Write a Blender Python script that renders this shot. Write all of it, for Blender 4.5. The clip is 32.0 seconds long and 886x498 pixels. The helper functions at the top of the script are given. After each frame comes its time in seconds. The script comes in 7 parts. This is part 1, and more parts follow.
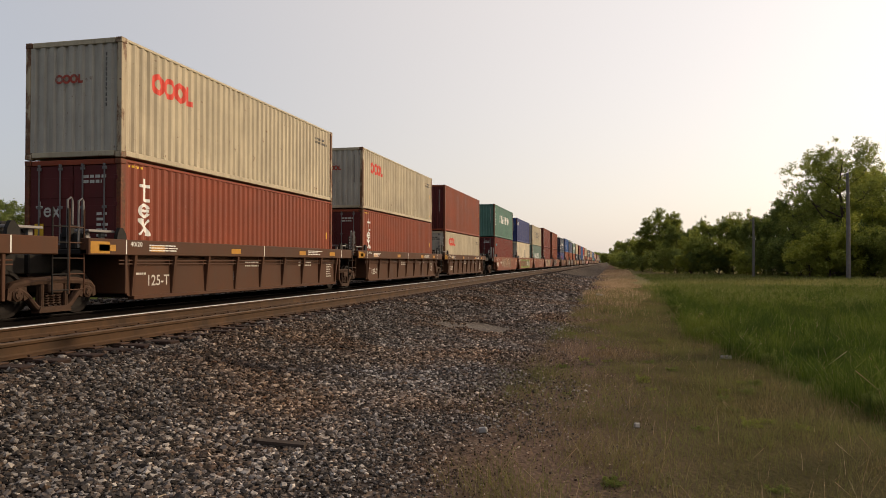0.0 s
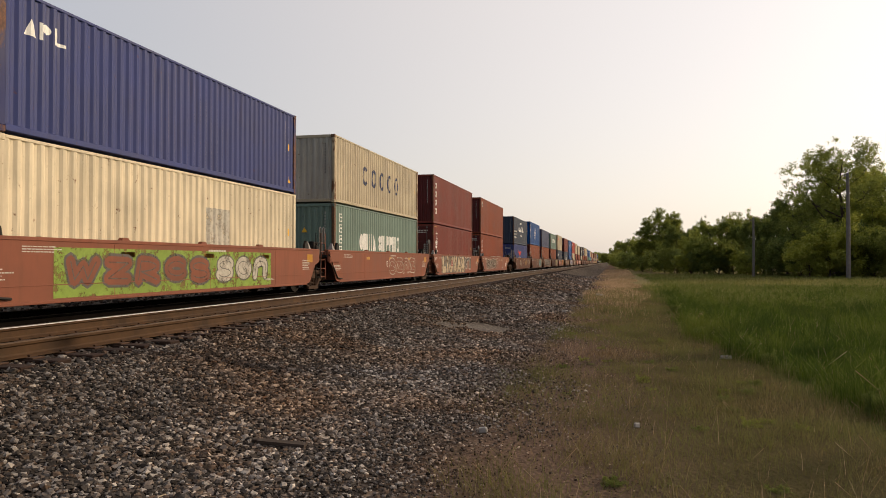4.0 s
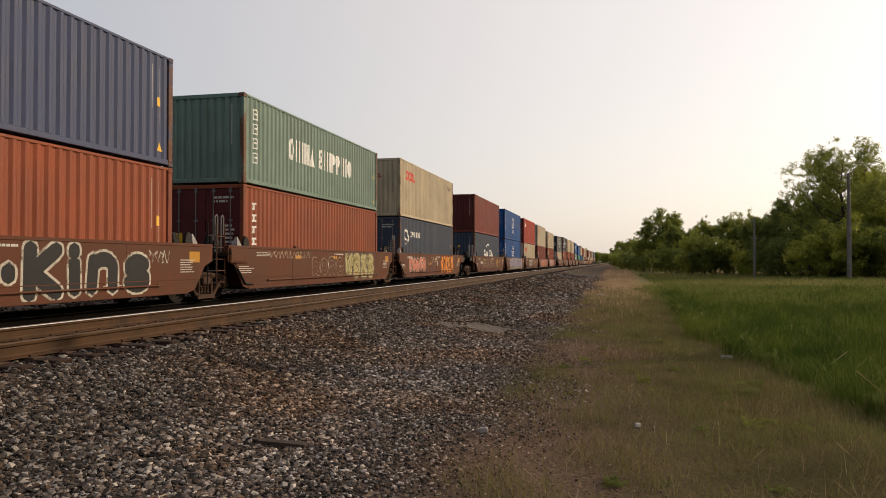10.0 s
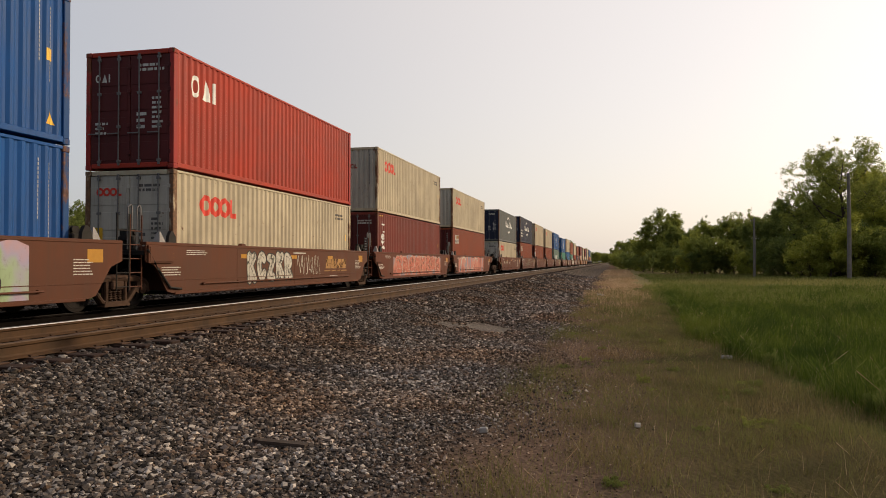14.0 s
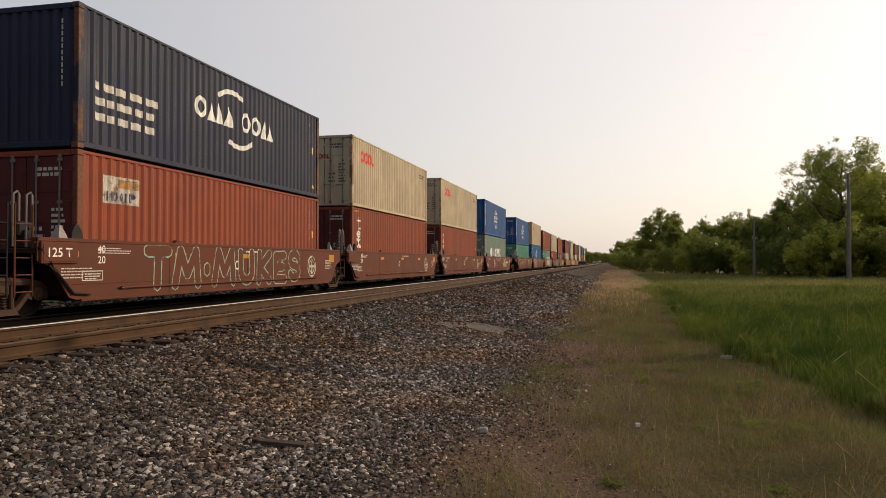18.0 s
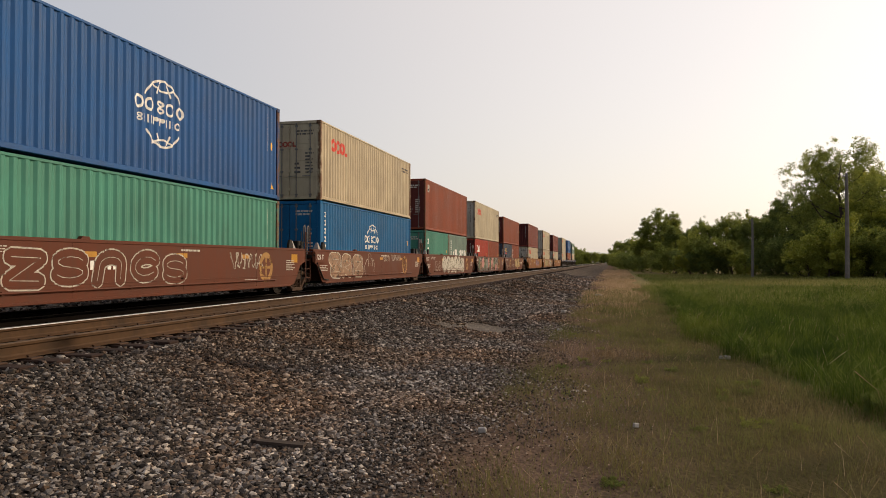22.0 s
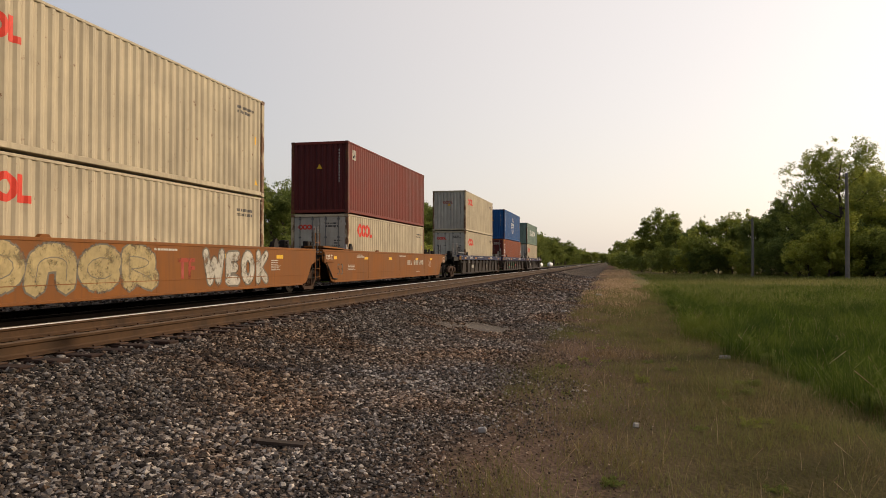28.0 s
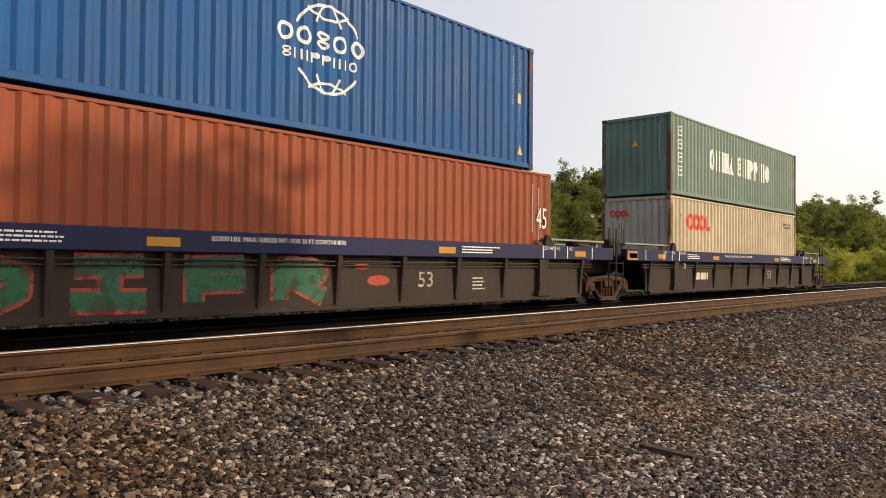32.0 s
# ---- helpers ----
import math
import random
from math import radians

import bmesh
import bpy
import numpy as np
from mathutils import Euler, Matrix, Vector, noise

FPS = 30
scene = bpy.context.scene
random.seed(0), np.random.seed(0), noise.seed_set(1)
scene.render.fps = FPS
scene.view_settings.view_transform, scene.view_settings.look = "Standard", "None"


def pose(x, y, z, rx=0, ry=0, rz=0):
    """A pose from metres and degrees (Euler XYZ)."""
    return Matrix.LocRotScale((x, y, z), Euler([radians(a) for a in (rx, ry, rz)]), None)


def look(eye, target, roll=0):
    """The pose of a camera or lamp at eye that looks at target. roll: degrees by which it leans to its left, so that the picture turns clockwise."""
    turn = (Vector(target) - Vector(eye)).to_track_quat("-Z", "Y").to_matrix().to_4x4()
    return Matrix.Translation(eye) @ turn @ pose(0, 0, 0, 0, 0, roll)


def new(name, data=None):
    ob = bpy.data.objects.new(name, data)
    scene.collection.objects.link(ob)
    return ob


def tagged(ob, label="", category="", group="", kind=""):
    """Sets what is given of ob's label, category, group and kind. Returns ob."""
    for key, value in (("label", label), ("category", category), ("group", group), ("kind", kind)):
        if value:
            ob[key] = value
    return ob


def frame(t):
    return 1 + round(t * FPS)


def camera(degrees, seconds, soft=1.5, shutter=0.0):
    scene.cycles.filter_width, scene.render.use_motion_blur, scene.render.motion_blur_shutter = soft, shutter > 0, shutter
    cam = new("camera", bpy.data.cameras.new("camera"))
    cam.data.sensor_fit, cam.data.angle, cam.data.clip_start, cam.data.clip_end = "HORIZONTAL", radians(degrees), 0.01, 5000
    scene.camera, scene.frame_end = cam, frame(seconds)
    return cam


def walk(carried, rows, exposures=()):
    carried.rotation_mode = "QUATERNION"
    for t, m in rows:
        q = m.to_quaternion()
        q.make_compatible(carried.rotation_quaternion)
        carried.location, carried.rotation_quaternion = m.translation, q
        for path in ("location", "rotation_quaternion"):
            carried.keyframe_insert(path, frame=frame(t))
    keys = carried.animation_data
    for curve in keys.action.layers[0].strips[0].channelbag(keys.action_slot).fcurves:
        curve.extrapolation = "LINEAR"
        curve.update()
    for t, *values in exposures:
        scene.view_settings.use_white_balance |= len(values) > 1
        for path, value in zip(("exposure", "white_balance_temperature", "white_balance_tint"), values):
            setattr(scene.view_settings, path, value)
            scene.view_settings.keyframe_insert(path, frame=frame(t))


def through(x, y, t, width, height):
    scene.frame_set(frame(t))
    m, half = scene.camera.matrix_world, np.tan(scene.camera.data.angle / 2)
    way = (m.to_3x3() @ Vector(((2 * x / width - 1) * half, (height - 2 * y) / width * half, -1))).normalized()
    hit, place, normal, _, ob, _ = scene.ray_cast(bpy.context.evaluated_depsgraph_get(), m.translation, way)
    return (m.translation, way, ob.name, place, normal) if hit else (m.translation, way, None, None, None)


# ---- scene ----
cam = camera(61.9, 32.0, soft=0.9)
EYE = Vector((0.0, 0.0, 1.03))


def aim(yaw, pitch, roll=0.0):
    """Camera pose: yaw in degrees to the left of the track's direction."""
    a, p = radians(yaw), radians(pitch)
    d = Vector((-math.sin(a) * math.cos(p), math.cos(a) * math.cos(p), math.sin(p)))
    return look(EYE, EYE + d, roll)


PATH = [(0.0, 12.98, 1.0, 0.0), (6.0, 12.98, 1.0, 0.0), (9.0, 13.03, 1.0, 0.0), (14.0, 13.03, 1.0, 0.0), (19.0, 12.99, 1.0, 0.0), (22.5, 12.91, 1.02, 0.0),
        (28.0, 12.92, 1.0, 0.0), (30.0, 12.97, 1.0, 0.0), (30.5, 13.08, 1.0, 0.03), (30.7, 13.35, 1.02, 0.05), (30.9, 14.45, 1.08, 0.1), (31.0, 15.54, 1.12, 0.12), (31.1, 16.85, 1.15, 0.15),
        (31.2, 18.6, 1.18, 0.18), (31.3, 20.85, 1.22, 0.2), (31.4, 23.6, 1.24, 0.25), (31.5, 26.68, 1.25, 0.28), (31.6, 30.1, 1.25, 0.3), (31.7, 33.4, 1.23, 0.33),
        (31.8, 36.6, 1.2, 0.38), (31.9, 39.6, 1.18, 0.43), (32.0, 42.34, 1.18, 0.48)]
walk(cam, [(t, aim(a, p, r)) for t, a, p, r in PATH], exposures=[(0.0, 0.0), (30.8, 0.0), (31.4, 0.18), (32.0, 0.46)])

# ---- daylight ----
SUN_AZ, SUN_EL = 54.0, 20.0     # degrees from the track's direction towards the meadow; height
world = bpy.data.worlds.new("world")
scene.world = world
world.use_nodes = True
wn, wl = world.node_tree.nodes, world.node_tree.links
sky = wn.new("ShaderNodeTexSky")
sky.sky_type, sky.sun_disc = "NISHITA", False
sky.sun_elevation, sky.sun_rotation = radians(SUN_EL), radians(SUN_AZ)
sky.altitude, sky.air_density, sky.dust_density, sky.ozone_density = 200, 1.0, 3.5, 1.0
wn["Background"].inputs["Strength"].default_value = 0.05
wl.new(sky.outputs[0], wn["Background"].inputs["Color"])
# a veil of bright haze lies over the whole sky, fading away from the sun
SUN_DIR = Vector((math.sin(radians(SUN_AZ)) * math.cos(radians(SUN_EL)), math.cos(radians(SUN_AZ)) * math.cos(radians(SUN_EL)), math.sin(radians(SUN_EL))))
veil, both = wn.new("ShaderNodeBackground"), wn.new("ShaderNodeAddShader")
wtc, wdot, wpos, wlevel = wn.new("ShaderNodeTexCoord"), wn.new("ShaderNodeVectorMath"), wn.new("ShaderNodeMapRange"), wn.new("ShaderNodeValToRGB")
wdot.operation = "DOT_PRODUCT"
wdot.inputs[1].default_value = SUN_DIR
wpos.inputs["From Min"].default_value = -1.0
wl.new(wtc.outputs["Generated"], wdot.inputs[0])
wl.new(wdot.outputs["Value"], wpos.inputs["Value"])
wl.new(wpos.outputs[0], wlevel.inputs[0])
wlevel.color_ramp.interpolation = "EASE"
for k, (at, v) in enumerate(((0.0, 0.12), (0.22, 0.16), (0.44, 0.49), (0.98, 0.80))):
    e = wlevel.color_ramp.elements[k] if k < 2 else wlevel.color_ramp.elements.new(at)
    e.position, e.color = at, (v, v, v, 1.0)
wl.new(wlevel.outputs[0], veil.inputs["Strength"])
wtone = wn.new("ShaderNodeMix")
wtone.data_type = "RGBA"
wtone.inputs[6].default_value, wtone.inputs[7].default_value = (0.70, 0.81, 1.0, 1.0), (1.0, 0.885, 0.80, 1.0)
wshare = wn.new("ShaderNodeMapRange")
wshare.interpolation_type = "SMOOTHSTEP"
for socket, v in (("From Min", -0.8), ("From Max", 0.6)):
    wshare.inputs[socket].default_value = v
wl.new(wdot.outputs["Value"], wshare.inputs["Value"])
wl.new(wshare.outputs[0], wtone.inputs[0])
wl.new(wtone.outputs[2], veil.inputs["Color"])
wl.new(wn["Background"].outputs[0], both.inputs[0])
wl.new(veil.outputs[0], both.inputs[1])
wl.new(both.outputs[0], wn["World Output"].inputs["Surface"])
sun = new("sun", bpy.data.lights.new("sun", "SUN"))
sun.data.energy, sun.data.angle, sun.data.color = 2.8, radians(0.8), (1.0, 0.78, 0.52)
sun.matrix_world = look(SUN_DIR * 100, (0, 0, 0))

# ---- materials ----
def node_mat(name, rough=0.6, metal=0.0):
    m = bpy.data.materials.new(name)
    m.use_nodes = True
    nt = m.node_tree
    b = nt.nodes["Principled BSDF"]
    b.inputs["Roughness"].default_value, b.inputs["Metallic"].default_value = rough, metal
    b.inputs["Specular IOR Level"].default_value = 0.5 if metal else 0.22
    return m, nt, b


def noise_tex(nt, scale, detail=4.0, rough=0.55, space="Object", stretch=None, own=False):
    tc = nt.nodes.new("ShaderNodeTexCoord")
    n = nt.nodes.new("ShaderNodeTexNoise")
    if own:
        # every object takes its own stretch of the pattern
        info, far = nt.nodes.new("ShaderNodeObjectInfo"), nt.nodes.new("ShaderNodeVectorMath")
        far.operation = "MULTIPLY_ADD"
        nt.links.new(info.outputs["Random"], far.inputs[0])
        far.inputs[1].default_value = (91.0, 57.0, 33.0)
        nt.links.new(tc.outputs[space], far.inputs[2])
        source = far.outputs[0]
    else:
        source = tc.outputs[space]
    n.inputs["Scale"].default_value, n.inputs["Detail"].default_value, n.inputs["Roughness"].default_value = scale, detail, rough
    if stretch:
        mp = nt.nodes.new("ShaderNodeMapping")
        mp.inputs["Scale"].default_value = stretch
        nt.links.new(source, mp.inputs[0])
        nt.links.new(mp.outputs[0], n.inputs["Vector"])
    else:
        nt.links.new(source, n.inputs["Vector"])
    return n


def ramp(nt, src, stops):
    r = nt.nodes.new("ShaderNodeValToRGB")
    while len(r.color_ramp.elements) < len(stops):
        r.color_ramp.elements.new(0.5)
    for e, (p, c) in zip(r.color_ramp.elements, stops):
        e.position, e.color = p, (*c, 1.0) if len(c) == 3 else c
    nt.links.new(src, r.inputs[0])
    return r


def mix(nt, fac, a, b, mode="MIX"):
    m = nt.nodes.new("ShaderNodeMix")
    m.data_type, m.blend_type = "RGBA", mode
    for sock, v in ((m.inputs[0], fac), (m.inputs[6], a), (m.inputs[7], b)):
        if isinstance(v, (int, float)):
            sock.default_value = v
        elif isinstance(v, tuple):
            sock.default_value = (*v, 1.0)
        else:
            nt.links.new(v, sock)
    return m.outputs[2]


def bump(nt, b, src, strength, dist):
    n = nt.nodes.new("ShaderNodeBump")
    n.inputs["Strength"].default_value, n.inputs["Distance"].default_value = strength, dist
    nt.links.new(src, n.inputs["Height"])
    nt.links.new(n.outputs[0], b.inputs["Normal"])


def tint(c, k):
    return tuple(min(1.0, v * k) for v in c)


def paint(name, color, rust=0.35, dirt=0.35, rough=0.55, streak=True):
    """Weathered paint: uneven fading, vertical rain streaks, grime and rust chips."""
    m, nt, b = node_mat(name, rough)
    b.inputs["Specular IOR Level"].default_value = 0.14
    fade = noise_tex(nt, 0.7, 5, 0.6, own=True)
    base = ramp(nt, fade.outputs[0], [(0.3, tint(color, 0.78)), (0.7, tint(color, 1.15))]).outputs[0]
    st = noise_tex(nt, 2.2, 5, 0.65, stretch=(3.0, 3.0, 0.22), own=True)
    sm = ramp(nt, st.outputs[0], [(0.48, (0, 0, 0)), (0.75, (dirt, dirt, dirt))]).outputs[0]
    grime = tuple(v * 0.4 + g for v, g in zip(color, (0.03, 0.022, 0.015)))
    c1 = mix(nt, sm, base, grime)
    rn = noise_tex(nt, 5.0, 9, 0.72, own=True)
    rm = ramp(nt, rn.outputs[0], [(0.665 - 0.06 * rust, (0, 0, 0)), (0.70, (rust * 1.6,) * 3)]).outputs[0]
    c2 = mix(nt, rm, c1, (0.13, 0.05, 0.022))
    run_n = noise_tex(nt, 3.0, 6, 0.7, stretch=(4.0, 4.0, 0.16), own=True)
    c2 = mix(nt, ramp(nt, run_n.outputs[0], [(0.60, (0, 0, 0)), (0.72, (min(0.8, rust * 0.8),) * 3)]).outputs[0], c2, tuple(0.5 * v + g for v, g in zip(color, (0.07, 0.03, 0.012))))
    nt.links.new(c2, b.inputs["Base Color"])
    rr = ramp(nt, fade.outputs[0], [(0.3, (rough - 0.12,) * 3), (0.75, (rough + 0.18,) * 3)]).outputs[0]
    nt.links.new(rr, b.inputs["Roughness"])
    bump(nt, b, rn.outputs[0], 0.12, 0.01)
    return m


def plain(name, color, rough=0.6, metal=0.0, var=0.25, scale=6.0, bumps=0.15):
    m, nt, b = node_mat(name, rough, metal)
    n = noise_tex(nt, scale, 6, 0.65)
    c = ramp(nt, n.outputs[0], [(0.28, tint(color, 1 - var)), (0.72, tint(color, 1 + var))]).outputs[0]
    big = noise_tex(nt, scale * 0.13, 3)
    c = mix(nt, ramp(nt, big.outputs[0], [(0.35, (0.0,) * 3), (0.7, (0.5,) * 3)]).outputs[0], c, tint(color, 0.7))
    nt.links.new(c, b.inputs["Base Color"])
    bump(nt, b, n.outputs[0], bumps, 0.01)
    return m


PAINT = {k: paint(k + "_container_paint", c, r, d) for k, (c, r, d) in {
    "cream": ((0.44, 0.37, 0.26), 0.60, 0.55), "chalk": ((0.62, 0.53, 0.38), 0.7, 0.5), "sand": ((0.43, 0.35, 0.24), 0.45, 0.50), "rust_red": ((0.21, 0.048, 0.023), 0.25, 0.3),
    "oxide": ((0.165, 0.034, 0.026), 0.2, 0.3), "maroon": ((0.12, 0.02, 0.02), 0.15, 0.25), "orange_red": ((0.225, 0.060, 0.028), 0.2, 0.25),
    "bright_red": ((0.33, 0.038, 0.022), 0.25, 0.4), "green": ((0.10, 0.195, 0.155), 0.4, 0.45), "pale_green": ((0.150, 0.212, 0.178), 0.3, 0.35),
    "teal": ((0.06, 0.21, 0.155), 0.25, 0.35), "blue": ((0.014, 0.076, 0.23), 0.15, 0.28), "azure": ((0.007, 0.098, 0.24), 0.15, 0.28), "sky_blue": ((0.0085, 0.066, 0.23), 0.15, 0.28),
    "navy": ((0.022, 0.026, 0.050), 0.35, 0.4), "slate": ((0.044, 0.056, 0.084), 0.4, 0.4), "grey_blue": ((0.06, 0.072, 0.13), 0.3, 0.35),
    # the last red is for container ends, their shade put into the colour
    "royal": ((0.042, 0.054, 0.165), 0.3, 0.45), "dark_green": ((0.112, 0.118, 0.115), 1.0, 0.6), "grey_cream": ((0.42, 0.385, 0.325), 0.8, 0.5), "shaded_end_red": ((0.088, 0.019, 0.018), 0.2, 0.3)}.items()}
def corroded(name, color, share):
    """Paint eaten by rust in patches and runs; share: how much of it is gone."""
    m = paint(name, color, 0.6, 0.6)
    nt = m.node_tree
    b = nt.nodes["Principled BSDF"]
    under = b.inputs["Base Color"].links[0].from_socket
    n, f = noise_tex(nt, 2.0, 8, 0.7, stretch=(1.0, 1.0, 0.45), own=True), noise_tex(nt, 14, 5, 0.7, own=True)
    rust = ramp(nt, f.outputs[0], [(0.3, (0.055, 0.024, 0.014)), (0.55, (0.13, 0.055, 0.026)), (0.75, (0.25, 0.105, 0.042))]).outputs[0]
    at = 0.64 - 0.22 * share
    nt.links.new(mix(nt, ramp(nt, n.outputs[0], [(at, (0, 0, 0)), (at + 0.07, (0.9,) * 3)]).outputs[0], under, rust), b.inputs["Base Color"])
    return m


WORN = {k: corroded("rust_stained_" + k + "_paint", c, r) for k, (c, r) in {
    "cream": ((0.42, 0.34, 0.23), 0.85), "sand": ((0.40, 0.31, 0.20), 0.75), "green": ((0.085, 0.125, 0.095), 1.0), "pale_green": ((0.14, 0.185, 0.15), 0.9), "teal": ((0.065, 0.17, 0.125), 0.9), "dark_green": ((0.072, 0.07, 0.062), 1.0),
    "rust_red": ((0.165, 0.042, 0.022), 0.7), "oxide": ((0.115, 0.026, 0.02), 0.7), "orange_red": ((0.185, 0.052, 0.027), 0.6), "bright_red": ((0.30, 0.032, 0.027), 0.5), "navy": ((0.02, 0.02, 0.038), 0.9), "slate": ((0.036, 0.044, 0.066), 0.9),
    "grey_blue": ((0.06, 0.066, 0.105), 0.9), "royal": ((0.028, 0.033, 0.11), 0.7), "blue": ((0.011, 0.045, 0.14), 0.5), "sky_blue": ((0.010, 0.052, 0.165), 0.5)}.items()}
WELL = {k: paint(k + "_car_paint", c, r, d, 0.62) for k, (c, r, d) in {
    "brown": ((0.073, 0.031, 0.016), 0.4, 0.55), "pink": ((0.20, 0.070, 0.042), 0.3, 0.45), "oxide": ((0.092, 0.032, 0.016), 0.3, 0.5),
    "red_brown": ((0.098, 0.028, 0.014), 0.25, 0.45), "yellow": ((0.195, 0.071, 0.016), 0.45, 0.6), "dark": ((0.030, 0.022, 0.019), 0.7, 0.6), "deep_blue": ((0.016, 0.02, 0.06), 0.15, 0.3)}.items()}
M_STEEL = plain("dark_grimy_steel", (0.016, 0.013, 0.011), 0.75, 0.0, 0.35, 9)
M_TRUCK = plain("rusty_cast_steel", (0.058, 0.031, 0.019), 0.85, 0.0, 0.35, 8)
M_WHEEL = plain("rusty_wheel_steel", (0.012, 0.0085, 0.007), 0.8, 0.0, 0.3, 10)
M_TREAD = plain("polished_steel", (0.55, 0.52, 0.49), 0.38, 1.0, 0.1, 20, 0.03)
# near-black steel: shade beneath the train put into the rail's colour
M_SHADED = plain("shade_blackened_steel", (0.008, 0.0065, 0.006), 0.95, 0.0, 0.3, 5)
M_SHADED.node_tree.nodes["Principled BSDF"].inputs["Specular IOR Level"].default_value = 0.02
M_RAIL = plain("rusty_rail_steel", (0.054, 0.0255, 0.0088), 0.75, 0.0, 0.6, 2.2)
M_HEAD = plain("worn_rusty_rail_head", (0.085, 0.048, 0.024), 0.6, 0.0, 0.3, 4)
M_TIE = plain("weathered_timber", (0.030, 0.015, 0.010), 0.9, 0.0, 0.4, 7, 0.4)
M_WHITE = plain("white_lettering", (0.75, 0.74, 0.70), 0.6, 0.0, 0.15, 9)
M_GREYW = plain("worn_white_lettering", (0.50, 0.47, 0.42), 0.6, 0.0, 0.25, 9)
M_RED = plain("red_lettering", (0.62, 0.045, 0.025), 0.55, 0.0, 0.15, 9)
M_YELLOW = plain("yellow_sticker", (0.72, 0.42, 0.03), 0.5, 0.0, 0.12, 9)
M_REFLECT = plain("orange_reflector", (0.42, 0.2, 0.02), 0.4, 0.0, 0.15, 9)
M_BLACK = plain("black_paint", (0.012, 0.012, 0.014), 0.6, 0.0, 0.3, 9)
M_DARKLET = plain("dark_blue_lettering", (0.03, 0.04, 0.09), 0.6, 0.0, 0.2, 9)
M_ZINC = plain("dull_galvanised_steel", (0.24, 0.22, 0.21), 0.6, 0.0, 0.25, 9)
M_RODS = plain("greyed_steel_rod", (0.15, 0.14, 0.135), 0.6, 0.0, 0.25, 9)

# ---- mesh helpers ----
class Build:
    """Collects faces and turns them into one mesh."""

    def __init__(self):
        self.v, self.f = [], []

    def add(self, verts, faces):
        n = len(self.v)
        self.v += verts
        self.f += [tuple(n + i for i in q) for q in faces]
        return self

    def box(self, x0, x1, y0, y1, z0, z1, c=0.0):
        """Box, with chamfered edges where c is given."""
        if c <= 0:
            vs = [(x, y, z) for x in (x0, x1) for y in (y0, y1) for z in (z0, z1)]
            return self.add(vs, [(0, 1, 3, 2), (4, 6, 7, 5), (0, 4, 5, 1), (2, 3, 7, 6), (0, 2, 6, 4), (1, 5, 7, 3)])
        c = min(c, abs(x1 - x0) * 0.45, abs(y1 - y0) * 0.45, abs(z1 - z0) * 0.45)
        vs, ix = [], {}
        for i, (x, sx) in enumerate(((x0, 1), (x1, -1))):
            for j, (y, sy) in enumerate(((y0, 1), (y1, -1))):
                for k, (z, sz) in enumerate(((z0, 1), (z1, -1))):
                    for a in range(3):
                        ix[i, j, k, a] = len(vs)
                        vs.append((x + (0 if a == 0 else sx * c), y + (0 if a == 1 else sy * c), z + (0 if a == 2 else sz * c)))
        fs = []
        for i in (0, 1):
            fs.append([ix[i, j, k, 0] for j, k in ((0, 0), (0, 1), (1, 1), (1, 0))][:: 1 if i == 0 else -1])
            fs.append([ix[j, i, k, 1] for j, k in ((0, 0), (1, 0), (1, 1), (0, 1))][:: 1 if i == 0 else -1])
            fs.append([ix[j, k, i, 2] for j, k in ((0, 0), (0, 1), (1, 1), (1, 0))][:: 1 if i == 0 else -1])
        for i in (0, 1):
            for j in (0, 1):
                s = 1 if (i + j) % 2 == 0 else -1
                fs.append([ix[i, j, 0, 0], ix[i, j, 1, 0], ix[i, j, 1, 1], ix[i, j, 0, 1]][::-s])
                fs.append([ix[i, 0, j, 0], ix[i, 1, j, 0], ix[i, 1, j, 2], ix[i, 0, j, 2]][::s])
                fs.append([ix[0, i, j, 1], ix[1, i, j, 1], ix[1, i, j, 2], ix[0, i, j, 2]][::-s])
                for k in (0, 1):
                    s3 = 1 if (i + j + k) % 2 == 0 else -1
                    fs.append([ix[i, j, k, 0], ix[i, j, k, 1], ix[i, j, k, 2]][::s3])
        return self.add(vs, fs)

    def tube(self, pts, r, n=8, caps=True):
        """Round bar along a line of points."""
        rings = []
        for i, p in enumerate(pts):
            p = Vector(p)
            d = (Vector(pts[min(i + 1, len(pts) - 1)]) - Vector(pts[max(i - 1, 0)])).normalized()
            u = d.orthogonal().normalized() if abs(d.z) < 0.9 else Vector((1, 0, 0))
            w = d.cross(u).normalized()
            u = w.cross(d)
            rr = r[i] if isinstance(r, (list, tuple)) else r
            rings.append([tuple(p + u * math.cos(2 * math.pi * k / n) * rr + w * math.sin(2 * math.pi * k / n) * rr) for k in range(n)])
        vs = [q for ring in rings for q in ring]
        fs = [(i * n + k, i * n + (k + 1) % n, (i + 1) * n + (k + 1) % n, (i + 1) * n + k) for i in range(len(pts) - 1) for k in range(n)]
        if caps:
            fs += [tuple(range(n))[::-1], tuple(range((len(pts) - 1) * n, len(pts) * n))]
        return self.add(vs, fs)

    def lathe(self, prof, n=24, axis="x", at=(0, 0, 0)):
        """Turned body: profile of (place along the axis, radius)."""
        vs = []
        for a, r in prof:
            for k in range(n):
                c, s = math.cos(2 * math.pi * k / n) * r, math.sin(2 * math.pi * k / n) * r
                vs.append({"x": (at[0] + a, at[1] + c, at[2] + s), "y": (at[0] + s, at[1] + a, at[2] + c), "z": (at[0] + c, at[1] + s, at[2] + a)}[axis])
        m = len(prof)
        fs = [(i * n + k, i * n + (k + 1) % n, (i + 1) * n + (k + 1) % n, (i + 1) * n + k) for i in range(m - 1) for k in range(n)]
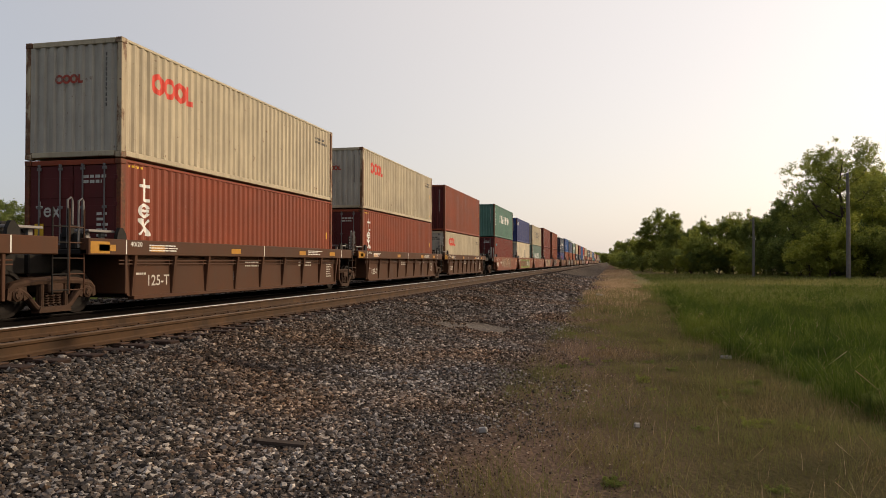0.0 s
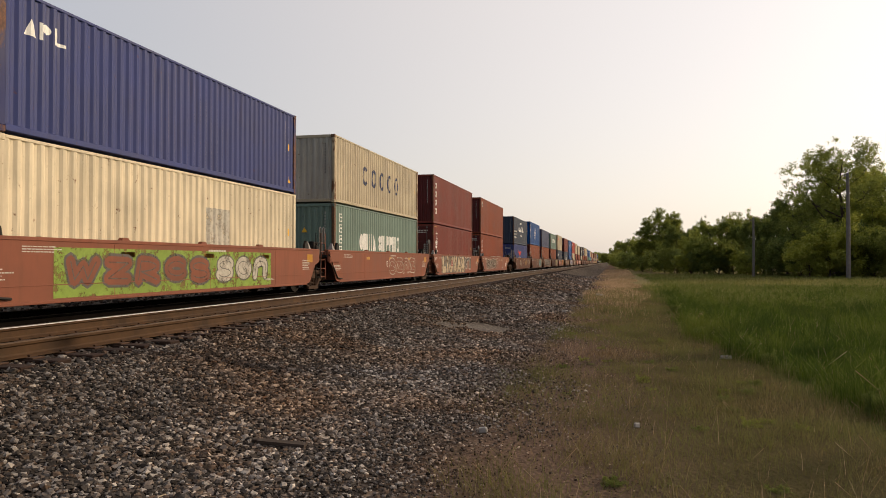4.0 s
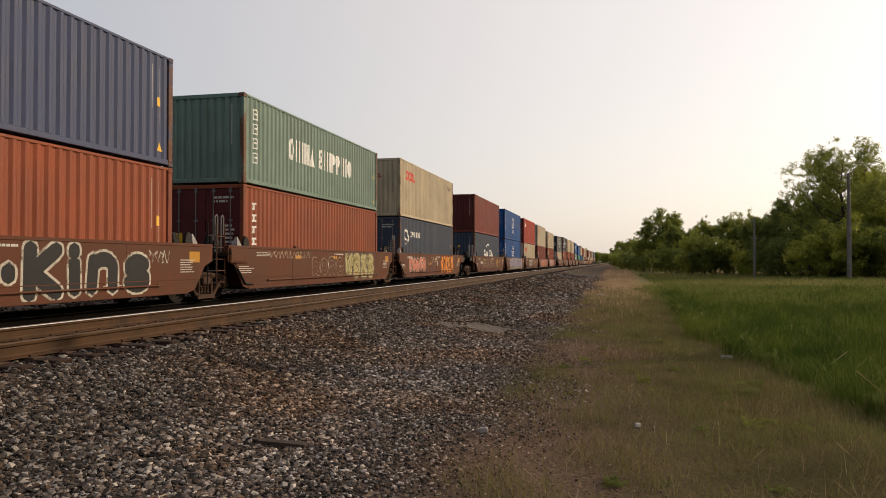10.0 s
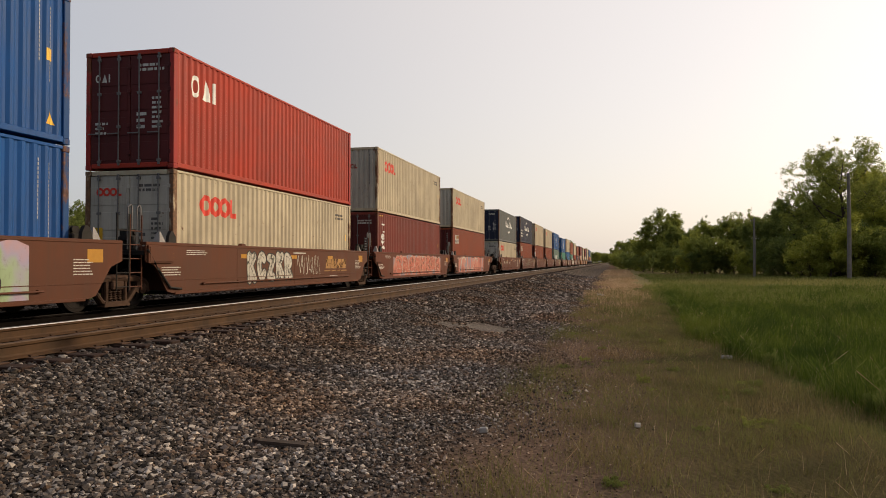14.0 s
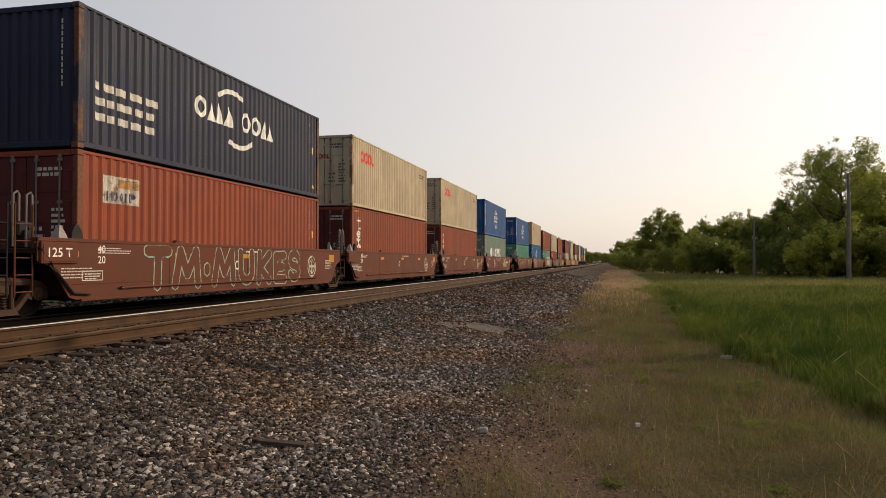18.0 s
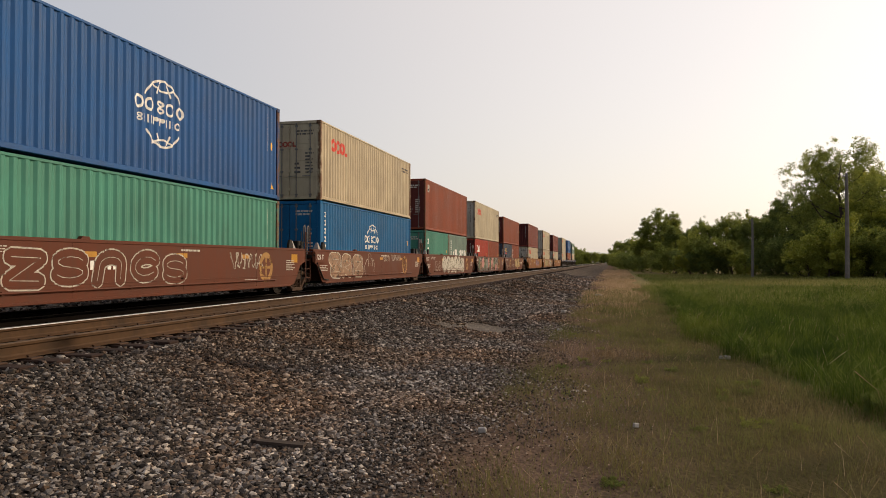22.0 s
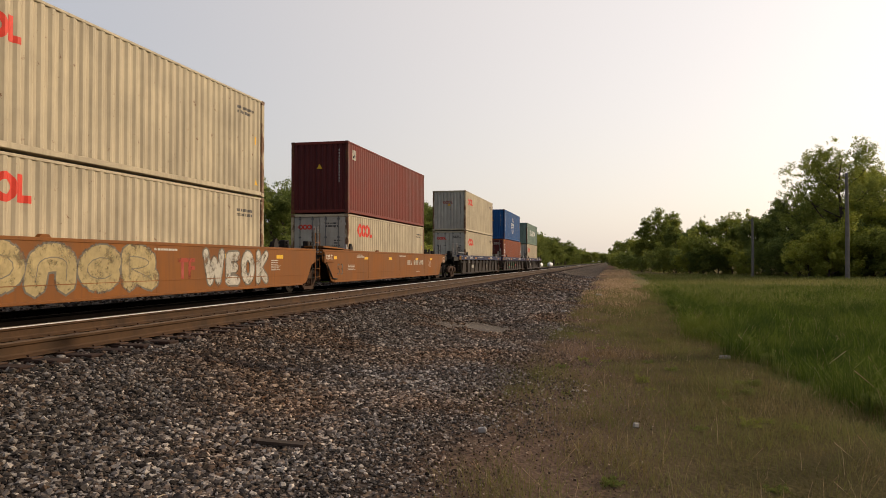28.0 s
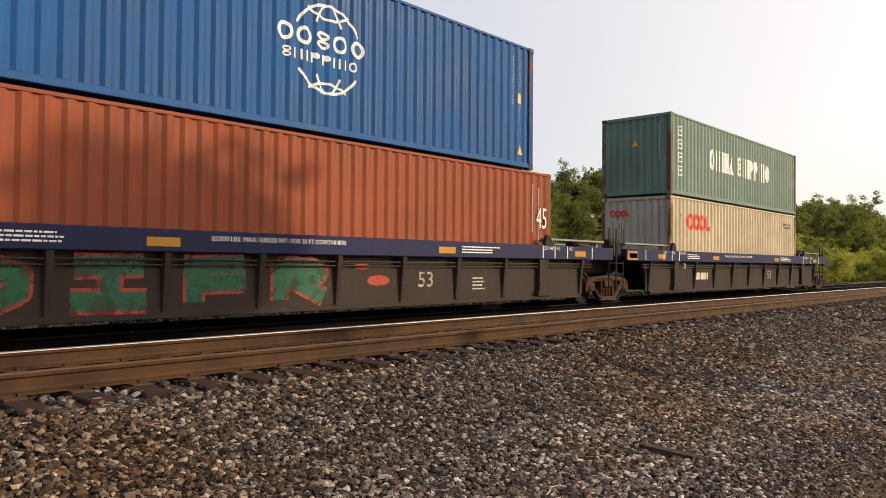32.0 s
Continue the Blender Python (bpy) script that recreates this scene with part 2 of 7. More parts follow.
        fs += [tuple(range(n))[::-1], tuple(range((m - 1) * n, m * n))]
        return self.add(vs, fs)

    def slab(self, outline, x0, x1):
        """Plate with an outline in (y, z), from x0 to x1."""
        n = len(outline)
        vs = [(x0, y, z) for y, z in outline] + [(x1, y, z) for y, z in outline]
        fs = [tuple(range(n))[::-1], tuple(range(n, 2 * n))] + [(i, (i + 1) % n, n + (i + 1) % n, n + i) for i in range(n)]
        return self.add(vs, fs)

    def mesh(self, name, mat=None, smooth=False):
        me = bpy.data.meshes.new(name)
        me.from_pydata(self.v, [], self.f)
        bm = bmesh.new()
        bm.from_mesh(me)
        bmesh.ops.recalc_face_normals(bm, faces=bm.faces)
        bm.to_mesh(me)
        bm.free()
        me.materials.append(mat or M_STEEL)
        if smooth:
            me.polygons.foreach_set("use_smooth", [True] * len(me.polygons))
            me.set_sharp_from_angle(angle=radians(40))
        return me


def put(name, mesh, parent=None, at=None, mat=None, label=""):
    """Links a mesh as one object; mat overrides the mesh's own material for this object."""
    ob = new(name, mesh)
    if parent:
        ob.parent = parent
    if at is not None:
        ob.matrix_local = at
    if mat:
        ob.material_slots[0].link = "OBJECT"
        ob.material_slots[0].material = mat
    if label:
        ob["label"] = label
    return ob


def empty(name, m=None):
    ob = new(name)
    ob.empty_display_size = 0.3
    if m is not None:
        ob.matrix_world = m
    return ob

# ---- ground: one sheet with the track bed, the shoulder and the meadow ----
TRAIN_X, NEAR_X = -11.466, -7.15
RAIL_N, RAIL_F = 0.155, 0.153


def ground_z(x, y):
    """Height of the ground across the line."""
    pts = [(-400, -0.9), (-60, -0.9), (-26, -0.85), (-17.5, -0.75), (-16.0, -0.16), (-13.2, -0.16), (-9.6, -0.2), (-8.7, -0.085), (-5.9, -0.085), (-5.5, -0.13),
           (-4.2, -0.42), (-3.0, -0.56), (-1.2, -0.60), (1.0, -0.60), (2.2, -0.64), (3.2, -0.8), (6.0, -0.85), (14.0, -0.8), (24.0, -0.7), (60, -0.6), (400, -0.6)]
    for (a, za), (b, zb) in zip(pts, pts[1:]):
        if x <= b:
            k = max(0.0, min(1.0, (x - a) / (b - a)))
            return za + (zb - za) * k
    return pts[-1][1]


def ground_sheet():
    xs = [-3000, -1200, -400, -150, -80] + list(np.arange(-50, -16, 2.0)) + list(np.arange(-16, 16, 0.25)) + list(np.arange(16, 40, 1.5)) + [45, 60, 90, 150, 400, 1200, 3000]
    ys = [-3000, -1500, -700, -300, -120, -60, -30, -12, -4] + list(np.arange(0, 30, 0.25)) + list(np.arange(30, 80, 1.0)) + [85, 95, 110, 130, 160, 200, 260, 340, 450, 600, 900, 1500, 2500, 4500]
    vs, fs = [], []
    for y in ys:
        for x in xs:
            z = ground_z(x, y)
            if -400 < x < 400:
                k = 0.05 if x > 1 else (0.02 if -5 < x else 0.0)
                z += noise.noise(Vector((x * 0.35, y * 0.35, 3.0))) * k + noise.noise(Vector((x * 1.7, y * 1.7, 9.0))) * k * 0.4
            vs.append((x, y, z))
    w = len(xs)
    fs = [(j * w + i, j * w + i + 1, (j + 1) * w + i + 1, (j + 1) * w + i) for j in range(len(ys) - 1) for i in range(w - 1)]
    me = bpy.data.meshes.new("ground")
    me.from_pydata(vs, [], fs)
    me.polygons.foreach_set("use_smooth", [True] * len(me.polygons))
    return me


GRIT = (-3.05, 17.4)


def ground_material():
    m, nt, b = node_mat("gravel_earth_and_grass", 1.0)
    b.inputs["Specular IOR Level"].default_value = 0.0
    geo = nt.nodes.new("ShaderNodeNewGeometry")
    sep = nt.nodes.new("ShaderNodeSeparateXYZ")
    nt.links.new(geo.outputs["Position"], sep.inputs[0])
    wob = noise_tex(nt, 0.45, 5, 0.6)
    add = nt.nodes.new("ShaderNodeMath")
    add.operation = "MULTIPLY_ADD"
    nt.links.new(wob.outputs[0], add.inputs[0])
    add.inputs[1].default_value = 1.6
    nt.links.new(sep.outputs[0], add.inputs[2])
    # stone
    vor = nt.nodes.new("ShaderNodeTexVoronoi")
    vor.inputs["Scale"].default_value = 20.0
    tc = nt.nodes.new("ShaderNodeTexCoord")
    nt.links.new(tc.outputs["Object"], vor.inputs["Vector"])
    sepc = nt.nodes.new("ShaderNodeSeparateColor")
    nt.links.new(vor.outputs["Color"], sepc.inputs[0])
    stone = ramp(nt, sepc.outputs[0], [(0.0, (0.06, 0.052, 0.046)), (0.5, (0.14, 0.115, 0.096)), (0.85, (0.22, 0.175, 0.14)), (1.0, (0.38, 0.33, 0.28))]).outputs[0]
    gap = ramp(nt, vor.outputs["Distance"], [(0.2, (1, 1, 1)), (0.8, (0.35, 0.34, 0.33))]).outputs[0]
    stone = mix(nt, 1.0, stone, gap, "MULTIPLY")
    fine = noise_tex(nt, 35, 6, 0.7)
    earth = ramp(nt, fine.outputs[0], [(0.3, (0.075, 0.05, 0.037)), (0.7, (0.18, 0.122, 0.09))]).outputs[0]
    dry = ramp(nt, fine.outputs[0], [(0.3, (0.048, 0.040, 0.020)), (0.7, (0.112, 0.09, 0.043))]).outputs[0]
    green = ramp(nt, fine.outputs[0], [(0.3, (0.03, 0.055, 0.008)), (0.7, (0.08, 0.13, 0.022))]).outputs[0]

    def band(lo, hi):
        mr = nt.nodes.new("ShaderNodeMapRange")
        mr.inputs["From Min"].default_value, mr.inputs["From Max"].default_value = lo, hi
        nt.links.new(add.outputs[0], mr.inputs["Value"])
        return mr.outputs[0]
    c = mix(nt, band(-1.3, -0.3), stone, earth)
    # a patch of fine grey grit
    spot = nt.nodes.new("ShaderNodeVectorMath")
    spot.operation = "DISTANCE"
    sq = nt.nodes.new("ShaderNodeMapping")
    sq.inputs["Scale"].default_value = (0.62, 0.7, 0.0)
    nt.links.new(geo.outputs["Position"], sq.inputs[0])
    nt.links.new(sq.outputs[0], spot.inputs[0])
    spot.inputs[1].default_value = (GRIT[0] * 0.62, GRIT[1] * 0.7, 0.0)
    c = mix(nt, ramp(nt, spot.outputs["Value"], [(0.15, (0.55, 0.55, 0.55)), (1.15, (0, 0, 0))]).outputs[0], c, ramp(nt, fine.outputs[0], [(0.3, (0.125, 0.11, 0.098)), (0.7, (0.25, 0.222, 0.195))]).outputs[0])
    c = mix(nt, band(0.3, 1.9), c, dry)
    c = mix(nt, band(3.1, 3.9), c, green)
    # the meadow pales where the tall grass thins out
    thin = nt.nodes.new("ShaderNodeMapRange")
    thin.inputs["From Min"].default_value, thin.inputs["From Max"].default_value = 40.0, 58.0
    nt.links.new(sep.outputs[1], thin.inputs["Value"])
    straw = ramp(nt, fine.outputs[0], [(0.3, (0.12, 0.105, 0.045)), (0.7, (0.23, 0.19, 0.10))]).outputs[0]
    c = mix(nt, mix(nt, 1.0, band(1.0, 2.4), thin.outputs[0], "MULTIPLY"), c, straw)
    # strip under and beside the running track: oil, with shade put into the colour
    oil_shade = nt.nodes.new("ShaderNodeMapRange")
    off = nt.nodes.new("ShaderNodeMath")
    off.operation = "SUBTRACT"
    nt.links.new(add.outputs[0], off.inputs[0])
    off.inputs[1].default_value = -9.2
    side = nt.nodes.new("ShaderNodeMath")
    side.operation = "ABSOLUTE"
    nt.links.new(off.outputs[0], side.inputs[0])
    nt.links.new(side.outputs[0], oil_shade.inputs["Value"])
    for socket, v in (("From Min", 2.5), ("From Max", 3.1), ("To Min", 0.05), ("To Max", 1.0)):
        oil_shade.inputs[socket].default_value = v
    c = mix(nt, 1.0, c, oil_shade.outputs[0], "MULTIPLY")
    left = mix(nt, band(-20.0, -24.0), c, mix(nt, 0.5, dry, green))
    nt.links.new(left, b.inputs["Base Color"])
    bump(nt, b, vor.outputs["Distance"], 0.6, 0.03)
    return m


ground = tagged(new("ground", ground_sheet()), "grey gravel shoulder turning to dry grass and meadow", "ground", kind="structure")
ground.data.materials.append(ground_material())


# ---- tracks ----
def rail_mesh(length, y0, bright, body=None, head=None):
    """Flat-bottomed rail of 0.18 m with a polished head."""
    prof = [(-0.075, -0.18), (0.075, -0.18), (0.075, -0.168), (0.02, -0.15), (0.009, -0.13), (0.009, -0.055), (0.034, -0.04), (0.037, -0.012), (0.032, -0.004), (0.024, 0.0),
            (-0.024, 0.0), (-0.032, -0.004), (-0.037, -0.012), (-0.034, -0.04), (-0.009, -0.055), (-0.009, -0.13), (-0.02, -0.15), (-0.075, -0.168)]
    n = len(prof)
    b = Build()
    b.add([(x, y, z) for y in (y0, y0 + length) for x, z in prof], [(i, (i + 1) % n, n + (i + 1) % n, n + i) for i in range(n)] + [tuple(range(n)), tuple(range(n, 2 * n))])
    me = b.mesh("rail", body or M_RAIL)
    me.materials.append(M_TREAD if bright else head or M_HEAD)
    for p in me.polygons:
        if p.normal.z > 0.45 and p.center.z > -0.013:
            p.material_index = 1
    return me


RAIL, DULL_RAIL = rail_mesh(2600.0, -700.0, True), rail_mesh(2600.0, -700.0, False)
# rails under the train, their shade painted in
SHADED_RAIL = rail_mesh(2600.0, -700.0, False, M_SHADED, M_STEEL)
TIE = Build().box(-1.3, 1.3, -0.115, 0.115, -0.18, 0.0, 0.012).mesh("tie", M_TIE)
SPIKE = Build().box(-0.011, 0.011, -0.011, 0.011, 0.0, 0.03).box(-0.024, 0.012, -0.014, 0.014, 0.03, 0.042, 0.004).mesh("spike", M_TRUCK)
PLATE = Build().box(-0.18, 0.18, -0.09, 0.09, 0.0, 0.018, 0.004).mesh("tie_plate", M_TRUCK)


def track(name, cx, zl, zr, label, y_near, y_far, detail):
    t = tagged(empty(name, pose(cx, 0, 0)), label, "railway track", kind="structure")
    for x, z in ((-0.755, zl), (0.755, zr)):
        put("rail", SHADED_RAIL if not detail else DULL_RAIL if x > 0 else RAIL, t, pose(x, 0, z))
    tilt = math.degrees(math.atan2(zl - zr, 1.51))
    zc = (zl + zr) / 2 - 0.198
    rng = random.Random(5)
    pitch = 0.5
    k = 0
    y = y_near
    while y < y_far:
        put("tie", TIE, t, pose(rng.uniform(-0.04, 0.04), y + rng.uniform(-0.03, 0.03), zc, 0, tilt, rng.uniform(-1.2, 1.2)))
        if detail and k < 70:
            for x, z in ((-0.755, zl), (0.755, zr)):
                put("tie_plate", PLATE, t, pose(x, y, z - 0.198))
                for sx in (1, -1):
                    put("spike", SPIKE, t, pose(x + sx * 0.085, y + rng.uniform(-0.05, 0.05), z - 0.198, 0, 0, 0 if sx > 0 else 180))
        y += pitch
        k += 1
    b = Build()
    for yy in np.arange(y_far, 420.0, pitch):
        b.box(-1.3, 1.3, yy - 0.115, yy + 0.115, zc - 0.18, zc)
    for yy in np.arange(-60, y_near - 0.2, pitch):
        b.box(-1.3, 1.3, yy - 0.115, yy + 0.115, zc - 0.18, zc)
    ob = put("far_ties", b.mesh("far_ties", M_TIE), t)
    ob["kind"] = "stuff"
    return t


track("near_track", NEAR_X, RAIL_F, RAIL_N, "empty railway track with rusty rails and timber ties", 0.0, 60.0, True)
track("far_track", TRAIN_X, 0.0, 0.0, "railway track under the train with worn rails", 0.0, 40.0, False)

# ---- containers ----
W2 = 1.219
PITCH, DEPTH = 0.278, 0.036


def corr(y, y0):
    """Depth of the side wall's corrugation behind its outer face at y."""
    u = ((y - y0) % PITCH) / PITCH
    if u < 0.26:
        return 0.0
    if u < 0.5:
        return (u - 0.26) / 0.24 * DEPTH
    if u < 0.76:
        return DEPTH
    return (1 - u) / 0.24 * DEPTH


def wall_mesh(length, h):
    """Corrugated side wall between the posts, thin sheet with rails left out."""
    y0, y1 = 0.17, length - 0.17
    ys = []
    k = 0
    while True:
        for u in (0.0, 0.26, 0.5, 0.76):
            y = y0 + (k + u) * PITCH
            if y >= y1:
                break
            ys.append(y)
        else:
            k += 1
            continue
        break
    ys.append(y1)
    vs = [(W2 - 0.008 - corr(y + 1e-6, y0), y, z) for y in ys for z in (0.15, h - 0.07)]
    vs += [(W2 - 0.06, y, z) for y in (y0, y1) for z in (0.15, h - 0.07)]
    fs = [(2 * i, 2 * i + 2, 2 * i + 3, 2 * i + 1) for i in range(len(ys) - 1)]
    n = 2 * len(ys)
    fs += [(n, n + 2, n + 3, n + 1)]
    return Build().add(vs, fs).mesh("side_wall")


def end_mesh(h):
    """Front end wall with deep vertical corrugations, facing -y."""
    vs, fs = [], []
    x0, x1, n = -W2 + 0.13, W2 - 0.13, 9
    p = (x1 - x0) / n
    xs = []
    for k in range(n):
        xs += [(x0 + (k + u) * p, d) for u, d in ((0.0, 0.0), (0.42, 0.0), (0.56, 0.045), (0.86, 0.045))]
    xs.append((x1, 0.0))
    vs = [(x, 0.02 + d, z) for x, d in xs for z in (0.15, h - 0.12)]
    fs = [(2 * i, 2 * i + 1, 2 * i + 3, 2 * i + 2) for i in range(len(xs) - 1)]
    return Build().add(vs, fs).mesh("end_wall")


def door_mesh(h):
    """One door leaf with its recessed panels; hinge at x = 0, closing towards -x."""
    b = Build().box(-1.08, 0.0, 0.03, 0.07, 0.14, h - 0.13, 0.006)
    nz = 4
    hz = (h - 0.45) / nz
    for k in range(nz):
        z = 0.22 + k * hz
        b.box(-1.02, -0.06, 0.018, 0.03, z, z + hz * 0.72, 0.008)
    for z in (0.4, h * 0.37, h * 0.66, h - 0.4):
        b.box(-0.05, 0.04, 0.0, 0.03, z - 0.05, z + 0.05, 0.008)
    return b.mesh("door")


def rod_mesh(h):
    b = Build().tube([(0, 0, 0.10), (0, 0, h - 0.10)], 0.017, 8)
    for z in (0.2, h * 0.36, h * 0.64, h - 0.2):
        b.box(-0.05, 0.05, -0.016, 0.03, z - 0.03, z + 0.03, 0.005)
    b.box(-0.025, 0.025, -0.02, 0.03, 0.10, 0.16).box(-0.025, 0.025, -0.02, 0.03, h - 0.16, h - 0.10)
    b.box(-0.30, 0.02, -0.035, -0.018, 0.86, 0.89, 0.005)
    return b.mesh("lock_rod")


CONT = {}


def cont_meshes(length, h):
    key = (length, h)
    if key not in CONT:
        L = length
        d = {"side_wall": wall_mesh(L, h), "end_wall": end_mesh(h), "door": door_mesh(h), "lock_rod": rod_mesh(h)}
        d["roof"] = Build().box(-W2 + 0.03, W2 - 0.03, 0.05, L - 0.05, h - 0.03, h - 0.012).mesh("roof")
        d["floor"] = Build().box(-W2 + 0.05, W2 - 0.05, 0.05, L - 0.05, 0.045, 0.14).mesh("floor")
        d["corner_post"] = Build().box(W2 - 0.12, W2 - 0.002, 0.004, 0.17, 0.118, h - 0.118, 0.012).mesh("corner_post")
        d["top_rail"] = Build().box(W2 - 0.07, W2 - 0.004, 0.17, L - 0.17, h - 0.07, h - 0.008, 0.01).mesh("top_rail")
        d["bottom_rail"] = Build().box(W2 - 0.07, W2 - 0.003, 0.17, L - 0.17, 0.035, 0.15, 0.01).mesh("bottom_rail")
        d["header"] = Build().box(-W2 + 0.178, W2 - 0.178, 0.006, 0.07, h - 0.12, h - 0.006, 0.01).mesh("header")
        d["end_sill"] = Build().box(-W2 + 0.178, W2 - 0.178, 0.006, 0.07, 0.035, 0.15, 0.01).mesh("end_sill")
        CONT[key] = d
    return CONT[key]


CASTING = Build().box(W2 - 0.162, W2 + 0.002, -0.002, 0.178, 0.0, 0.118, 0.012).box(W2 - 0.1, W2 + 0.004, 0.06, 0.12, 0.035, 0.08).mesh("corner_casting")


def container(label, colour, length=12.192, h=2.896, doors=False, end_colour=None):
    """A shipping container; origin at the near end's bottom centre, length along +y."""
    mat = PAINT[colour]
    c = tagged(empty("shipping_container"), label, "shipping container", "containers on the train")
    d = cont_meshes(length, h)
    half = Matrix.Translation((0, length, 0)) @ pose(0, 0, 0, 0, 0, 180)
    for m in (Matrix.Identity(4), half):
        put("side_wall", d["side_wall"], c, m, mat)
        put("top_rail", d["top_rail"], c, m, mat)
        put("bottom_rail", d["bottom_rail"], c, m, mat)
        put("header", d["header"], c, m, mat)
        put("end_sill", d["end_sill"], c, m, mat)
    put("roof", d["roof"], c, None, mat)
    put("floor", d["floor"], c, None, mat)
    for sx, end in ((1, 0), (-1, 0), (1, 1), (-1, 1)):
        m = Matrix.Identity(4) if (sx, end) == (1, 0) else half if (sx, end) == (-1, 1) else None
        if m is None:
            # the two mirrored corners: shift the box across or along
            m = pose(-2 * W2 + 0.122, 0, 0) if end == 0 else pose(0, length - 0.174, 0)
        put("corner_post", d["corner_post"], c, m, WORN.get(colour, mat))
        mc = Matrix.Identity(4) if (sx, end) == (1, 0) else half if (sx, end) == (-1, 1) else pose(-2 * W2 + 0.16, 0, 0) if end == 0 else pose(0, length - 0.176, 0)
        for z in (0.0, h - 0.118):
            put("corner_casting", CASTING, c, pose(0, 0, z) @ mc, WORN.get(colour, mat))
    near, far = (Matrix.Identity(4), half) if doors else (half, Matrix.Identity(4))
    # red and dark green boxes get darker ends, painted shade; creams get greyer ones
    ends = PAINT[{"cream": "grey_cream", "chalk": "grey_cream", "dark_green": "navy", "rust_red": "shaded_end_red", "orange_red": "shaded_end_red", "oxide": "shaded_end_red", "bright_red": "shaded_end_red"}.get(colour, colour)]
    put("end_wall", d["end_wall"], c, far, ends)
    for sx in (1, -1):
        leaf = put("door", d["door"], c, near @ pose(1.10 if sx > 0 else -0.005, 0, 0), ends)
        for x in (-0.28, -0.82):
            put("lock_rod", d["lock_rod"], leaf, pose(x, -0.01, 0), M_RODS, "vertical locking rod")
    c["length"], c["height"] = length, h
    return c


# ---- well cars ----
WHEEL_R = 0.44


def wheelset_mesh():
    b = Build()
    for s in (1, -1):
        prof = [(0.62, 0.12), (0.64, 0.30), (0.66, 0.36), (0.69, WHEEL_R + 0.028), (0.71, WHEEL_R + 0.026), (0.725, WHEEL_R), (0.82, WHEEL_R - 0.006), (0.83, 0.37), (0.79, 0.34), (0.775, 0.16), (0.84, 0.13)]
        b.lathe([(s * a, r) for a, r in prof], 28)
        # raised bosses on the plate show the turning
        for k in range(3):
            a = 2 * math.pi * k / 3
            b.lathe([(s * 0.775, 0.035), (s * 0.80, 0.03)], 8, "x", (0, 0.25 * math.cos(a), 0.25 * math.sin(a)))
    b.tube([(-0.98, 0, 0), (0.98, 0, 0)], 0.075, 12)
    return b.mesh("wheelset", M_WHEEL, True)


def cap_mesh():
    b = Build().lathe([(0.98, 0.11), (1.04, 0.125), (1.09, 0.125), (1.11, 0.09), (1.125, 0.085)], 16)
    for k in range(3):
        a = 2 * math.pi * k / 3 + 0.4
        b.lathe([(1.11, 0.02), (1.135, 0.018)], 6, "x", (0, 0.055 * math.cos(a), 0.055 * math.sin(a)))
    return b.mesh("bearing_cap", M_TRUCK, True)


def side_frame_mesh():
    """Cast truck side frame: an arched top chord over two bearings, sloping struts and a spring seat."""
    b = Build()
    for x in (0.985, 1.045):
        b.tube([(x, -1.10, 0.50), (x, -0.98, 0.60), (x, -0.62, 0.66), (x, 0.0, 0.68), (x, 0.62, 0.66), (x, 0.98, 0.60), (x, 1.10, 0.50)], [0.05, 0.07, 0.075, 0.08, 0.075, 0.07, 0.05], 8)
        for s in (1, -1):
            b.tube([(x, s * 0.92, 0.56), (x, s * 0.66, 0.42), (x, s * 0.44, 0.20), (x, s * 0.30, 0.13)], [0.06, 0.055, 0.055, 0.06], 8)
            b.tube([(x, s * 0.31, 0.14), (x, s * 0.30, 0.62)], 0.05, 8)
    b.slab([(-0.42, 0.08), (0.42, 0.08), (0.38, 0.19), (-0.38, 0.19)], 0.92, 1.11)
    for s in (1, -1):
        b.slab([(s * 1.12, 0.56), (s * 1.14, 0.36), (s * 1.05, 0.33), (s * 1.03, 0.50), (s * 0.77, 0.50), (s * 0.75, 0.33), (s * 0.67, 0.36), (s * 0.70, 0.58)], 0.95, 1.085)
    return b.mesh("side_frame", M_TRUCK, True)


def spring_mesh():
    """Coil spring."""
    b = Build()
    pts = [(math.cos(a) * 0.06, math.sin(a) * 0.06, 0.20 + 0.24 * a / (2 * math.pi * 5)) for a in np.linspace(0, 2 * math.pi * 5, 50)]
    b.tube(pts, 0.017, 5)
    return b.mesh("spring", M_TRUCK, True)


WHEELSET, CAP, SIDE_FRAME, SPRING = wheelset_mesh(), cap_mesh(), side_frame_mesh(), spring_mesh()
BOLSTER = Build().box(-1.12, 1.12, -0.2, 0.2, 0.44, 0.62, 0.02).box(-0.35, 0.35, -0.3, 0.3, 0.6, 0.74, 0.02).mesh("bolster", M_TRUCK)
BRAKE = Build().box(-0.7, 0.7, 0.36, 0.42, 0.36, 0.44, 0.01).box(-0.7, 0.7, -0.42, -0.36, 0.36, 0.44, 0.01).tube([(0.3, -0.5, 0.42), (0.3, 0.5, 0.5)], 0.025).mesh("brake_beam", M_STEEL)
WHEELSETS = []


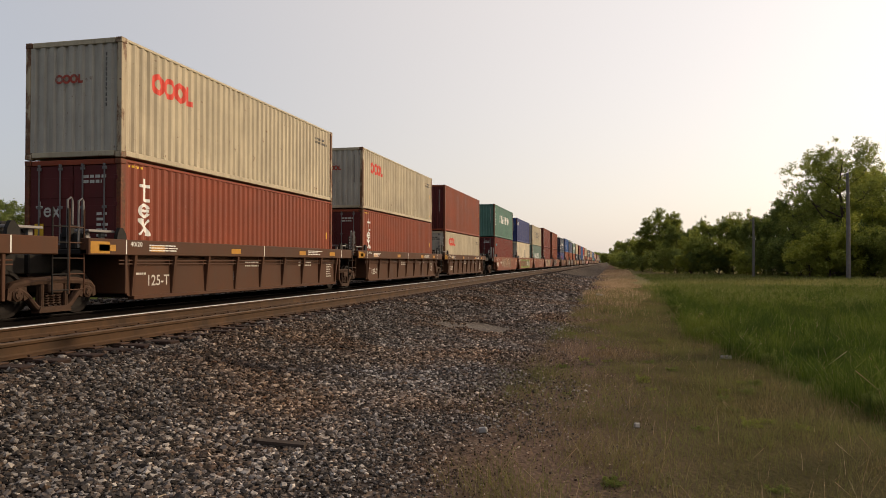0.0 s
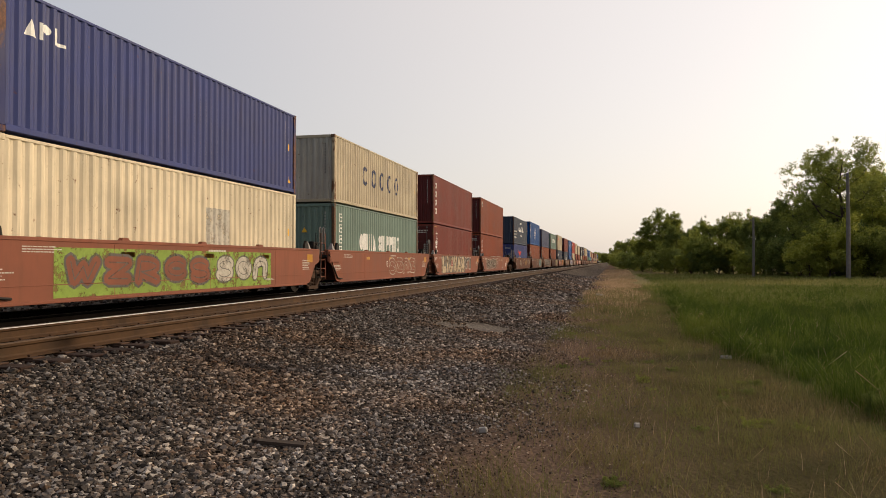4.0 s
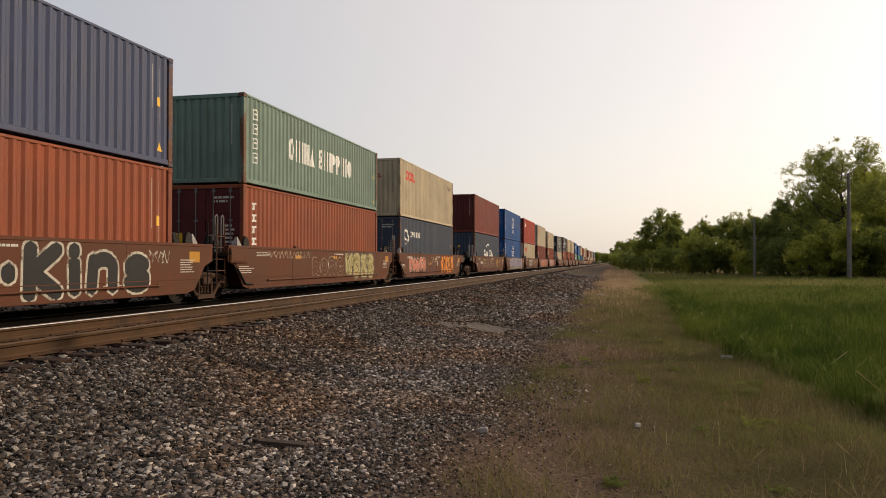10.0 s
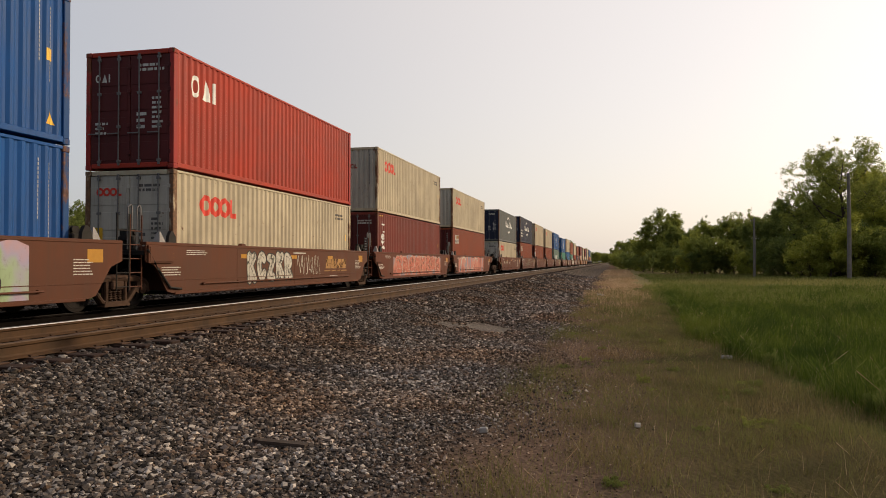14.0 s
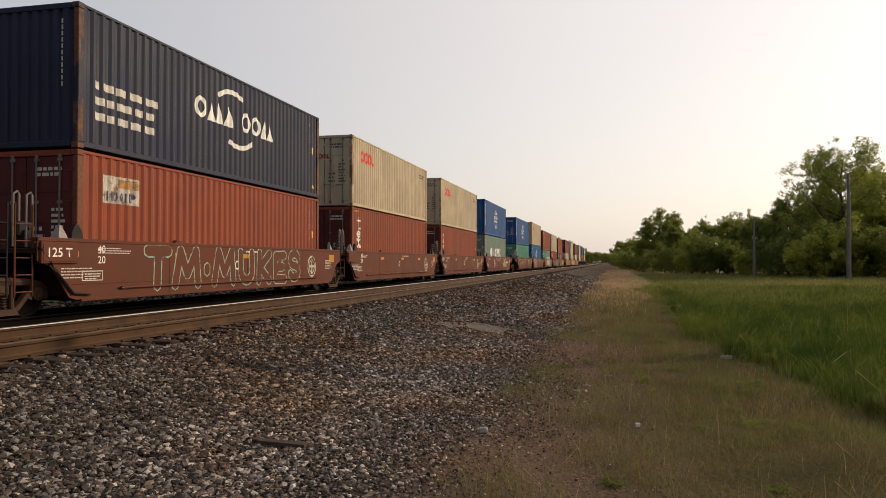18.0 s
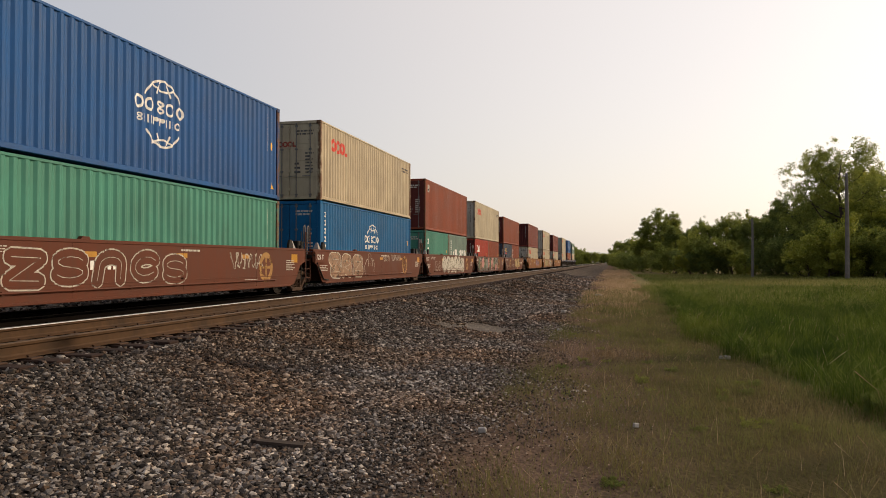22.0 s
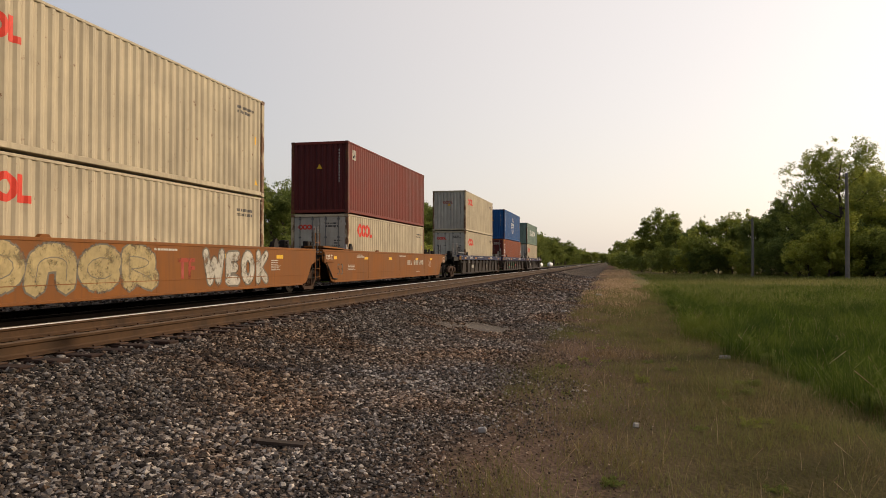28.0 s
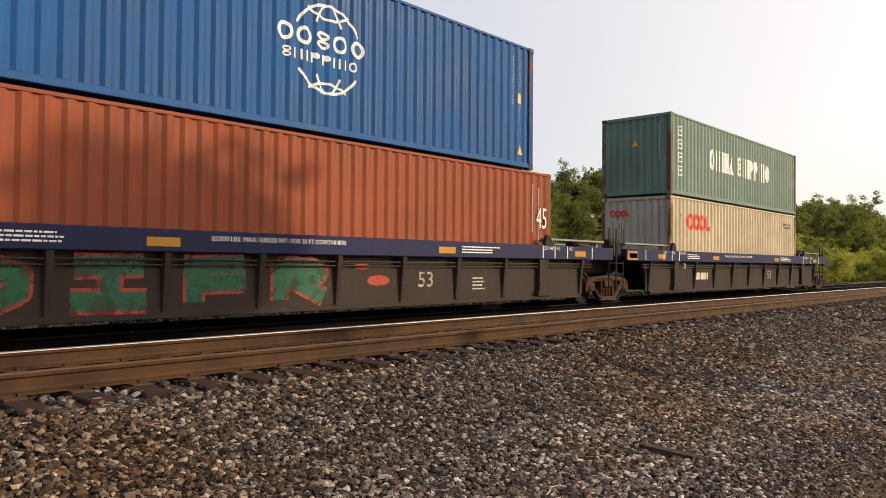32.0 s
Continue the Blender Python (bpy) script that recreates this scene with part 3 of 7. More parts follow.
def truck(car, y):
    t = put("truck", BOLSTER, car, pose(0, y, 0), None, "rusty two-axle rail truck")
    put("brake_beam", BRAKE, t)
    for s in (0, 180):
        f = pose(0, 0, 0, 0, 0, s)
        put("side_frame", SIDE_FRAME, t, f)
        for yy in (-0.15, 0.0, 0.15):
            put("spring", SPRING, t, f @ pose(1.0, yy, 0))
    for yy in (-0.9, 0.9):
        w = put("wheelset", WHEELSET, t, pose(0, yy, WHEEL_R))
        WHEELSETS.append((w, yy, car, y))
        for s in (0, 180):
            put("bearing_cap", CAP, t, pose(0, yy, WHEEL_R, 0, 0, s))
    return t


CARS = {}
TAB = Build().slab([(-0.14, 1.476), (0.14, 1.476), (0.09, 1.53), (-0.08, 1.535)], 1.40, 1.50).mesh("guide_tab")
SX = 1.5      # half width of a car


def smooth_side(L, over, depth_top=1.46):
    """Smooth side plate of a well, bottom corners cut; y from the container's near end."""
    a, e = -over, L + over
    b = Build()
    b.slab([(a, depth_top), (a, 1.05), (a + 0.35, 0.93), (a + 0.8, 0.36), (a + 1.0, 0.31), (e - 1.0, 0.31), (e - 0.8, 0.36), (e - 0.35, 0.93), (e, 1.05), (e, depth_top)], SX - 0.03, SX)
    b.box(SX - 0.01, SX + 0.009, a + 0.62, e - 0.62, 0.60, 0.618, 0.003)
    for k in range(1, 4):
        y = a + (e - a) * k / 4 + 0.3
        b.box(SX - 0.01, SX + 0.005, y, y + 0.014, 0.34, 1.39)
    return b.mesh("side_plate")


def car_meshes(kind, L, over):
    key = (kind, over)
    if key in CARS:
        return CARS[key]
    d = {}
    a, e = -over, L + over
    if kind == "smooth":
        d["side_plate"] = smooth_side(L, over)
        d["top_chord"] = Build().box(SX - 0.16, SX + 0.012, a, e, 1.40, 1.475, 0.012).mesh("top_chord")
        d["bottom_chord"] = Build().box(SX - 0.2, SX + 0.02, a + 1.1, e - 1.1, 0.27, 0.33, 0.01).mesh("bottom_chord")
    else:
        d["side_plate"] = Build().slab([(a + 1.35, 0.95), (a + 1.35, 0.32), (a + 1.55, 0.26), (e - 1.55, 0.26), (e - 1.35, 0.32), (e - 1.35, 0.95)], SX - 0.16, SX - 0.13).mesh("side_plate")
        d["top_chord"] = Build().box(SX - 0.2, SX, a, e, 1.17, 1.50, 0.015).mesh("top_chord")
        d["back_plate"] = Build().box(SX - 0.24, SX - 0.21, a + 1.35, e - 1.35, 0.5, 1.168).mesh("back_plate")
        d["bottom_chord"] = Build().box(SX - 0.22, SX - 0.06, a + 1.5, e - 1.5, 0.22, 0.30, 0.01).mesh("bottom_chord")
        rx = SX - 0.13
        d["rib"] = Build().add([(rx, -0.05, 0.3), (rx + 0.03, -0.03, 0.3), (rx + 0.03, 0.03, 0.3), (rx, 0.05, 0.3), (rx, -0.07, 1.168), (rx + 0.125, -0.05, 1.168), (rx + 0.125, 0.05, 1.168), (rx, 0.07, 1.168)],
                               [(0, 1, 5, 4), (1, 2, 6, 5), (2, 3, 7, 6), (3, 0, 4, 7), (0, 3, 2, 1), (4, 5, 6, 7)]).mesh("rib")
        d["pipe"] = Build().tube([(SX - 0.075, a + 1.0, 1.06), (SX - 0.075, e - 1.0, 1.06)], 0.016, 6).mesh("brake_pipe")
        d["corner_rib"] = Build().box(rx, rx + 0.11, -0.17, 0.17, 0.3, 1.168, 0.01).box(rx, rx + 0.122, -0.24, 0.24, 0.3, 0.42, 0.01).mesh("corner_rib")
    d["cross_member"] = Build().box(-1.3, 1.3, -0.4, 0.4, 0.26, 0.345, 0.01).mesh("cross_member")
    d["bulkhead"] = Build().box(-1.46, 1.46, -0.16, -0.08, 0.36, 1.40, 0.01).mesh("bulkhead")
    d["platform"] = Build().box(-1.45, 1.45, -over, -0.16, 1.18, 1.28, 0.01).box(-0.45, 0.45, -over - 0.35, -0.16, 0.80, 1.18, 0.02).mesh("end_platform")
    CARS[key] = d
    return d


LADDER = Build()
for lx in (0.0, 0.4):
    LADDER.tube([(0, lx, 0.42), (0, lx, 2.05)], 0.018, 6)
for lz in np.arange(0.5, 1.95, 0.3):
    LADDER.tube([(0, 0.0, lz), (0, 0.4, lz)], 0.013, 6)
LADDER = LADDER.mesh("ladder", M_STEEL)
LOCKBOX = Build().slab([(-0.16, 1.475), (0.16, 1.475), (0.13, 1.62), (0.02, 1.74), (-0.06, 1.74), (-0.13, 1.62)], SX - 0.1, SX - 0.02).mesh("corner_guide", M_STEEL)
COUPLER = Build().box(-0.1, 0.1, -1.0, 0.4, 0.72, 0.92, 0.02).box(-0.16, 0.16, -1.02, -0.72, 0.66, 0.98, 0.05).box(-0.45, 0.45, -0.3, -0.15, 0.6, 1.15, 0.03).mesh("coupler", M_STEEL)
STIRRUP = Build().tube([(0, 0, 1.15), (0, 0, 0.45), (0, 0.42, 0.45), (0, 0.42, 1.15)], 0.016, 6).tube([(0, 0, 0.8), (0, 0.42, 0.8)], 0.014, 6).mesh("step", M_STEEL)
HANDWHEEL = Build()
HANDWHEEL.tube([(math.cos(a) * 0.26, 0.0, math.sin(a) * 0.26) for a in np.linspace(0, 2 * math.pi, 17)], 0.015, 6)
for k in range(4):
    HANDWHEEL.tube([(0, 0, 0), (math.cos(k * math.pi / 2) * 0.26, 0, math.sin(k * math.pi / 2) * 0.26)], 0.01, 5)
HANDWHEEL.box(-0.12, 0.12, 0.02, 0.16, -0.35, 0.1, 0.02).box(-0.04, 0.04, 0.05, 0.1, -0.75, -0.3)
HANDWHEEL = HANDWHEEL.mesh("brake_wheel", M_STEEL)
E53 = 1.98
RAILS = Build()
for ly in (0.0, 0.3):
    RAILS.tube([(0, ly, 1.3), (0, ly, 2.22), (0, ly + 0.09, 2.27), (0, ly + 0.13, 2.22), (0, ly + 0.13, 1.75)], 0.022, 6)
RAILS = RAILS.mesh("hand_rail", M_RODS, True)
PIPE = Build().tube([(0, -0.1, 1.3), (0, 0.15, 1.02), (0, 0.3, 0.86), (0, 0.75, 0.44), (0, 1.2, 0.40)], 0.028, 6).mesh("side_pipe", M_STEEL, True)
SILL_PIPE = Build().tube([(SX + 0.05, 0.9, 0.50), (SX + 0.05, 11.3, 0.50)], 0.022, 6)
for ly in np.arange(1.0, 11.4, 1.7):
    SILL_PIPE.box(SX - 0.005, SX + 0.055, ly - 0.03, ly + 0.03, 0.47, 0.53)
SILL_PIPE = SILL_PIPE.mesh("sill_pipe")
AIR_TANK = Build().lathe([(-0.55, 0.05), (-0.52, 0.16), (-0.45, 0.22), (0.45, 0.22), (0.52, 0.16), (0.55, 0.05)], 18, "y", (0, 0, 1.86)).box(-0.2, 0.2, -0.36, -0.26, 1.27, 1.7, 0.01).box(-0.2, 0.2, 0.26, 0.36, 1.27, 1.7, 0.01).mesh("air_tank", M_TRUCK, True)
VALVE = Build().box(-0.2, 0.2, -0.12, 0.12, 1.28, 1.62, 0.03).box(-0.1, 0.12, -0.2, 0.16, 1.5, 1.78, 0.03).lathe([(-0.16, 0.06), (0.16, 0.06)], 10, "x", (0, 0.05, 1.7)).mesh("brake_valve", M_STEEL)
CONE = Build().add([(-0.1, -0.12, 1.475), (0.1, -0.12, 1.475), (0.1, 0.12, 1.475), (-0.1, 0.12, 1.475), (-0.03, -0.02, 1.72), (0.03, -0.02, 1.72), (0.03, 0.02, 1.72), (-0.03, 0.02, 1.72)],
                   [(0, 1, 5, 4), (1, 2, 6, 5), (2, 3, 7, 6), (3, 0, 4, 7), (4, 5, 6, 7)]).mesh("guide_cone", M_ZINC)


def well_car(kind, colour, front_end, rear_end, label, long=False, chord=None):
    """A well unit; y = 0 at its container's near end. front/rear: True at the end of a coupled set."""
    L, over = 12.192, 1.33 + (E53 if long else 0)
    mat = WELL[colour]
    c = tagged(empty("well_car"), label, "well car", "units of the train")
    d = car_meshes(kind, L, over)
    half = Matrix.Translation((0, L, 0)) @ pose(0, 0, 0, 0, 0, 180)
    for m in (Matrix.Identity(4), half):
        put("side_plate", d["side_plate"], c, m, mat)
        put("top_chord", d["top_chord"], c, m, WELL[chord] if chord else mat)
        put("bottom_chord", d["bottom_chord"], c, m, mat)
        if "rib" in d:
            put("back_plate", d["back_plate"], c, m, mat)
            n = 11 if long else 9
            lo, hi = -over + 1.5, L + over - 1.5
            for k in range(n):
                put("rib", d["rib"], c, m @ pose(0, lo + (hi - lo) * k / (n - 1), 0), mat)
            for q in range(2):
                put("brake_pipe", d["pipe"], c, m @ pose(0, 0, -0.075 * q), mat)
            if chord:
                put("corner_rib", d["corner_rib"], c, m @ pose(0, -0.1, 0), mat)
                put("corner_rib", d["corner_rib"], c, m @ pose(0, L + 0.1, 0), mat)
        put("bulkhead", d["bulkhead"], c, m, mat)
        put("end_platform", d["platform"], c, m, M_STEEL)
        put("corner_guide", LOCKBOX, c, m @ pose(0, -0.3, 0))
        put("corner_guide", LOCKBOX, c, m @ pose(0, L + 0.3, 0))
        if kind == "smooth":
            for yy in (3.05, 6.1, 9.15) if colour == "pink" else (3.05,):
                put("guide_tab", TAB, c, m @ pose(0, yy, 0), mat)
    for yy in (0.5, L * 0.3, L / 2, L * 0.7, L - 0.5):
        put("cross_member", d["cross_member"], c, pose(0, yy, 0), M_STEEL)
    for m, end in ((Matrix.Identity(4), front_end), (half, rear_end)):
        put("ladder", LADDER, c, m @ pose(SX - 0.12, -over + 0.05 if end else -over - 0.38, 0), mat)
        put("ladder", LADDER, c, m @ pose(-SX + 0.12, -over + 0.05 if end else -over - 0.38, 0))
        put("hand_rail", RAILS, c, m @ pose(SX - 0.2, -over - 0.34 if not end else -over - 0.1, 0))
        put("brake_valve", VALVE, c, m @ pose(0.7, -over + 0.5, 0))
        put("brake_valve", VALVE, c, m @ pose(-0.5, -over + 0.35, 0))
        if kind == "smooth" and colour in ("oxide", "red_brown"):
            put("sill_pipe", SILL_PIPE, c, m, mat, "thin pipe along the foot of the side")
        if kind == "smooth":
            put("side_pipe", PIPE, c, m @ pose(SX + 0.035, -over + 0.12, 0))
            put("guide_cone", CONE, c, m @ pose(SX - 0.16, -0.62, 0))
            if not long:
                put("guide_cone", CONE, c, m @ pose(-SX + 0.16, -0.62, 0))
            if long:
                cover = CARS.get("cover") or CARS.setdefault("cover", Build().slab([(-over, 1.60), (-over, 1.545), (-0.25, 1.478), (-0.25, 1.50), (-over + 0.5, 1.60)], SX - 0.7, SX + 0.02).mesh("cover_plate"))
                put("cover_plate", cover, c, m, mat)
        else:
            b = CARS.get(("walk", over)) or CARS.setdefault(("walk", over), Build().box(SX - 0.5, SX - 0.16, -over + 0.2, -0.35, 1.63, 1.68, 0.008).box(SX - 0.36, SX - 0.3, -0.6, -0.5, 1.5, 1.63).box(SX - 0.36, SX - 0.3, -over + 0.3, -over + 0.4, 1.5, 1.63).mesh("walkway"))
            put("walkway", b, c, m, M_ZINC)
            put("walkway", b, c, m @ pose(-2 * SX + 0.66, 0, 0), M_ZINC)
        if end:
            if m is half and kind == "smooth" and not long:
                put("air_tank", AIR_TANK, c, m @ pose(-0.55, -over + 0.1, 0), None, "brown air reservoir on brackets")
                put("brake_wheel", HANDWHEEL, c, m @ pose(-0.75, -over - 1.2, 1.95))
            y = -(1.75 + (E53 if long else 0))
            t = truck(c, y if m == Matrix.Identity(4) else L - y)
            put("coupler", COUPLER, c, m @ pose(0, -2.8 - (E53 if long else 0), 0))
            put("hand_rail", RAILS, c, m @ pose(SX - 0.2, -over - 1.3, 0))
            b = Build().box(-1.4, 1.4, -over - 1.45, -over, 1.2, 1.27, 0.01).box(-0.5, 0.5, -over - 1.5, -over, 0.82, 1.2, 0.02).box(1.3, 1.44, -over - 1.45, -over, 1.1, 1.38, 0.01).box(-1.44, -1.3, -over - 1.45, -over, 1.1, 1.38, 0.01)
            b = CARS.setdefault(("deck", over), b.mesh("end_deck")) if ("deck", over) not in CARS else CARS["deck", over]
            put("end_deck", b, c, m, M_STEEL)
            if kind == "smooth":
                e = CARS.get(("ext", over)) or CARS.setdefault(("ext", over), Build().slab([(-over + 0.004, 1.46), (-over + 0.004, 1.045), (-over - 0.1, 1.0), (-over - 0.62, 0.98), (-over - 0.72, 1.06), (-over - 0.72, 1.46)], SX - 0.03, SX).box(SX - 0.16, SX + 0.012, -over - 0.72, -over - 0.002, 1.465, 1.485).mesh("end_plate"))
                for side_x in (0, -2 * SX + 0.03):
                    put("end_plate", e, c, m @ pose(side_x, 0, 0), mat)
            put("step", STIRRUP, c, m @ pose(SX - 0.1, -over - 1.4, 0))
    if not front_end:
        truck(c, -1.73 - (E53 * 0.95 if long else 0))
    return c

# ---- the train ----
HC, STD = 2.896, 2.591
SPEED = (17.448, 0.0207744, -0.000635385)


def run(t):
    """Distance that the train has gone by t."""
    u = min(t, 24.0)
    return SPEED[0] * u + SPEED[1] * u * u + SPEED[2] * u ** 3 + 17.35 * (t - u)


# place along the line at 0 s, car kind, colour, chord, long, front end, rear end, lower container, upper container; a container: colour, height, doors towards the camera, marks
N = None
UNITS = [
    (-1.84, "ribbed", "brown", None, 0, 0, 0, None, None),
    (13.81, "ribbed", "brown", None, 0, 0, 0, ("rust_red", HC, 1, "tall_mark"), ("cream", STD, 0, "rings")),
    (29.44, "ribbed", "brown", None, 0, 0, 0, ("rust_red", HC, 1, "tall_mark"), ("cream", STD, 0, "rings")),
    (45.06, "ribbed", "brown", None, 0, 0, 1, ("cream", STD, 1, "rings_low"), ("rust_red", HC, 0, "")),
    (64.88, "smooth", "pink", None, 0, 1, 0, ("oxide", HC, 1, "diamond"), ("green", HC, 0, "wide_name")),
    (80.64, "smooth", "pink", None, 0, 0, 0, ("chalk", HC, 1, "patch"), ("royal", STD, 0, "small_name")),
    (96.3, "smooth", "pink", None, 0, 0, 0, ("pale_green", HC, 0, "wide_name_low"), ("cream", STD, 0, "ring_row")),
    (112.07, "smooth", "pink", None, 0, 0, 0, ("oxide", HC, 1, "tall_mark"), ("oxide", HC, 0, "vert")),
    (127.92, "smooth", "pink", None, 0, 0, 1, ("rust_red", HC, 1, "stacked"), ("rust_red", HC, 0, "badge")),
    (147.96, "smooth", "oxide", None, 0, 1, 0, ("royal", STD, 1, "wings"), ("slate", HC, 0, "swoosh_slogan")),
    (163.8, "smooth", "oxide", None, 0, 0, 0, ("orange_red", HC, 1, "stacked"), ("sky_blue", HC, 0, "globe")),
    (179.41, "smooth", "oxide", None, 0, 0, 0, ("orange_red", HC, 1, "stacked"), ("grey_blue", STD, 0, "")),
    (195.06, "smooth", "oxide", None, 0, 0, 0, ("orange_red", HC, 1, "stacked"), ("pale_green", STD, 0, "wide_name")),
    (210.87, "smooth", "oxide", None, 0, 0, 1, ("slate", HC, 1, "curl"), ("sand", HC, 0, "rings")),
    (230.67, "smooth", "oxide", None, 0, 1, 0, ("slate", HC, 0, "swoosh_low"), ("oxide", HC, 0, "")),
    (246.55, "smooth", "oxide", None, 0, 0, 0, ("sky_blue", HC, 0, "globe"), ("sky_blue", HC, 0, "globe")),
    (262.19, "smooth", "oxide", None, 0, 0, 0, ("cream", HC, 1, "rings_low"), ("bright_red", HC, 1, "three_blocks")),
    (277.96, "smooth", "red_brown", None, 0, 0, 0, ("oxide", HC, 1, "tall_mark"), ("cream", HC, 0, "rings")),
    (293.7, "smooth", "red_brown", None, 0, 0, 1, ("rust_red", HC, 0, "name_plate"), ("cream", STD, 0, "rings")),
    (313.79, "smooth", "red_brown", None, 0, 1, 0, ("cream", STD, 1, "rings_low"), ("dark_green", HC, 1, "swoosh")),
    (329.57, "smooth", "red_brown", None, 0, 0, 0, ("rust_red", HC, 1, "name_plate"), ("navy", HC, 0, "swoosh_slogan")),
    (345.2, "smooth", "red_brown", None, 0, 0, 0, ("rust_red", HC, 1, "tall_mark"), ("sand", HC, 1, "rings")),
    (360.92, "smooth", "red_brown", None, 0, 0, 0, ("rust_red", HC, 1, "stacked"), ("sand", HC, 1, "rings")),
    (376.55, "smooth", "red_brown", None, 0, 0, 1, ("pale_green", HC, 1, "wide_name_low"), ("blue", HC, 0, "globe")),
    (396.53, "smooth", "red_brown", None, 0, 1, 0, ("teal", STD, 1, "vert"), ("blue", HC, 1, "globe")),
    (412.08, "smooth", "red_brown", None, 0, 0, 0, ("azure", HC, 1, "globe"), ("sand", HC, 1, "rings")),
    (427.43, "smooth", "red_brown", None, 0, 0, 0, ("teal", STD, 1, "pair_green"), ("rust_red", HC, 1, "badge")),
    (442.88, "smooth", "red_brown", None, 0, 0, 0, ("orange_red", STD, 0, "pair_red"), ("cream", HC, 0, "rings")),
    (458.08, "smooth", "red_brown", None, 0, 0, 1, ("slate", STD, 1, "pair_slate"), ("rust_red", STD, 0, "")),
    (479.72, "smooth", "yellow", None, 1, 1, 0, ("cream", STD, 1, "rings_low"), ("oxide", HC, 0, "badge")),
    (499.66, "smooth", "yellow", None, 1, 0, 0, ("cream", STD, 1, "rings_low"), ("cream", HC, 0, "rings")),
    (519.1, "smooth", "yellow", None, 1, 0, 1, ("cream", STD, 1, "rings_low"), ("oxide", HC, 0, "badge")),
    (543.0, "ribbed", "dark", "deep_blue", 1, 1, 0, ("cream", HC, 1, "rings_low"), ("cream", HC, 0, "rings")),
    (562.95, "ribbed", "dark", "deep_blue", 1, 0, 0, ("orange_red", HC, 1, "tall_mark_45"), ("blue", HC, 0, "globe")),
    (582.5, "ribbed", "dark", "deep_blue", 1, 0, 1, ("cream", HC, 0, "rings_low"), ("pale_green", STD, 0, "wide_name")),
]
COLOUR_WORDS = {"azure": "azure blue", "cream": "cream", "chalk": "chalky white", "sand": "sand-coloured", "rust_red": "rust-red", "oxide": "dark oxide-red", "maroon": "maroon", "orange_red": "orange-red", "bright_red": "bright red",
                "green": "green", "pale_green": "pale green", "teal": "teal green", "blue": "blue", "sky_blue": "bright blue", "navy": "navy blue", "slate": "slate-blue",
                "grey_blue": "faded grey-blue", "royal": "royal blue", "dark_green": "dark green-grey"}
CAR_WORDS = {"brown": "brown", "pink": "faded pinkish-brown", "oxide": "reddish-brown", "red_brown": "dark red-brown", "yellow": "yellow", "dark": "dark grey"}
FLOOR_Z = 0.36
TRAIN = []      # thing, place along the line at 0 s, height
CAR_OF, BOXES = [], []
PLAY = {230.67: 0.18, 246.55: 0.12, 262.19: 0.12, 543.0: 0.28}     # loads that sit back in their wells
for y, kind, colour, chord, long, front, rear, low, up in UNITS:
    words = CAR_WORDS[colour] + (" well car with ribbed steel sides" if kind == "ribbed" else " well car with smooth steel sides")
    car = well_car(kind, colour, front, rear, words + (" and blue chords" if chord else " under stacked containers"), long, chord)
    TRAIN.append((car, y, 0.0))
    CAR_OF.append(car)
    z = FLOOR_Z
    for which, spec in (("lower", low), ("upper", up)):
        if not spec:
            continue
        col, h, doors, marks = spec
        text = COLOUR_WORDS[col] + " corrugated steel container " + ("in the well of a rail car" if which == "lower" else "stacked on another container")
        length, dy = 12.192, 0.0
        if marks == "tall_mark_45":
            length, dy = 13.716, -0.762
        if marks.startswith("pair"):
            z -= 0.12
            # two short boxes end to end
            a, b = {"pair_green": (("teal", "vert"), ("pale_green", "wide_name_short")), "pair_red": (("bright_red", "three_blocks"), ("rust_red", "")), "pair_slate": (("slate", "five_rings"), ("rust_red", "vert"))}[marks]
            for n, (col2, mk) in enumerate((a, b)):
                half_box = container(COLOUR_WORDS[col2] + " short corrugated container in the well of a rail car", col2, 6.058, h, doors and n == 0)
                half_box["marks"], half_box["doors"] = mk, doors and n == 0
                BOXES.append(half_box)
                TRAIN.append((half_box, y + n * 6.134, z))
        else:
            box = container(text, col, length, h, doors)
            box["marks"], box["doors"] = marks, doors
            BOXES.append(box)
            TRAIN.append((box, y + dy + PLAY.get(y, 0.0), z))
        z += h + 0.026


def motions():
    times = [0, 1, 2, 3, 4, 6, 8, 10, 12, 14, 16, 18, 20, 22, 24, 26, 28, 29, 30, 31, 32]
    for ob, y, z in TRAIN:
        walk(ob, [(t, pose(TRAIN_X, y - run(t), z)) for t in times])
    # wheels turn while they are near enough to be told apart
    for w, yy, car, base in WHEELSETS:
        y0 = next(y for ob, y, z in TRAIN if ob == car) + base + yy
        near = [k / FPS for k in range(0, 32 * FPS + 1) if -3.0 < y0 - run(k / FPS) < 42.0]
        rows = [(t, run(t)) for t in near] or [(0.0, 0.0)]
        if rows[0][0] > 0:
            rows.insert(0, (0.0, rows[0][1]))
        if rows[-1][0] < 32:
            rows.append((32.0, rows[-1][1]))
        walk(w, [(t, pose(0, yy, WHEEL_R, math.degrees(s / WHEEL_R))) for t, s in rows])



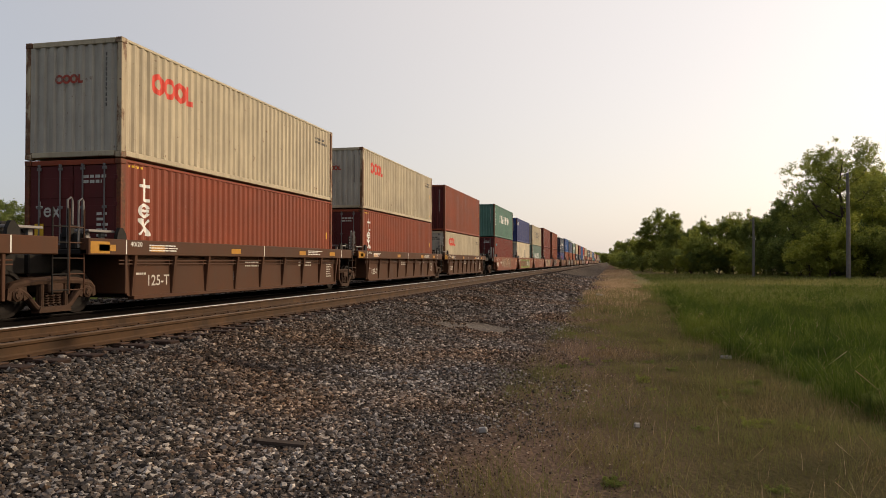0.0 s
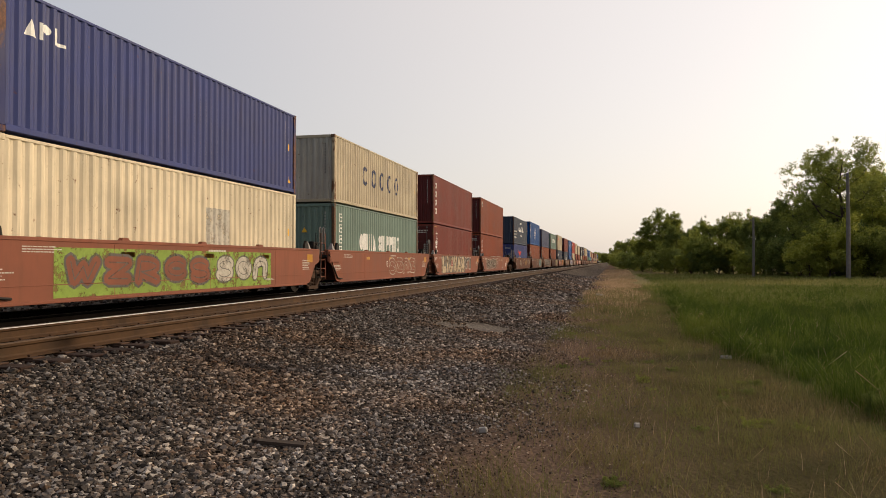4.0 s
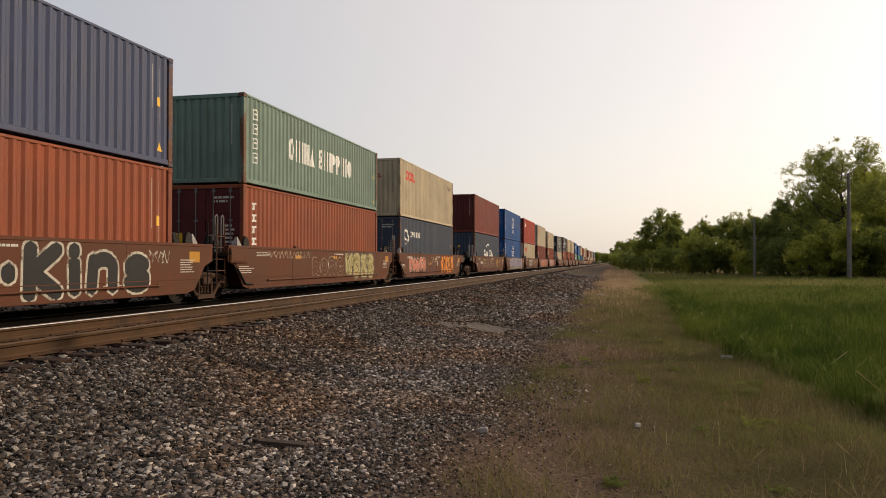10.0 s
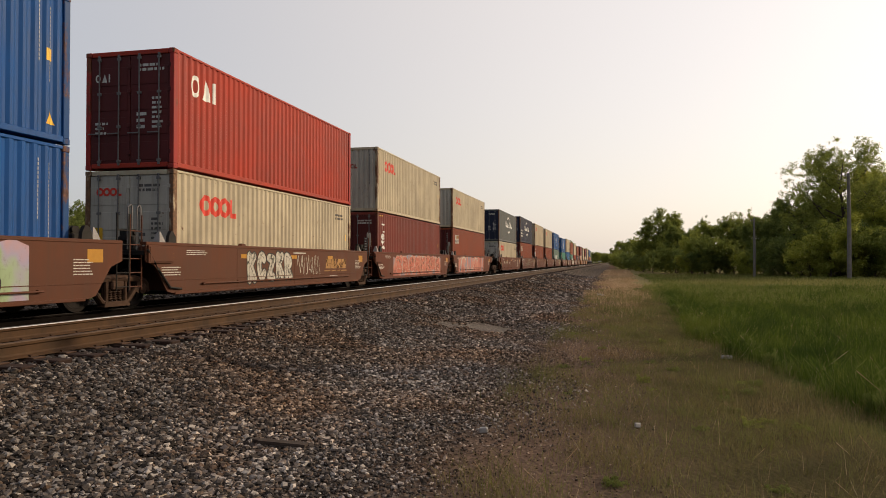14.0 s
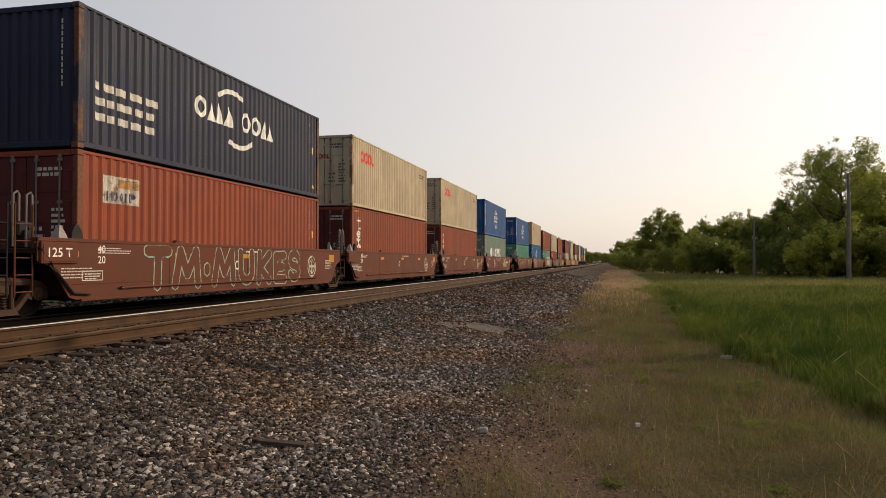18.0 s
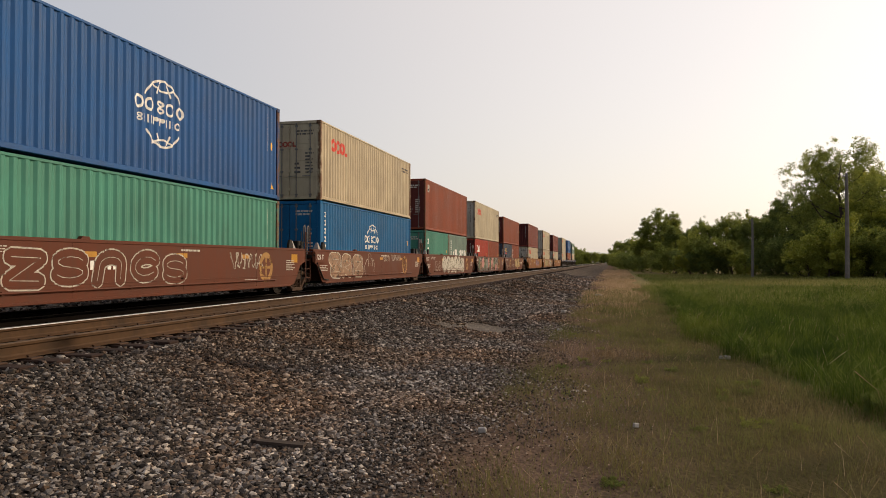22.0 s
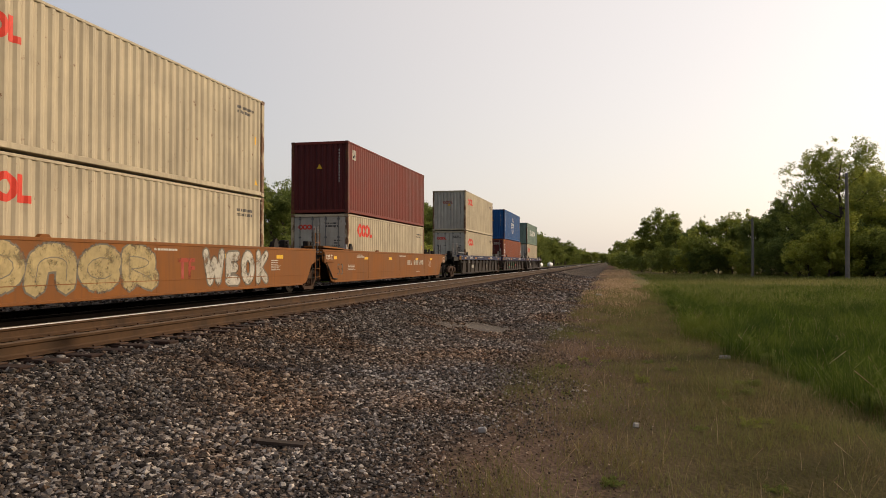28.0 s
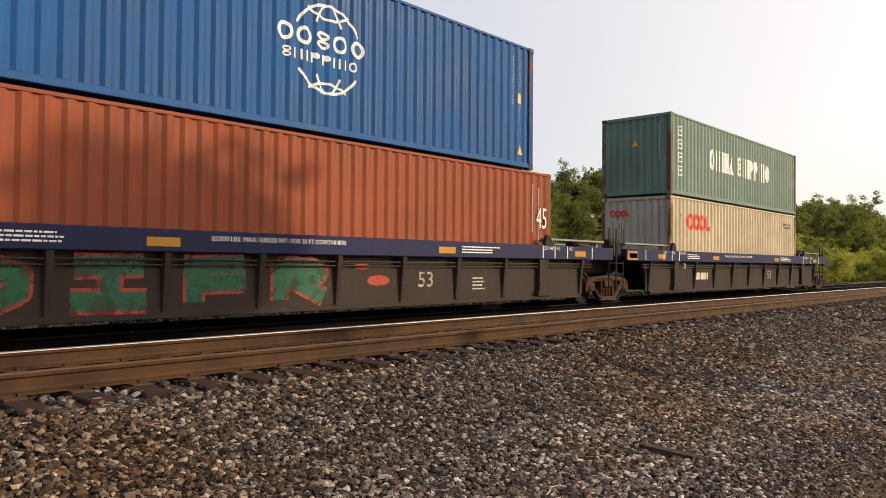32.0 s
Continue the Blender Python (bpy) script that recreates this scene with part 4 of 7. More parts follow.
# ---- loose stone ----
def rock_shapes(rng, n):
    """A few angular stones with nine corners."""
    cor = np.array([(0, 0, 1), (0.9, 0, 0.35), (0.28, 0.86, 0.3), (-0.73, 0.53, 0.4), (-0.73, -0.53, 0.3), (0.28, -0.86, 0.4), (0.6, 0.5, -0.7), (-0.6, 0.3, -0.75), (0.1, -0.6, -0.75)])
    tri = np.array([(0, 1, 2), (0, 2, 3), (0, 3, 4), (0, 4, 5), (0, 5, 1), (1, 6, 2), (2, 6, 7), (2, 7, 3), (3, 7, 4), (4, 7, 8), (4, 8, 5), (5, 8, 1), (1, 8, 6), (6, 8, 7)])
    shapes = [np.clip(cor * rng.uniform(0.65, 1.35, (9, 1)), -0.85, 0.85) * rng.uniform(0.65, 1.15, (1, 3)) for _ in range(n)]
    return shapes, tri


def raw_mesh(name, verts, tris, mat):
    me = bpy.data.meshes.new(name)
    me.vertices.add(len(verts))
    me.vertices.foreach_set("co", np.asarray(verts, np.float32).ravel())
    k = tris.shape[1]
    me.loops.add(len(tris) * k)
    me.loops.foreach_set("vertex_index", np.asarray(tris, np.int32).ravel())
    me.polygons.add(len(tris))
    me.polygons.foreach_set("loop_start", np.arange(0, len(tris) * k, k, dtype=np.int32))
    me.update(calc_edges=True)
    me.shade_flat()
    me.materials.append(mat)
    return me


GZ_X = np.arange(-20.0, 60.0, 0.05)
GZ_Z = np.array([ground_z(x, 0) for x in GZ_X])


def gz(x):
    return np.interp(x, GZ_X, GZ_Z)


def stone_field(seed, count, x0, x1, y0, y1, size, sink=0.3, fade=0.0):
    rng = np.random.default_rng(seed)
    shapes, tri = rock_shapes(rng, 10)
    x = rng.uniform(x0, x1, count)
    y = y0 + (y1 - y0) * rng.random(count)
    keep = ((x - GRIT[0]) / 1.4) ** 2 + ((y - GRIT[1]) / 1.5) ** 2 > rng.uniform(0.25, 1.5, count) + 0.25 * np.sin(x * 5.0 + y * 2.0)
    x, y = x[keep], y[keep]
    count = len(x)
    if fade:
        keep = rng.random(count) < np.clip((x1 - x + 0.35 * np.sin(y * 0.7 + 1) + 0.25 * np.sin(y * 2.3 + x * 3)) / fade, 0.0, 1.0) ** 1.3
        x, y = x[keep], y[keep]
    n = len(x)
    s = size * np.clip(rng.lognormal(0.0, 0.36, n), 0.4, 2.0) * np.clip(0.45 + (-0.9 - x) / 3.2, 0.5, 1.0)
    a, b, c = rng.uniform(0, 6.283, (3, n))
    ca, sa, cb, sb, cc, sc = np.cos(a), np.sin(a), np.cos(b), np.sin(b), np.cos(c), np.sin(c)
    R = np.stack([np.stack([ca * cb, ca * sb * sc - sa * cc, ca * sb * cc + sa * sc], -1), np.stack([sa * cb, sa * sb * sc + ca * cc, sa * sb * cc - ca * sc], -1),
                  np.stack([-sb, cb * sc, cb * cc], -1)], 1)
    base = np.array(shapes)[rng.integers(0, 10, n)]
    v = np.einsum("nij,nkj->nki", R, base) * s[:, None, None]
    v[:, :, 2] *= 0.74
    v += np.stack([x, y, gz(x) + s * (0.5 - sink) + 0.012], -1)[:, None, :]
    f = tri[None] + (np.arange(n) * 9)[:, None, None]
    return v.reshape(-1, 3), f.reshape(-1, 3)


def stone_material(name, k):
    m, nt, b = node_mat(name, 0.95)
    b.inputs["Specular IOR Level"].default_value = 0.08
    geo = nt.nodes.new("ShaderNodeNewGeometry")
    c = ramp(nt, geo.outputs["Random Per Island"], [(0.0, (0.030, 0.027, 0.025)), (0.25, (0.066, 0.060, 0.056)), (0.5, (0.125, 0.113, 0.105)), (0.62, (0.155, 0.112, 0.084)), (0.8, (0.25, 0.235, 0.228)), (0.93, (0.40, 0.38, 0.36)), (1.0, (0.66, 0.62, 0.57))]).outputs[0]
    # rusty brake dust in broad drifts
    big = noise_tex(nt, 0.32, 4, 0.6)
    c = mix(nt, ramp(nt, big.outputs[0], [(0.45, (0, 0, 0)), (0.60, (0.85,) * 3)]).outputs[0], c, mix(nt, 1.0, c, (1.08, 0.85, 0.66), "MULTIPLY"))
    # darker stretch on the shoulder, with an uneven edge
    spot, sq = nt.nodes.new("ShaderNodeVectorMath"), nt.nodes.new("ShaderNodeMapping")
    spot.operation = "DISTANCE"
    sq.inputs["Scale"].default_value = (0.75, 0.16, 0.0)
    tc = nt.nodes.new("ShaderNodeTexCoord")
    nt.links.new(tc.outputs["Object"], sq.inputs[0])
    nt.links.new(sq.outputs[0], spot.inputs[0])
    spot.inputs[1].default_value = (-2.7 * 0.75, 19.5 * 0.16, 0.0)
    wob = noise_tex(nt, 0.9, 4, 0.6)
    far = nt.nodes.new("ShaderNodeMath")
    far.operation = "MULTIPLY_ADD"
    nt.links.new(wob.outputs[0], far.inputs[0])
    far.inputs[1].default_value = 0.9
    nt.links.new(spot.outputs["Value"], far.inputs[2])
    c = mix(nt, ramp(nt, far.outputs[0], [(0.62, (0.65,) * 3), (0.95, (0, 0, 0))]).outputs[0], c, mix(nt, 1.0, c, (0.5, 0.5, 0.53), "MULTIPLY"))
    # stones darken towards the track, with a wobbling edge
    toward_track, sx = nt.nodes.new("ShaderNodeMath"), nt.nodes.new("ShaderNodeSeparateXYZ")
    toward_track.operation = "MULTIPLY_ADD"
    nt.links.new(tc.outputs["Object"], sx.inputs[0])
    nt.links.new(wob.outputs[0], toward_track.inputs[0])
    toward_track.inputs[1].default_value = 1.6
    nt.links.new(sx.outputs[0], toward_track.inputs[2])
    reach = nt.nodes.new("ShaderNodeMapRange")
    for socket, v in (("From Min", -3.6), ("From Max", -1.9), ("To Min", 0.64), ("To Max", 1.0)):
        reach.inputs[socket].default_value = v
    nt.links.new(toward_track.outputs[0], reach.inputs["Value"])
    c = mix(nt, 1.0, c, reach.outputs[0], "MULTIPLY")
    fine = noise_tex(nt, 60, 4, 0.7)
    c = mix(nt, 0.5, c, mix(nt, 1.0, c, fine.outputs[0], "OVERLAY"))
    c = mix(nt, 1.0, c, (k * 1.02, k * 0.945, k * 0.885), "MULTIPLY")
    nt.links.new(c, b.inputs["Base Color"])
    bump(nt, b, fine.outputs[0], 0.3, 0.01)
    return m


# the second stone is oily, with the train's shade in its colour too
M_STONE, M_OILY_SHADED = stone_material("crushed_stone", 0.85), stone_material("oily_shaded_crushed_stone", 0.06)
fields = [stone_field(1, 76000, -5.75, -0.1, 0.9, 8.5, 0.0215, 0.22, fade=2.1), stone_field(2, 70000, -5.75, -0.3, 8.0, 19.0, 0.0245, 0.22, fade=2.1), stone_field(6, 24000, -5.75, -0.5, 18.5, 34.0, 0.038, fade=2.0), stone_field(3, 13000, -5.75, -0.7, 33.0, 80.0, 0.062, fade=1.8),
          stone_field(4, 7000, -10.6, -7.9, 1.0, 34.0, 0.042), stone_field(7, 10000, -7.7, -5.6, 1.0, 34.0, 0.032), stone_field(8, 9000, -12.2, -10.8, 1.0, 40.0, 0.04), stone_field(10, 9000, -2.3, 0.4, 2.0, 16.0, 0.013), stone_field(9, 26000, -5.75, -0.1, -7.0, 0.9, 0.031, fade=2.1), stone_field(5, 3000, -16.0, -12.6, 4.0, 60.0, 0.06)]
for k, (v, f) in enumerate(fields):
    tagged(new("ballast" if k < 4 else "track_ballast", raw_mesh("ballast", v, f, M_OILY_SHADED if k in (4, 6) else M_STONE)), "loose crushed grey and rusty stone beside the rails", "gravel", kind="stuff")


# ---- grass ----
def blades(seed, count, area, height, width, lean=0.35, clump=0.0, shape=None):
    """Single bent blades; each a strip of two quads ending in a tip."""
    rng = np.random.default_rng(seed)
    x0, x1, y0, y1 = area
    x = rng.uniform(x0, x1, count)
    u = rng.random(count)
    y = y0 + (y1 - y0) * u ** 1.35
    if shape is not None:
        keep = shape(x, y, rng)
        x, y = x[keep], y[keep]
    n = len(x)
    far = 1.0 + np.maximum(0, y - 12) / 26.0
    h = height * rng.lognormal(0, 0.3, n) * (1.0 + clump * (np.sin(x * 2.1 + 1.3 * np.sin(y * 1.1)) * np.sin(y * 1.6 + x * 0.7) + 0.6 * np.sin(x * 5.3 + y * 3.7) * np.sin(y * 4.4 - x * 2.0)))
    w = width * far * rng.uniform(0.7, 1.3, n)
    az, tilt = rng.uniform(0, 6.283, n), np.clip(rng.normal(0, lean, n), -0.75, 0.75)
    side = np.stack([np.cos(az), np.sin(az), np.zeros(n)], -1) * w[:, None]
    bend = np.stack([-np.sin(az), np.cos(az), np.zeros(n)], -1) * (tilt * h)[:, None]
    up = np.stack([np.zeros(n), np.zeros(n), h], -1)
    p = np.stack([x, y, gz(x) - 0.03], -1)
    v = np.stack([p - side, p + side, p + up * 0.55 + bend * 0.35 - side * 0.75, p + up * 0.55 + bend * 0.35 + side * 0.75, p + up * 0.98 + bend - side * 0.1, p + up + bend + side * 0.1], 1)
    q = np.array([(0, 1, 3, 2), (2, 3, 5, 4)])[None] + (np.arange(n) * 6)[:, None, None]
    return v.reshape(-1, 3), q.reshape(-1, 4)


def leaf_material(name, stops, through=0.35, patch=None, rough=0.7):
    m, nt, b = node_mat(name, rough)
    geo = nt.nodes.new("ShaderNodeNewGeometry")
    c = ramp(nt, geo.outputs["Random Per Island"], stops).outputs[0]
    if patch:
        scale, col, amount = patch
        pn = noise_tex(nt, scale, 4, 0.6)
        c = mix(nt, ramp(nt, pn.outputs[0], [(0.42, (0, 0, 0)), (0.62, (amount,) * 3)]).outputs[0], c, col)
    nt.links.new(c, b.inputs["Base Color"])
    tr, ms = nt.nodes.new("ShaderNodeBsdfTranslucent"), nt.nodes.new("ShaderNodeMixShader")
    nt.links.new(c, tr.inputs[0])
    ms.inputs[0].default_value = through
    nt.links.new(b.outputs[0], ms.inputs[1])
    nt.links.new(tr.outputs[0], ms.inputs[2])
    nt.links.new(ms.outputs[0], nt.nodes["Material Output"].inputs[0])
    b.inputs["Specular IOR Level"].default_value = 0.06
    return m


def tint_patches(mat, patches):
    """Mixes broad patches of other tones into a grass material: scale, low, high, amount, colour."""
    nt = mat.node_tree
    b = nt.nodes["Principled BSDF"]
    c = b.inputs["Base Color"].links[0].from_socket
    for scale, lo, hi, amount, col in patches:
        n = noise_tex(nt, scale, 4, 0.6)
        c = mix(nt, ramp(nt, n.outputs[0], [(lo, (0, 0, 0)), (hi, (amount,) * 3)]).outputs[0], c, col)
    nt.links.new(c, b.inputs["Base Color"])
    tr = next(n for n in nt.nodes if n.type == "BSDF_TRANSLUCENT")
    nt.links.new(c, tr.inputs[0])
    return mat


M_DRY = tint_patches(leaf_material("dry_grass", [(0.0, (0.093, 0.061, 0.034)), (0.4, (0.195, 0.134, 0.072)), (0.8, (0.265, 0.185, 0.10)), (1.0, (0.50, 0.37, 0.24))], 0.35),
                     [(0.42, 0.33, 0.50, 0.9, (0.168, 0.172, 0.054)), (1.7, 0.52, 0.68, 0.5, (0.22, 0.125, 0.078)), (0.9, 0.50, 0.66, 0.65, (0.062, 0.066, 0.024))])
M_TAN = tint_patches(leaf_material("straw_grass", [(0.0, (0.33, 0.21, 0.125)), (0.6, (0.52, 0.36, 0.22)), (1.0, (0.62, 0.47, 0.31))], 0.3), [(0.3, 0.48, 0.62, 0.55, (0.17, 0.15, 0.055))])
M_GREEN = tint_patches(leaf_material("meadow_grass", [(0.0, (0.030, 0.058, 0.006)), (0.5, (0.078, 0.122, 0.013)), (0.85, (0.14, 0.185, 0.028)), (1.0, (0.25, 0.25, 0.085))], 0.36),
                       [(0.16, 0.45, 0.62, 0.55, (0.15, 0.165, 0.030)), (0.8, 0.44, 0.60, 0.8, (0.028, 0.055, 0.010)), (2.4, 0.55, 0.68, 0.5, (0.19, 0.20, 0.05))])
M_FAR = tint_patches(leaf_material("fading_meadow_grass", [(0.0, (0.115, 0.125, 0.030)), (0.5, (0.20, 0.195, 0.058)), (1.0, (0.31, 0.275, 0.105))], 0.35), [(0.10, 0.44, 0.58, 0.7, (0.10, 0.135, 0.026))])


def rim_x(y):
    """Where the tall grass begins across the line."""
    return np.interp(y, (7.5, 9.0, 11.6, 13.4, 16.0, 18.5, 22.0, 27.0, 48.0, 62.0), (3.3, 2.95, 2.5, 2.15, 1.75, 1.6, 1.85, 2.1, 2.3, 4.0)) + 0.17 * np.sin(y * 1.7 + 1) + 0.11 * np.sin(y * 4.1)


def edge(x, y, rng):
    return (x > rim_x(y) + np.abs(rng.normal(0, 0.3, len(x))) - 0.12) & (x < 1.5 + y * 0.36)


def rim(x, y, rng):
    e = rim_x(y)
    return (x > e - 0.14 + np.abs(rng.normal(0, 0.22, len(x)))) & (x < e + 0.9)


def thinning(x, y, rng):
    return edge(x, y, rng) & (rng.random(len(x)) < np.clip((56 - y + 5 * np.sin(x * 0.6) + 1.1 * np.maximum(0, x - 6)) / 24, 0.05, 1))


def far_edge(x, y, rng):
    return (x > rim_x(y) - 1.0 * rng.random(len(x))) & (x < 3.0 + y * 0.38)


def ragged(x, y, rng):
    e = -0.8 + 0.5 * np.sin(y * 0.31) + 0.35 * np.sin(y * 0.9 + 2) + rng.normal(0, 0.35, len(x))
    return (x > e) & (rng.random(len(x)) < np.clip((y - 21) / 22, 0.02, 1)) & (x < 0.9 + 0.012 * y + 0.4 * np.sin(y * 0.4))


def tufts(x, y, rng):
    f = np.sin(x * 3.1 + 1.7 * np.sin(y * 1.3)) * np.sin(y * 2.3 + 1.1 * np.sin(x * 2.2))
    return (rng.random(len(x)) < np.clip(f * 1.2, 0.03, 1)) & (x < rim_x(y) + 0.2)


def verge(x, y, rng):
    return (rng.random(len(x)) < np.clip((x + 1.7 + 0.45 * np.sin(y * 0.8) + 0.35 * np.sin(y * 2.1 + x * 2)) / 1.9, 0, 1) ** 1.5) & (x < rim_x(y) + 0.3)


for name, words, parts_, mat in (
        ("dry_grass", "short dry reddish-brown grass on the verge", [blades(11, 170000, (-2.0, 3.6, 0.0, 46.0), 0.085, 0.0026, 1.1, shape=verge), blades(12, 90000, (-1.3, 3.4, 3.0, 40.0), 0.14, 0.0022, 1.4, shape=tufts), blades(19, 9000, (-2.0, 6.0, -7.0, 3.5), 0.16, 0.006, 0.9)], M_DRY),
        ("straw_grass", "pale straw-coloured grass beside the gravel", [blades(13, 52000, (-1.6, 4.0, 22.0, 150.0), 0.17, 0.0036, 0.5, shape=ragged), blades(18, 700, (-1.2, 3.0, 5.0, 26.0), 0.18, 0.0013, 0.6), blades(22, 300, (1.4, 7.0, 8.0, 24.0), 0.36, 0.0016, 0.4, shape=edge), blades(23, 420, (1.3, 5.0, 8.0, 26.0), 0.30, 0.0018, 0.7, shape=rim)], M_TAN),
        ("meadow_grass", "tall lush green meadow grass", [blades(15, 190000, (1.3, 13.0, 5.0, 32.0), 0.23, 0.0034, 0.55, clump=0.5, shape=edge), blades(17, 60000, (1.0, 5.2, 5.0, 40.0), 0.26, 0.0032, 0.7, clump=0.5, shape=rim), blades(20, 9000, (2.5, 9.0, -7.0, 4.5), 0.3, 0.008, 0.5), blades(16, 110000, (1.5, 22.0, 26.0, 58.0), 0.21, 0.0044, 0.6, clump=0.4, shape=thinning)], M_GREEN),
        ("distant_meadow_grass", "fading pale green meadow grass before the bushes", [blades(21, 110000, (1.5, 46.0, 30.0, 110.0), 0.22, 0.0060, 0.7, shape=far_edge)], M_FAR)):
    vs, fs, n0 = [], [], 0
    for v, f in parts_:
        vs.append(v)
        fs.append(f + n0)
        n0 += len(v)
    tagged(new(name, raw_mesh(name, np.concatenate(vs), np.concatenate(fs), mat)), words, "grass", kind="stuff")


# ---- trees ----
M_BARK = plain("grey_brown_bark", (0.085, 0.065, 0.05), 0.95, 0.0, 0.4, 5, 0.5)
M_LEAF = [tint_patches(leaf_material("leaves_" + n, st, 0.58), [(0.5, 0.46, 0.62, 0.5, tuple(v * q for v, q in zip(st[1][1], (1.25, 1.12, 0.8))))]) for n, st in (
    ("mid_green", [(0.0, (0.15, 0.18, 0.040)), (0.6, (0.235, 0.265, 0.062)), (1.0, (0.34, 0.36, 0.10))]),
    ("dark_green", [(0.0, (0.11, 0.14, 0.038)), (0.6, (0.17, 0.205, 0.058)), (1.0, (0.25, 0.285, 0.085))]),
    ("light_green", [(0.0, (0.24, 0.27, 0.048)), (0.6, (0.38, 0.40, 0.078)), (1.0, (0.50, 0.49, 0.14))]))]


def tree_meshes(seed, height, spread, leaves, base=0.25, leaf=0.13, sparse=0.0, flat_top=0.0):
    """Trunk with forked limbs, and a crown of leafy clumps at the twigs' ends, each leaf turned outwards."""
    rng = random.Random(seed)
    b = Build()
    lean = (rng.uniform(-0.05, 0.05), rng.uniform(-0.05, 0.05))
    top = height * 0.82
    tr = [(lean[0] * top * k + 0.02 * height * math.sin(k * 7 + seed), lean[1] * top * k, top * k) for k in (0, 0.15, 0.35, 0.6, 0.8, 1.0)]
    r0 = height * 0.019
    b.tube(tr, [r0 * 1.3, r0, r0 * 0.8, r0 * 0.5, r0 * 0.3, r0 * 0.1], 8)
    ends = []
    n = 13 if sparse else 17
    for k in range(n):
        f = base + (0.97 - base) * (k + rng.random()) / n
        a = k * 2.4 + rng.uniform(-0.5, 0.5)
        full = 1.0 - 0.75 * abs(f - 0.5 - 0.25 * flat_top) ** 1.2
        ln = spread * full * rng.uniform(0.6, 1.12) * (1.0 - 0.45 * (1 - flat_top) * max(0, f - 0.6) / 0.4)
        i = min(4, int(np.searchsorted((0, 0.15, 0.35, 0.6, 0.8, 1.0), f)) - 1)
        p0 = Vector(tr[i]).lerp(Vector(tr[i + 1]), (f - (0, 0.15, 0.35, 0.6, 0.8)[i]) / (0.15, 0.2, 0.25, 0.2, 0.2)[i])
        d = Vector((math.cos(a), math.sin(a), rng.uniform(0.3, 1.0)))
        p1 = p0 + d * ln * 0.5 + Vector((rng.uniform(-1, 1), rng.uniform(-1, 1), 0)) * ln * 0.08
        p2 = p0 + d * ln * 0.92 + Vector((0, 0, ln * rng.uniform(0.0, 0.25)))
        b.tube([p0, p1, p2], [r0 * 0.5 * (1.15 - f), r0 * 0.3 * (1.15 - f), r0 * 0.07], 5, False)
        ends += [(p1.lerp(p2, 0.45), 0.9), (p2, 1.0)]
        for j in range(3):
            q = p1.lerp(p2, rng.random()) + Vector((rng.uniform(-1, 1), rng.uniform(-1, 1), rng.uniform(-0.4, 0.9))) * ln * 0.38
            b.tube([p1.lerp(p2, 0.35), q], [r0 * 0.12, r0 * 0.03], 4, False)
            ends.append((q, 0.8))
    trunk = b.mesh("trunk", M_BARK, True)
    nr = np.random.default_rng(seed)
    cent, rad = [], []
    for e, size in ends:
        if nr.random() < sparse * 0.12:
            continue
        for j in range(11 if sparse else 7):
            cent.append(np.array(e) + nr.normal(0, spread * 0.095, 3) * np.array((1, 1, 1.25)))
            rad.append(spread * size * (nr.uniform(0.022, 0.066) if sparse else nr.uniform(0.035, 0.11)))
    cent, rad = np.array(cent), np.array(rad)
    pick = nr.choice(len(cent), leaves, p=rad ** 2 / (rad ** 2).sum())
    out = nr.normal(0, 1, (leaves, 3))
    out /= np.linalg.norm(out, axis=1)[:, None]
    ragged_r = nr.uniform(0.4, 1.0, leaves) + np.abs(nr.normal(0, 0.5, leaves))
    pos = cent[pick] + out * (rad[pick] * ragged_r)[:, None] * np.array((1.05, 1.05, 1.0))
    pos[:, 2] = np.maximum(pos[:, 2], 0.12 * nr.random(leaves) * height * max(base, 0.1))
    nrm = out + nr.normal(0, 0.5, (leaves, 3)) + np.array((0, 0, 0.25))
    nrm /= np.linalg.norm(nrm, axis=1)[:, None]
    u = np.cross(nrm, nr.normal(0, 1, (leaves, 3)))
    u /= np.linalg.norm(u, axis=1)[:, None] + 1e-6
    w = np.cross(nrm, u)
    s = leaf * nr.uniform(0.6, 1.35, leaves)[:, None]
    v = np.stack([pos - u * s, pos + w * s * 0.6, pos + u * s, pos - w * s * 0.6], 1).reshape(-1, 3)
    f = np.arange(leaves * 4).reshape(-1, 4)
    return trunk, (v, f)


TREES = []      # 0 sparse with bare limbs, 1 to 4 full, 5 high crown on a bare trunk, 6 flat-topped crown over bare stems
for k, (h, sp, n, base, sparse, level) in enumerate(((16.0, 6.8, 36000, 0.2, 1.0, 0.3), (12.0, 4.4, 34000, 0.04, 0.0, 0.2), (11.0, 3.6, 28000, 0.05, 0.0, 0.0), (9.5, 3.8, 28000, 0.03, 0.0, 0.4), (12.5, 5.0, 38000, 0.10, 0.0, 0.3),
                                                     (13.0, 2.3, 9000, 0.86, 0.0, 0.0), (12.5, 4.2, 34000, 0.36, 0.0, 1.0))):
    tk, (lv, lf) = tree_meshes(40 + k, h, sp, n, base, 0.085 if sparse else 0.11, sparse, level)
    TREES.append((h, tk, [raw_mesh("crown", lv, lf, m) for m in M_LEAF]))
BUSHES = []
for k in range(3):
    tk, (lv, lf) = tree_meshes(70 + k, 3.2, 2.4, 12000, 0.0, 0.075, 0.0, 0.5)
    BUSHES.append((3.2, tk, [raw_mesh("crown", lv, lf, m) for m in M_LEAF]))


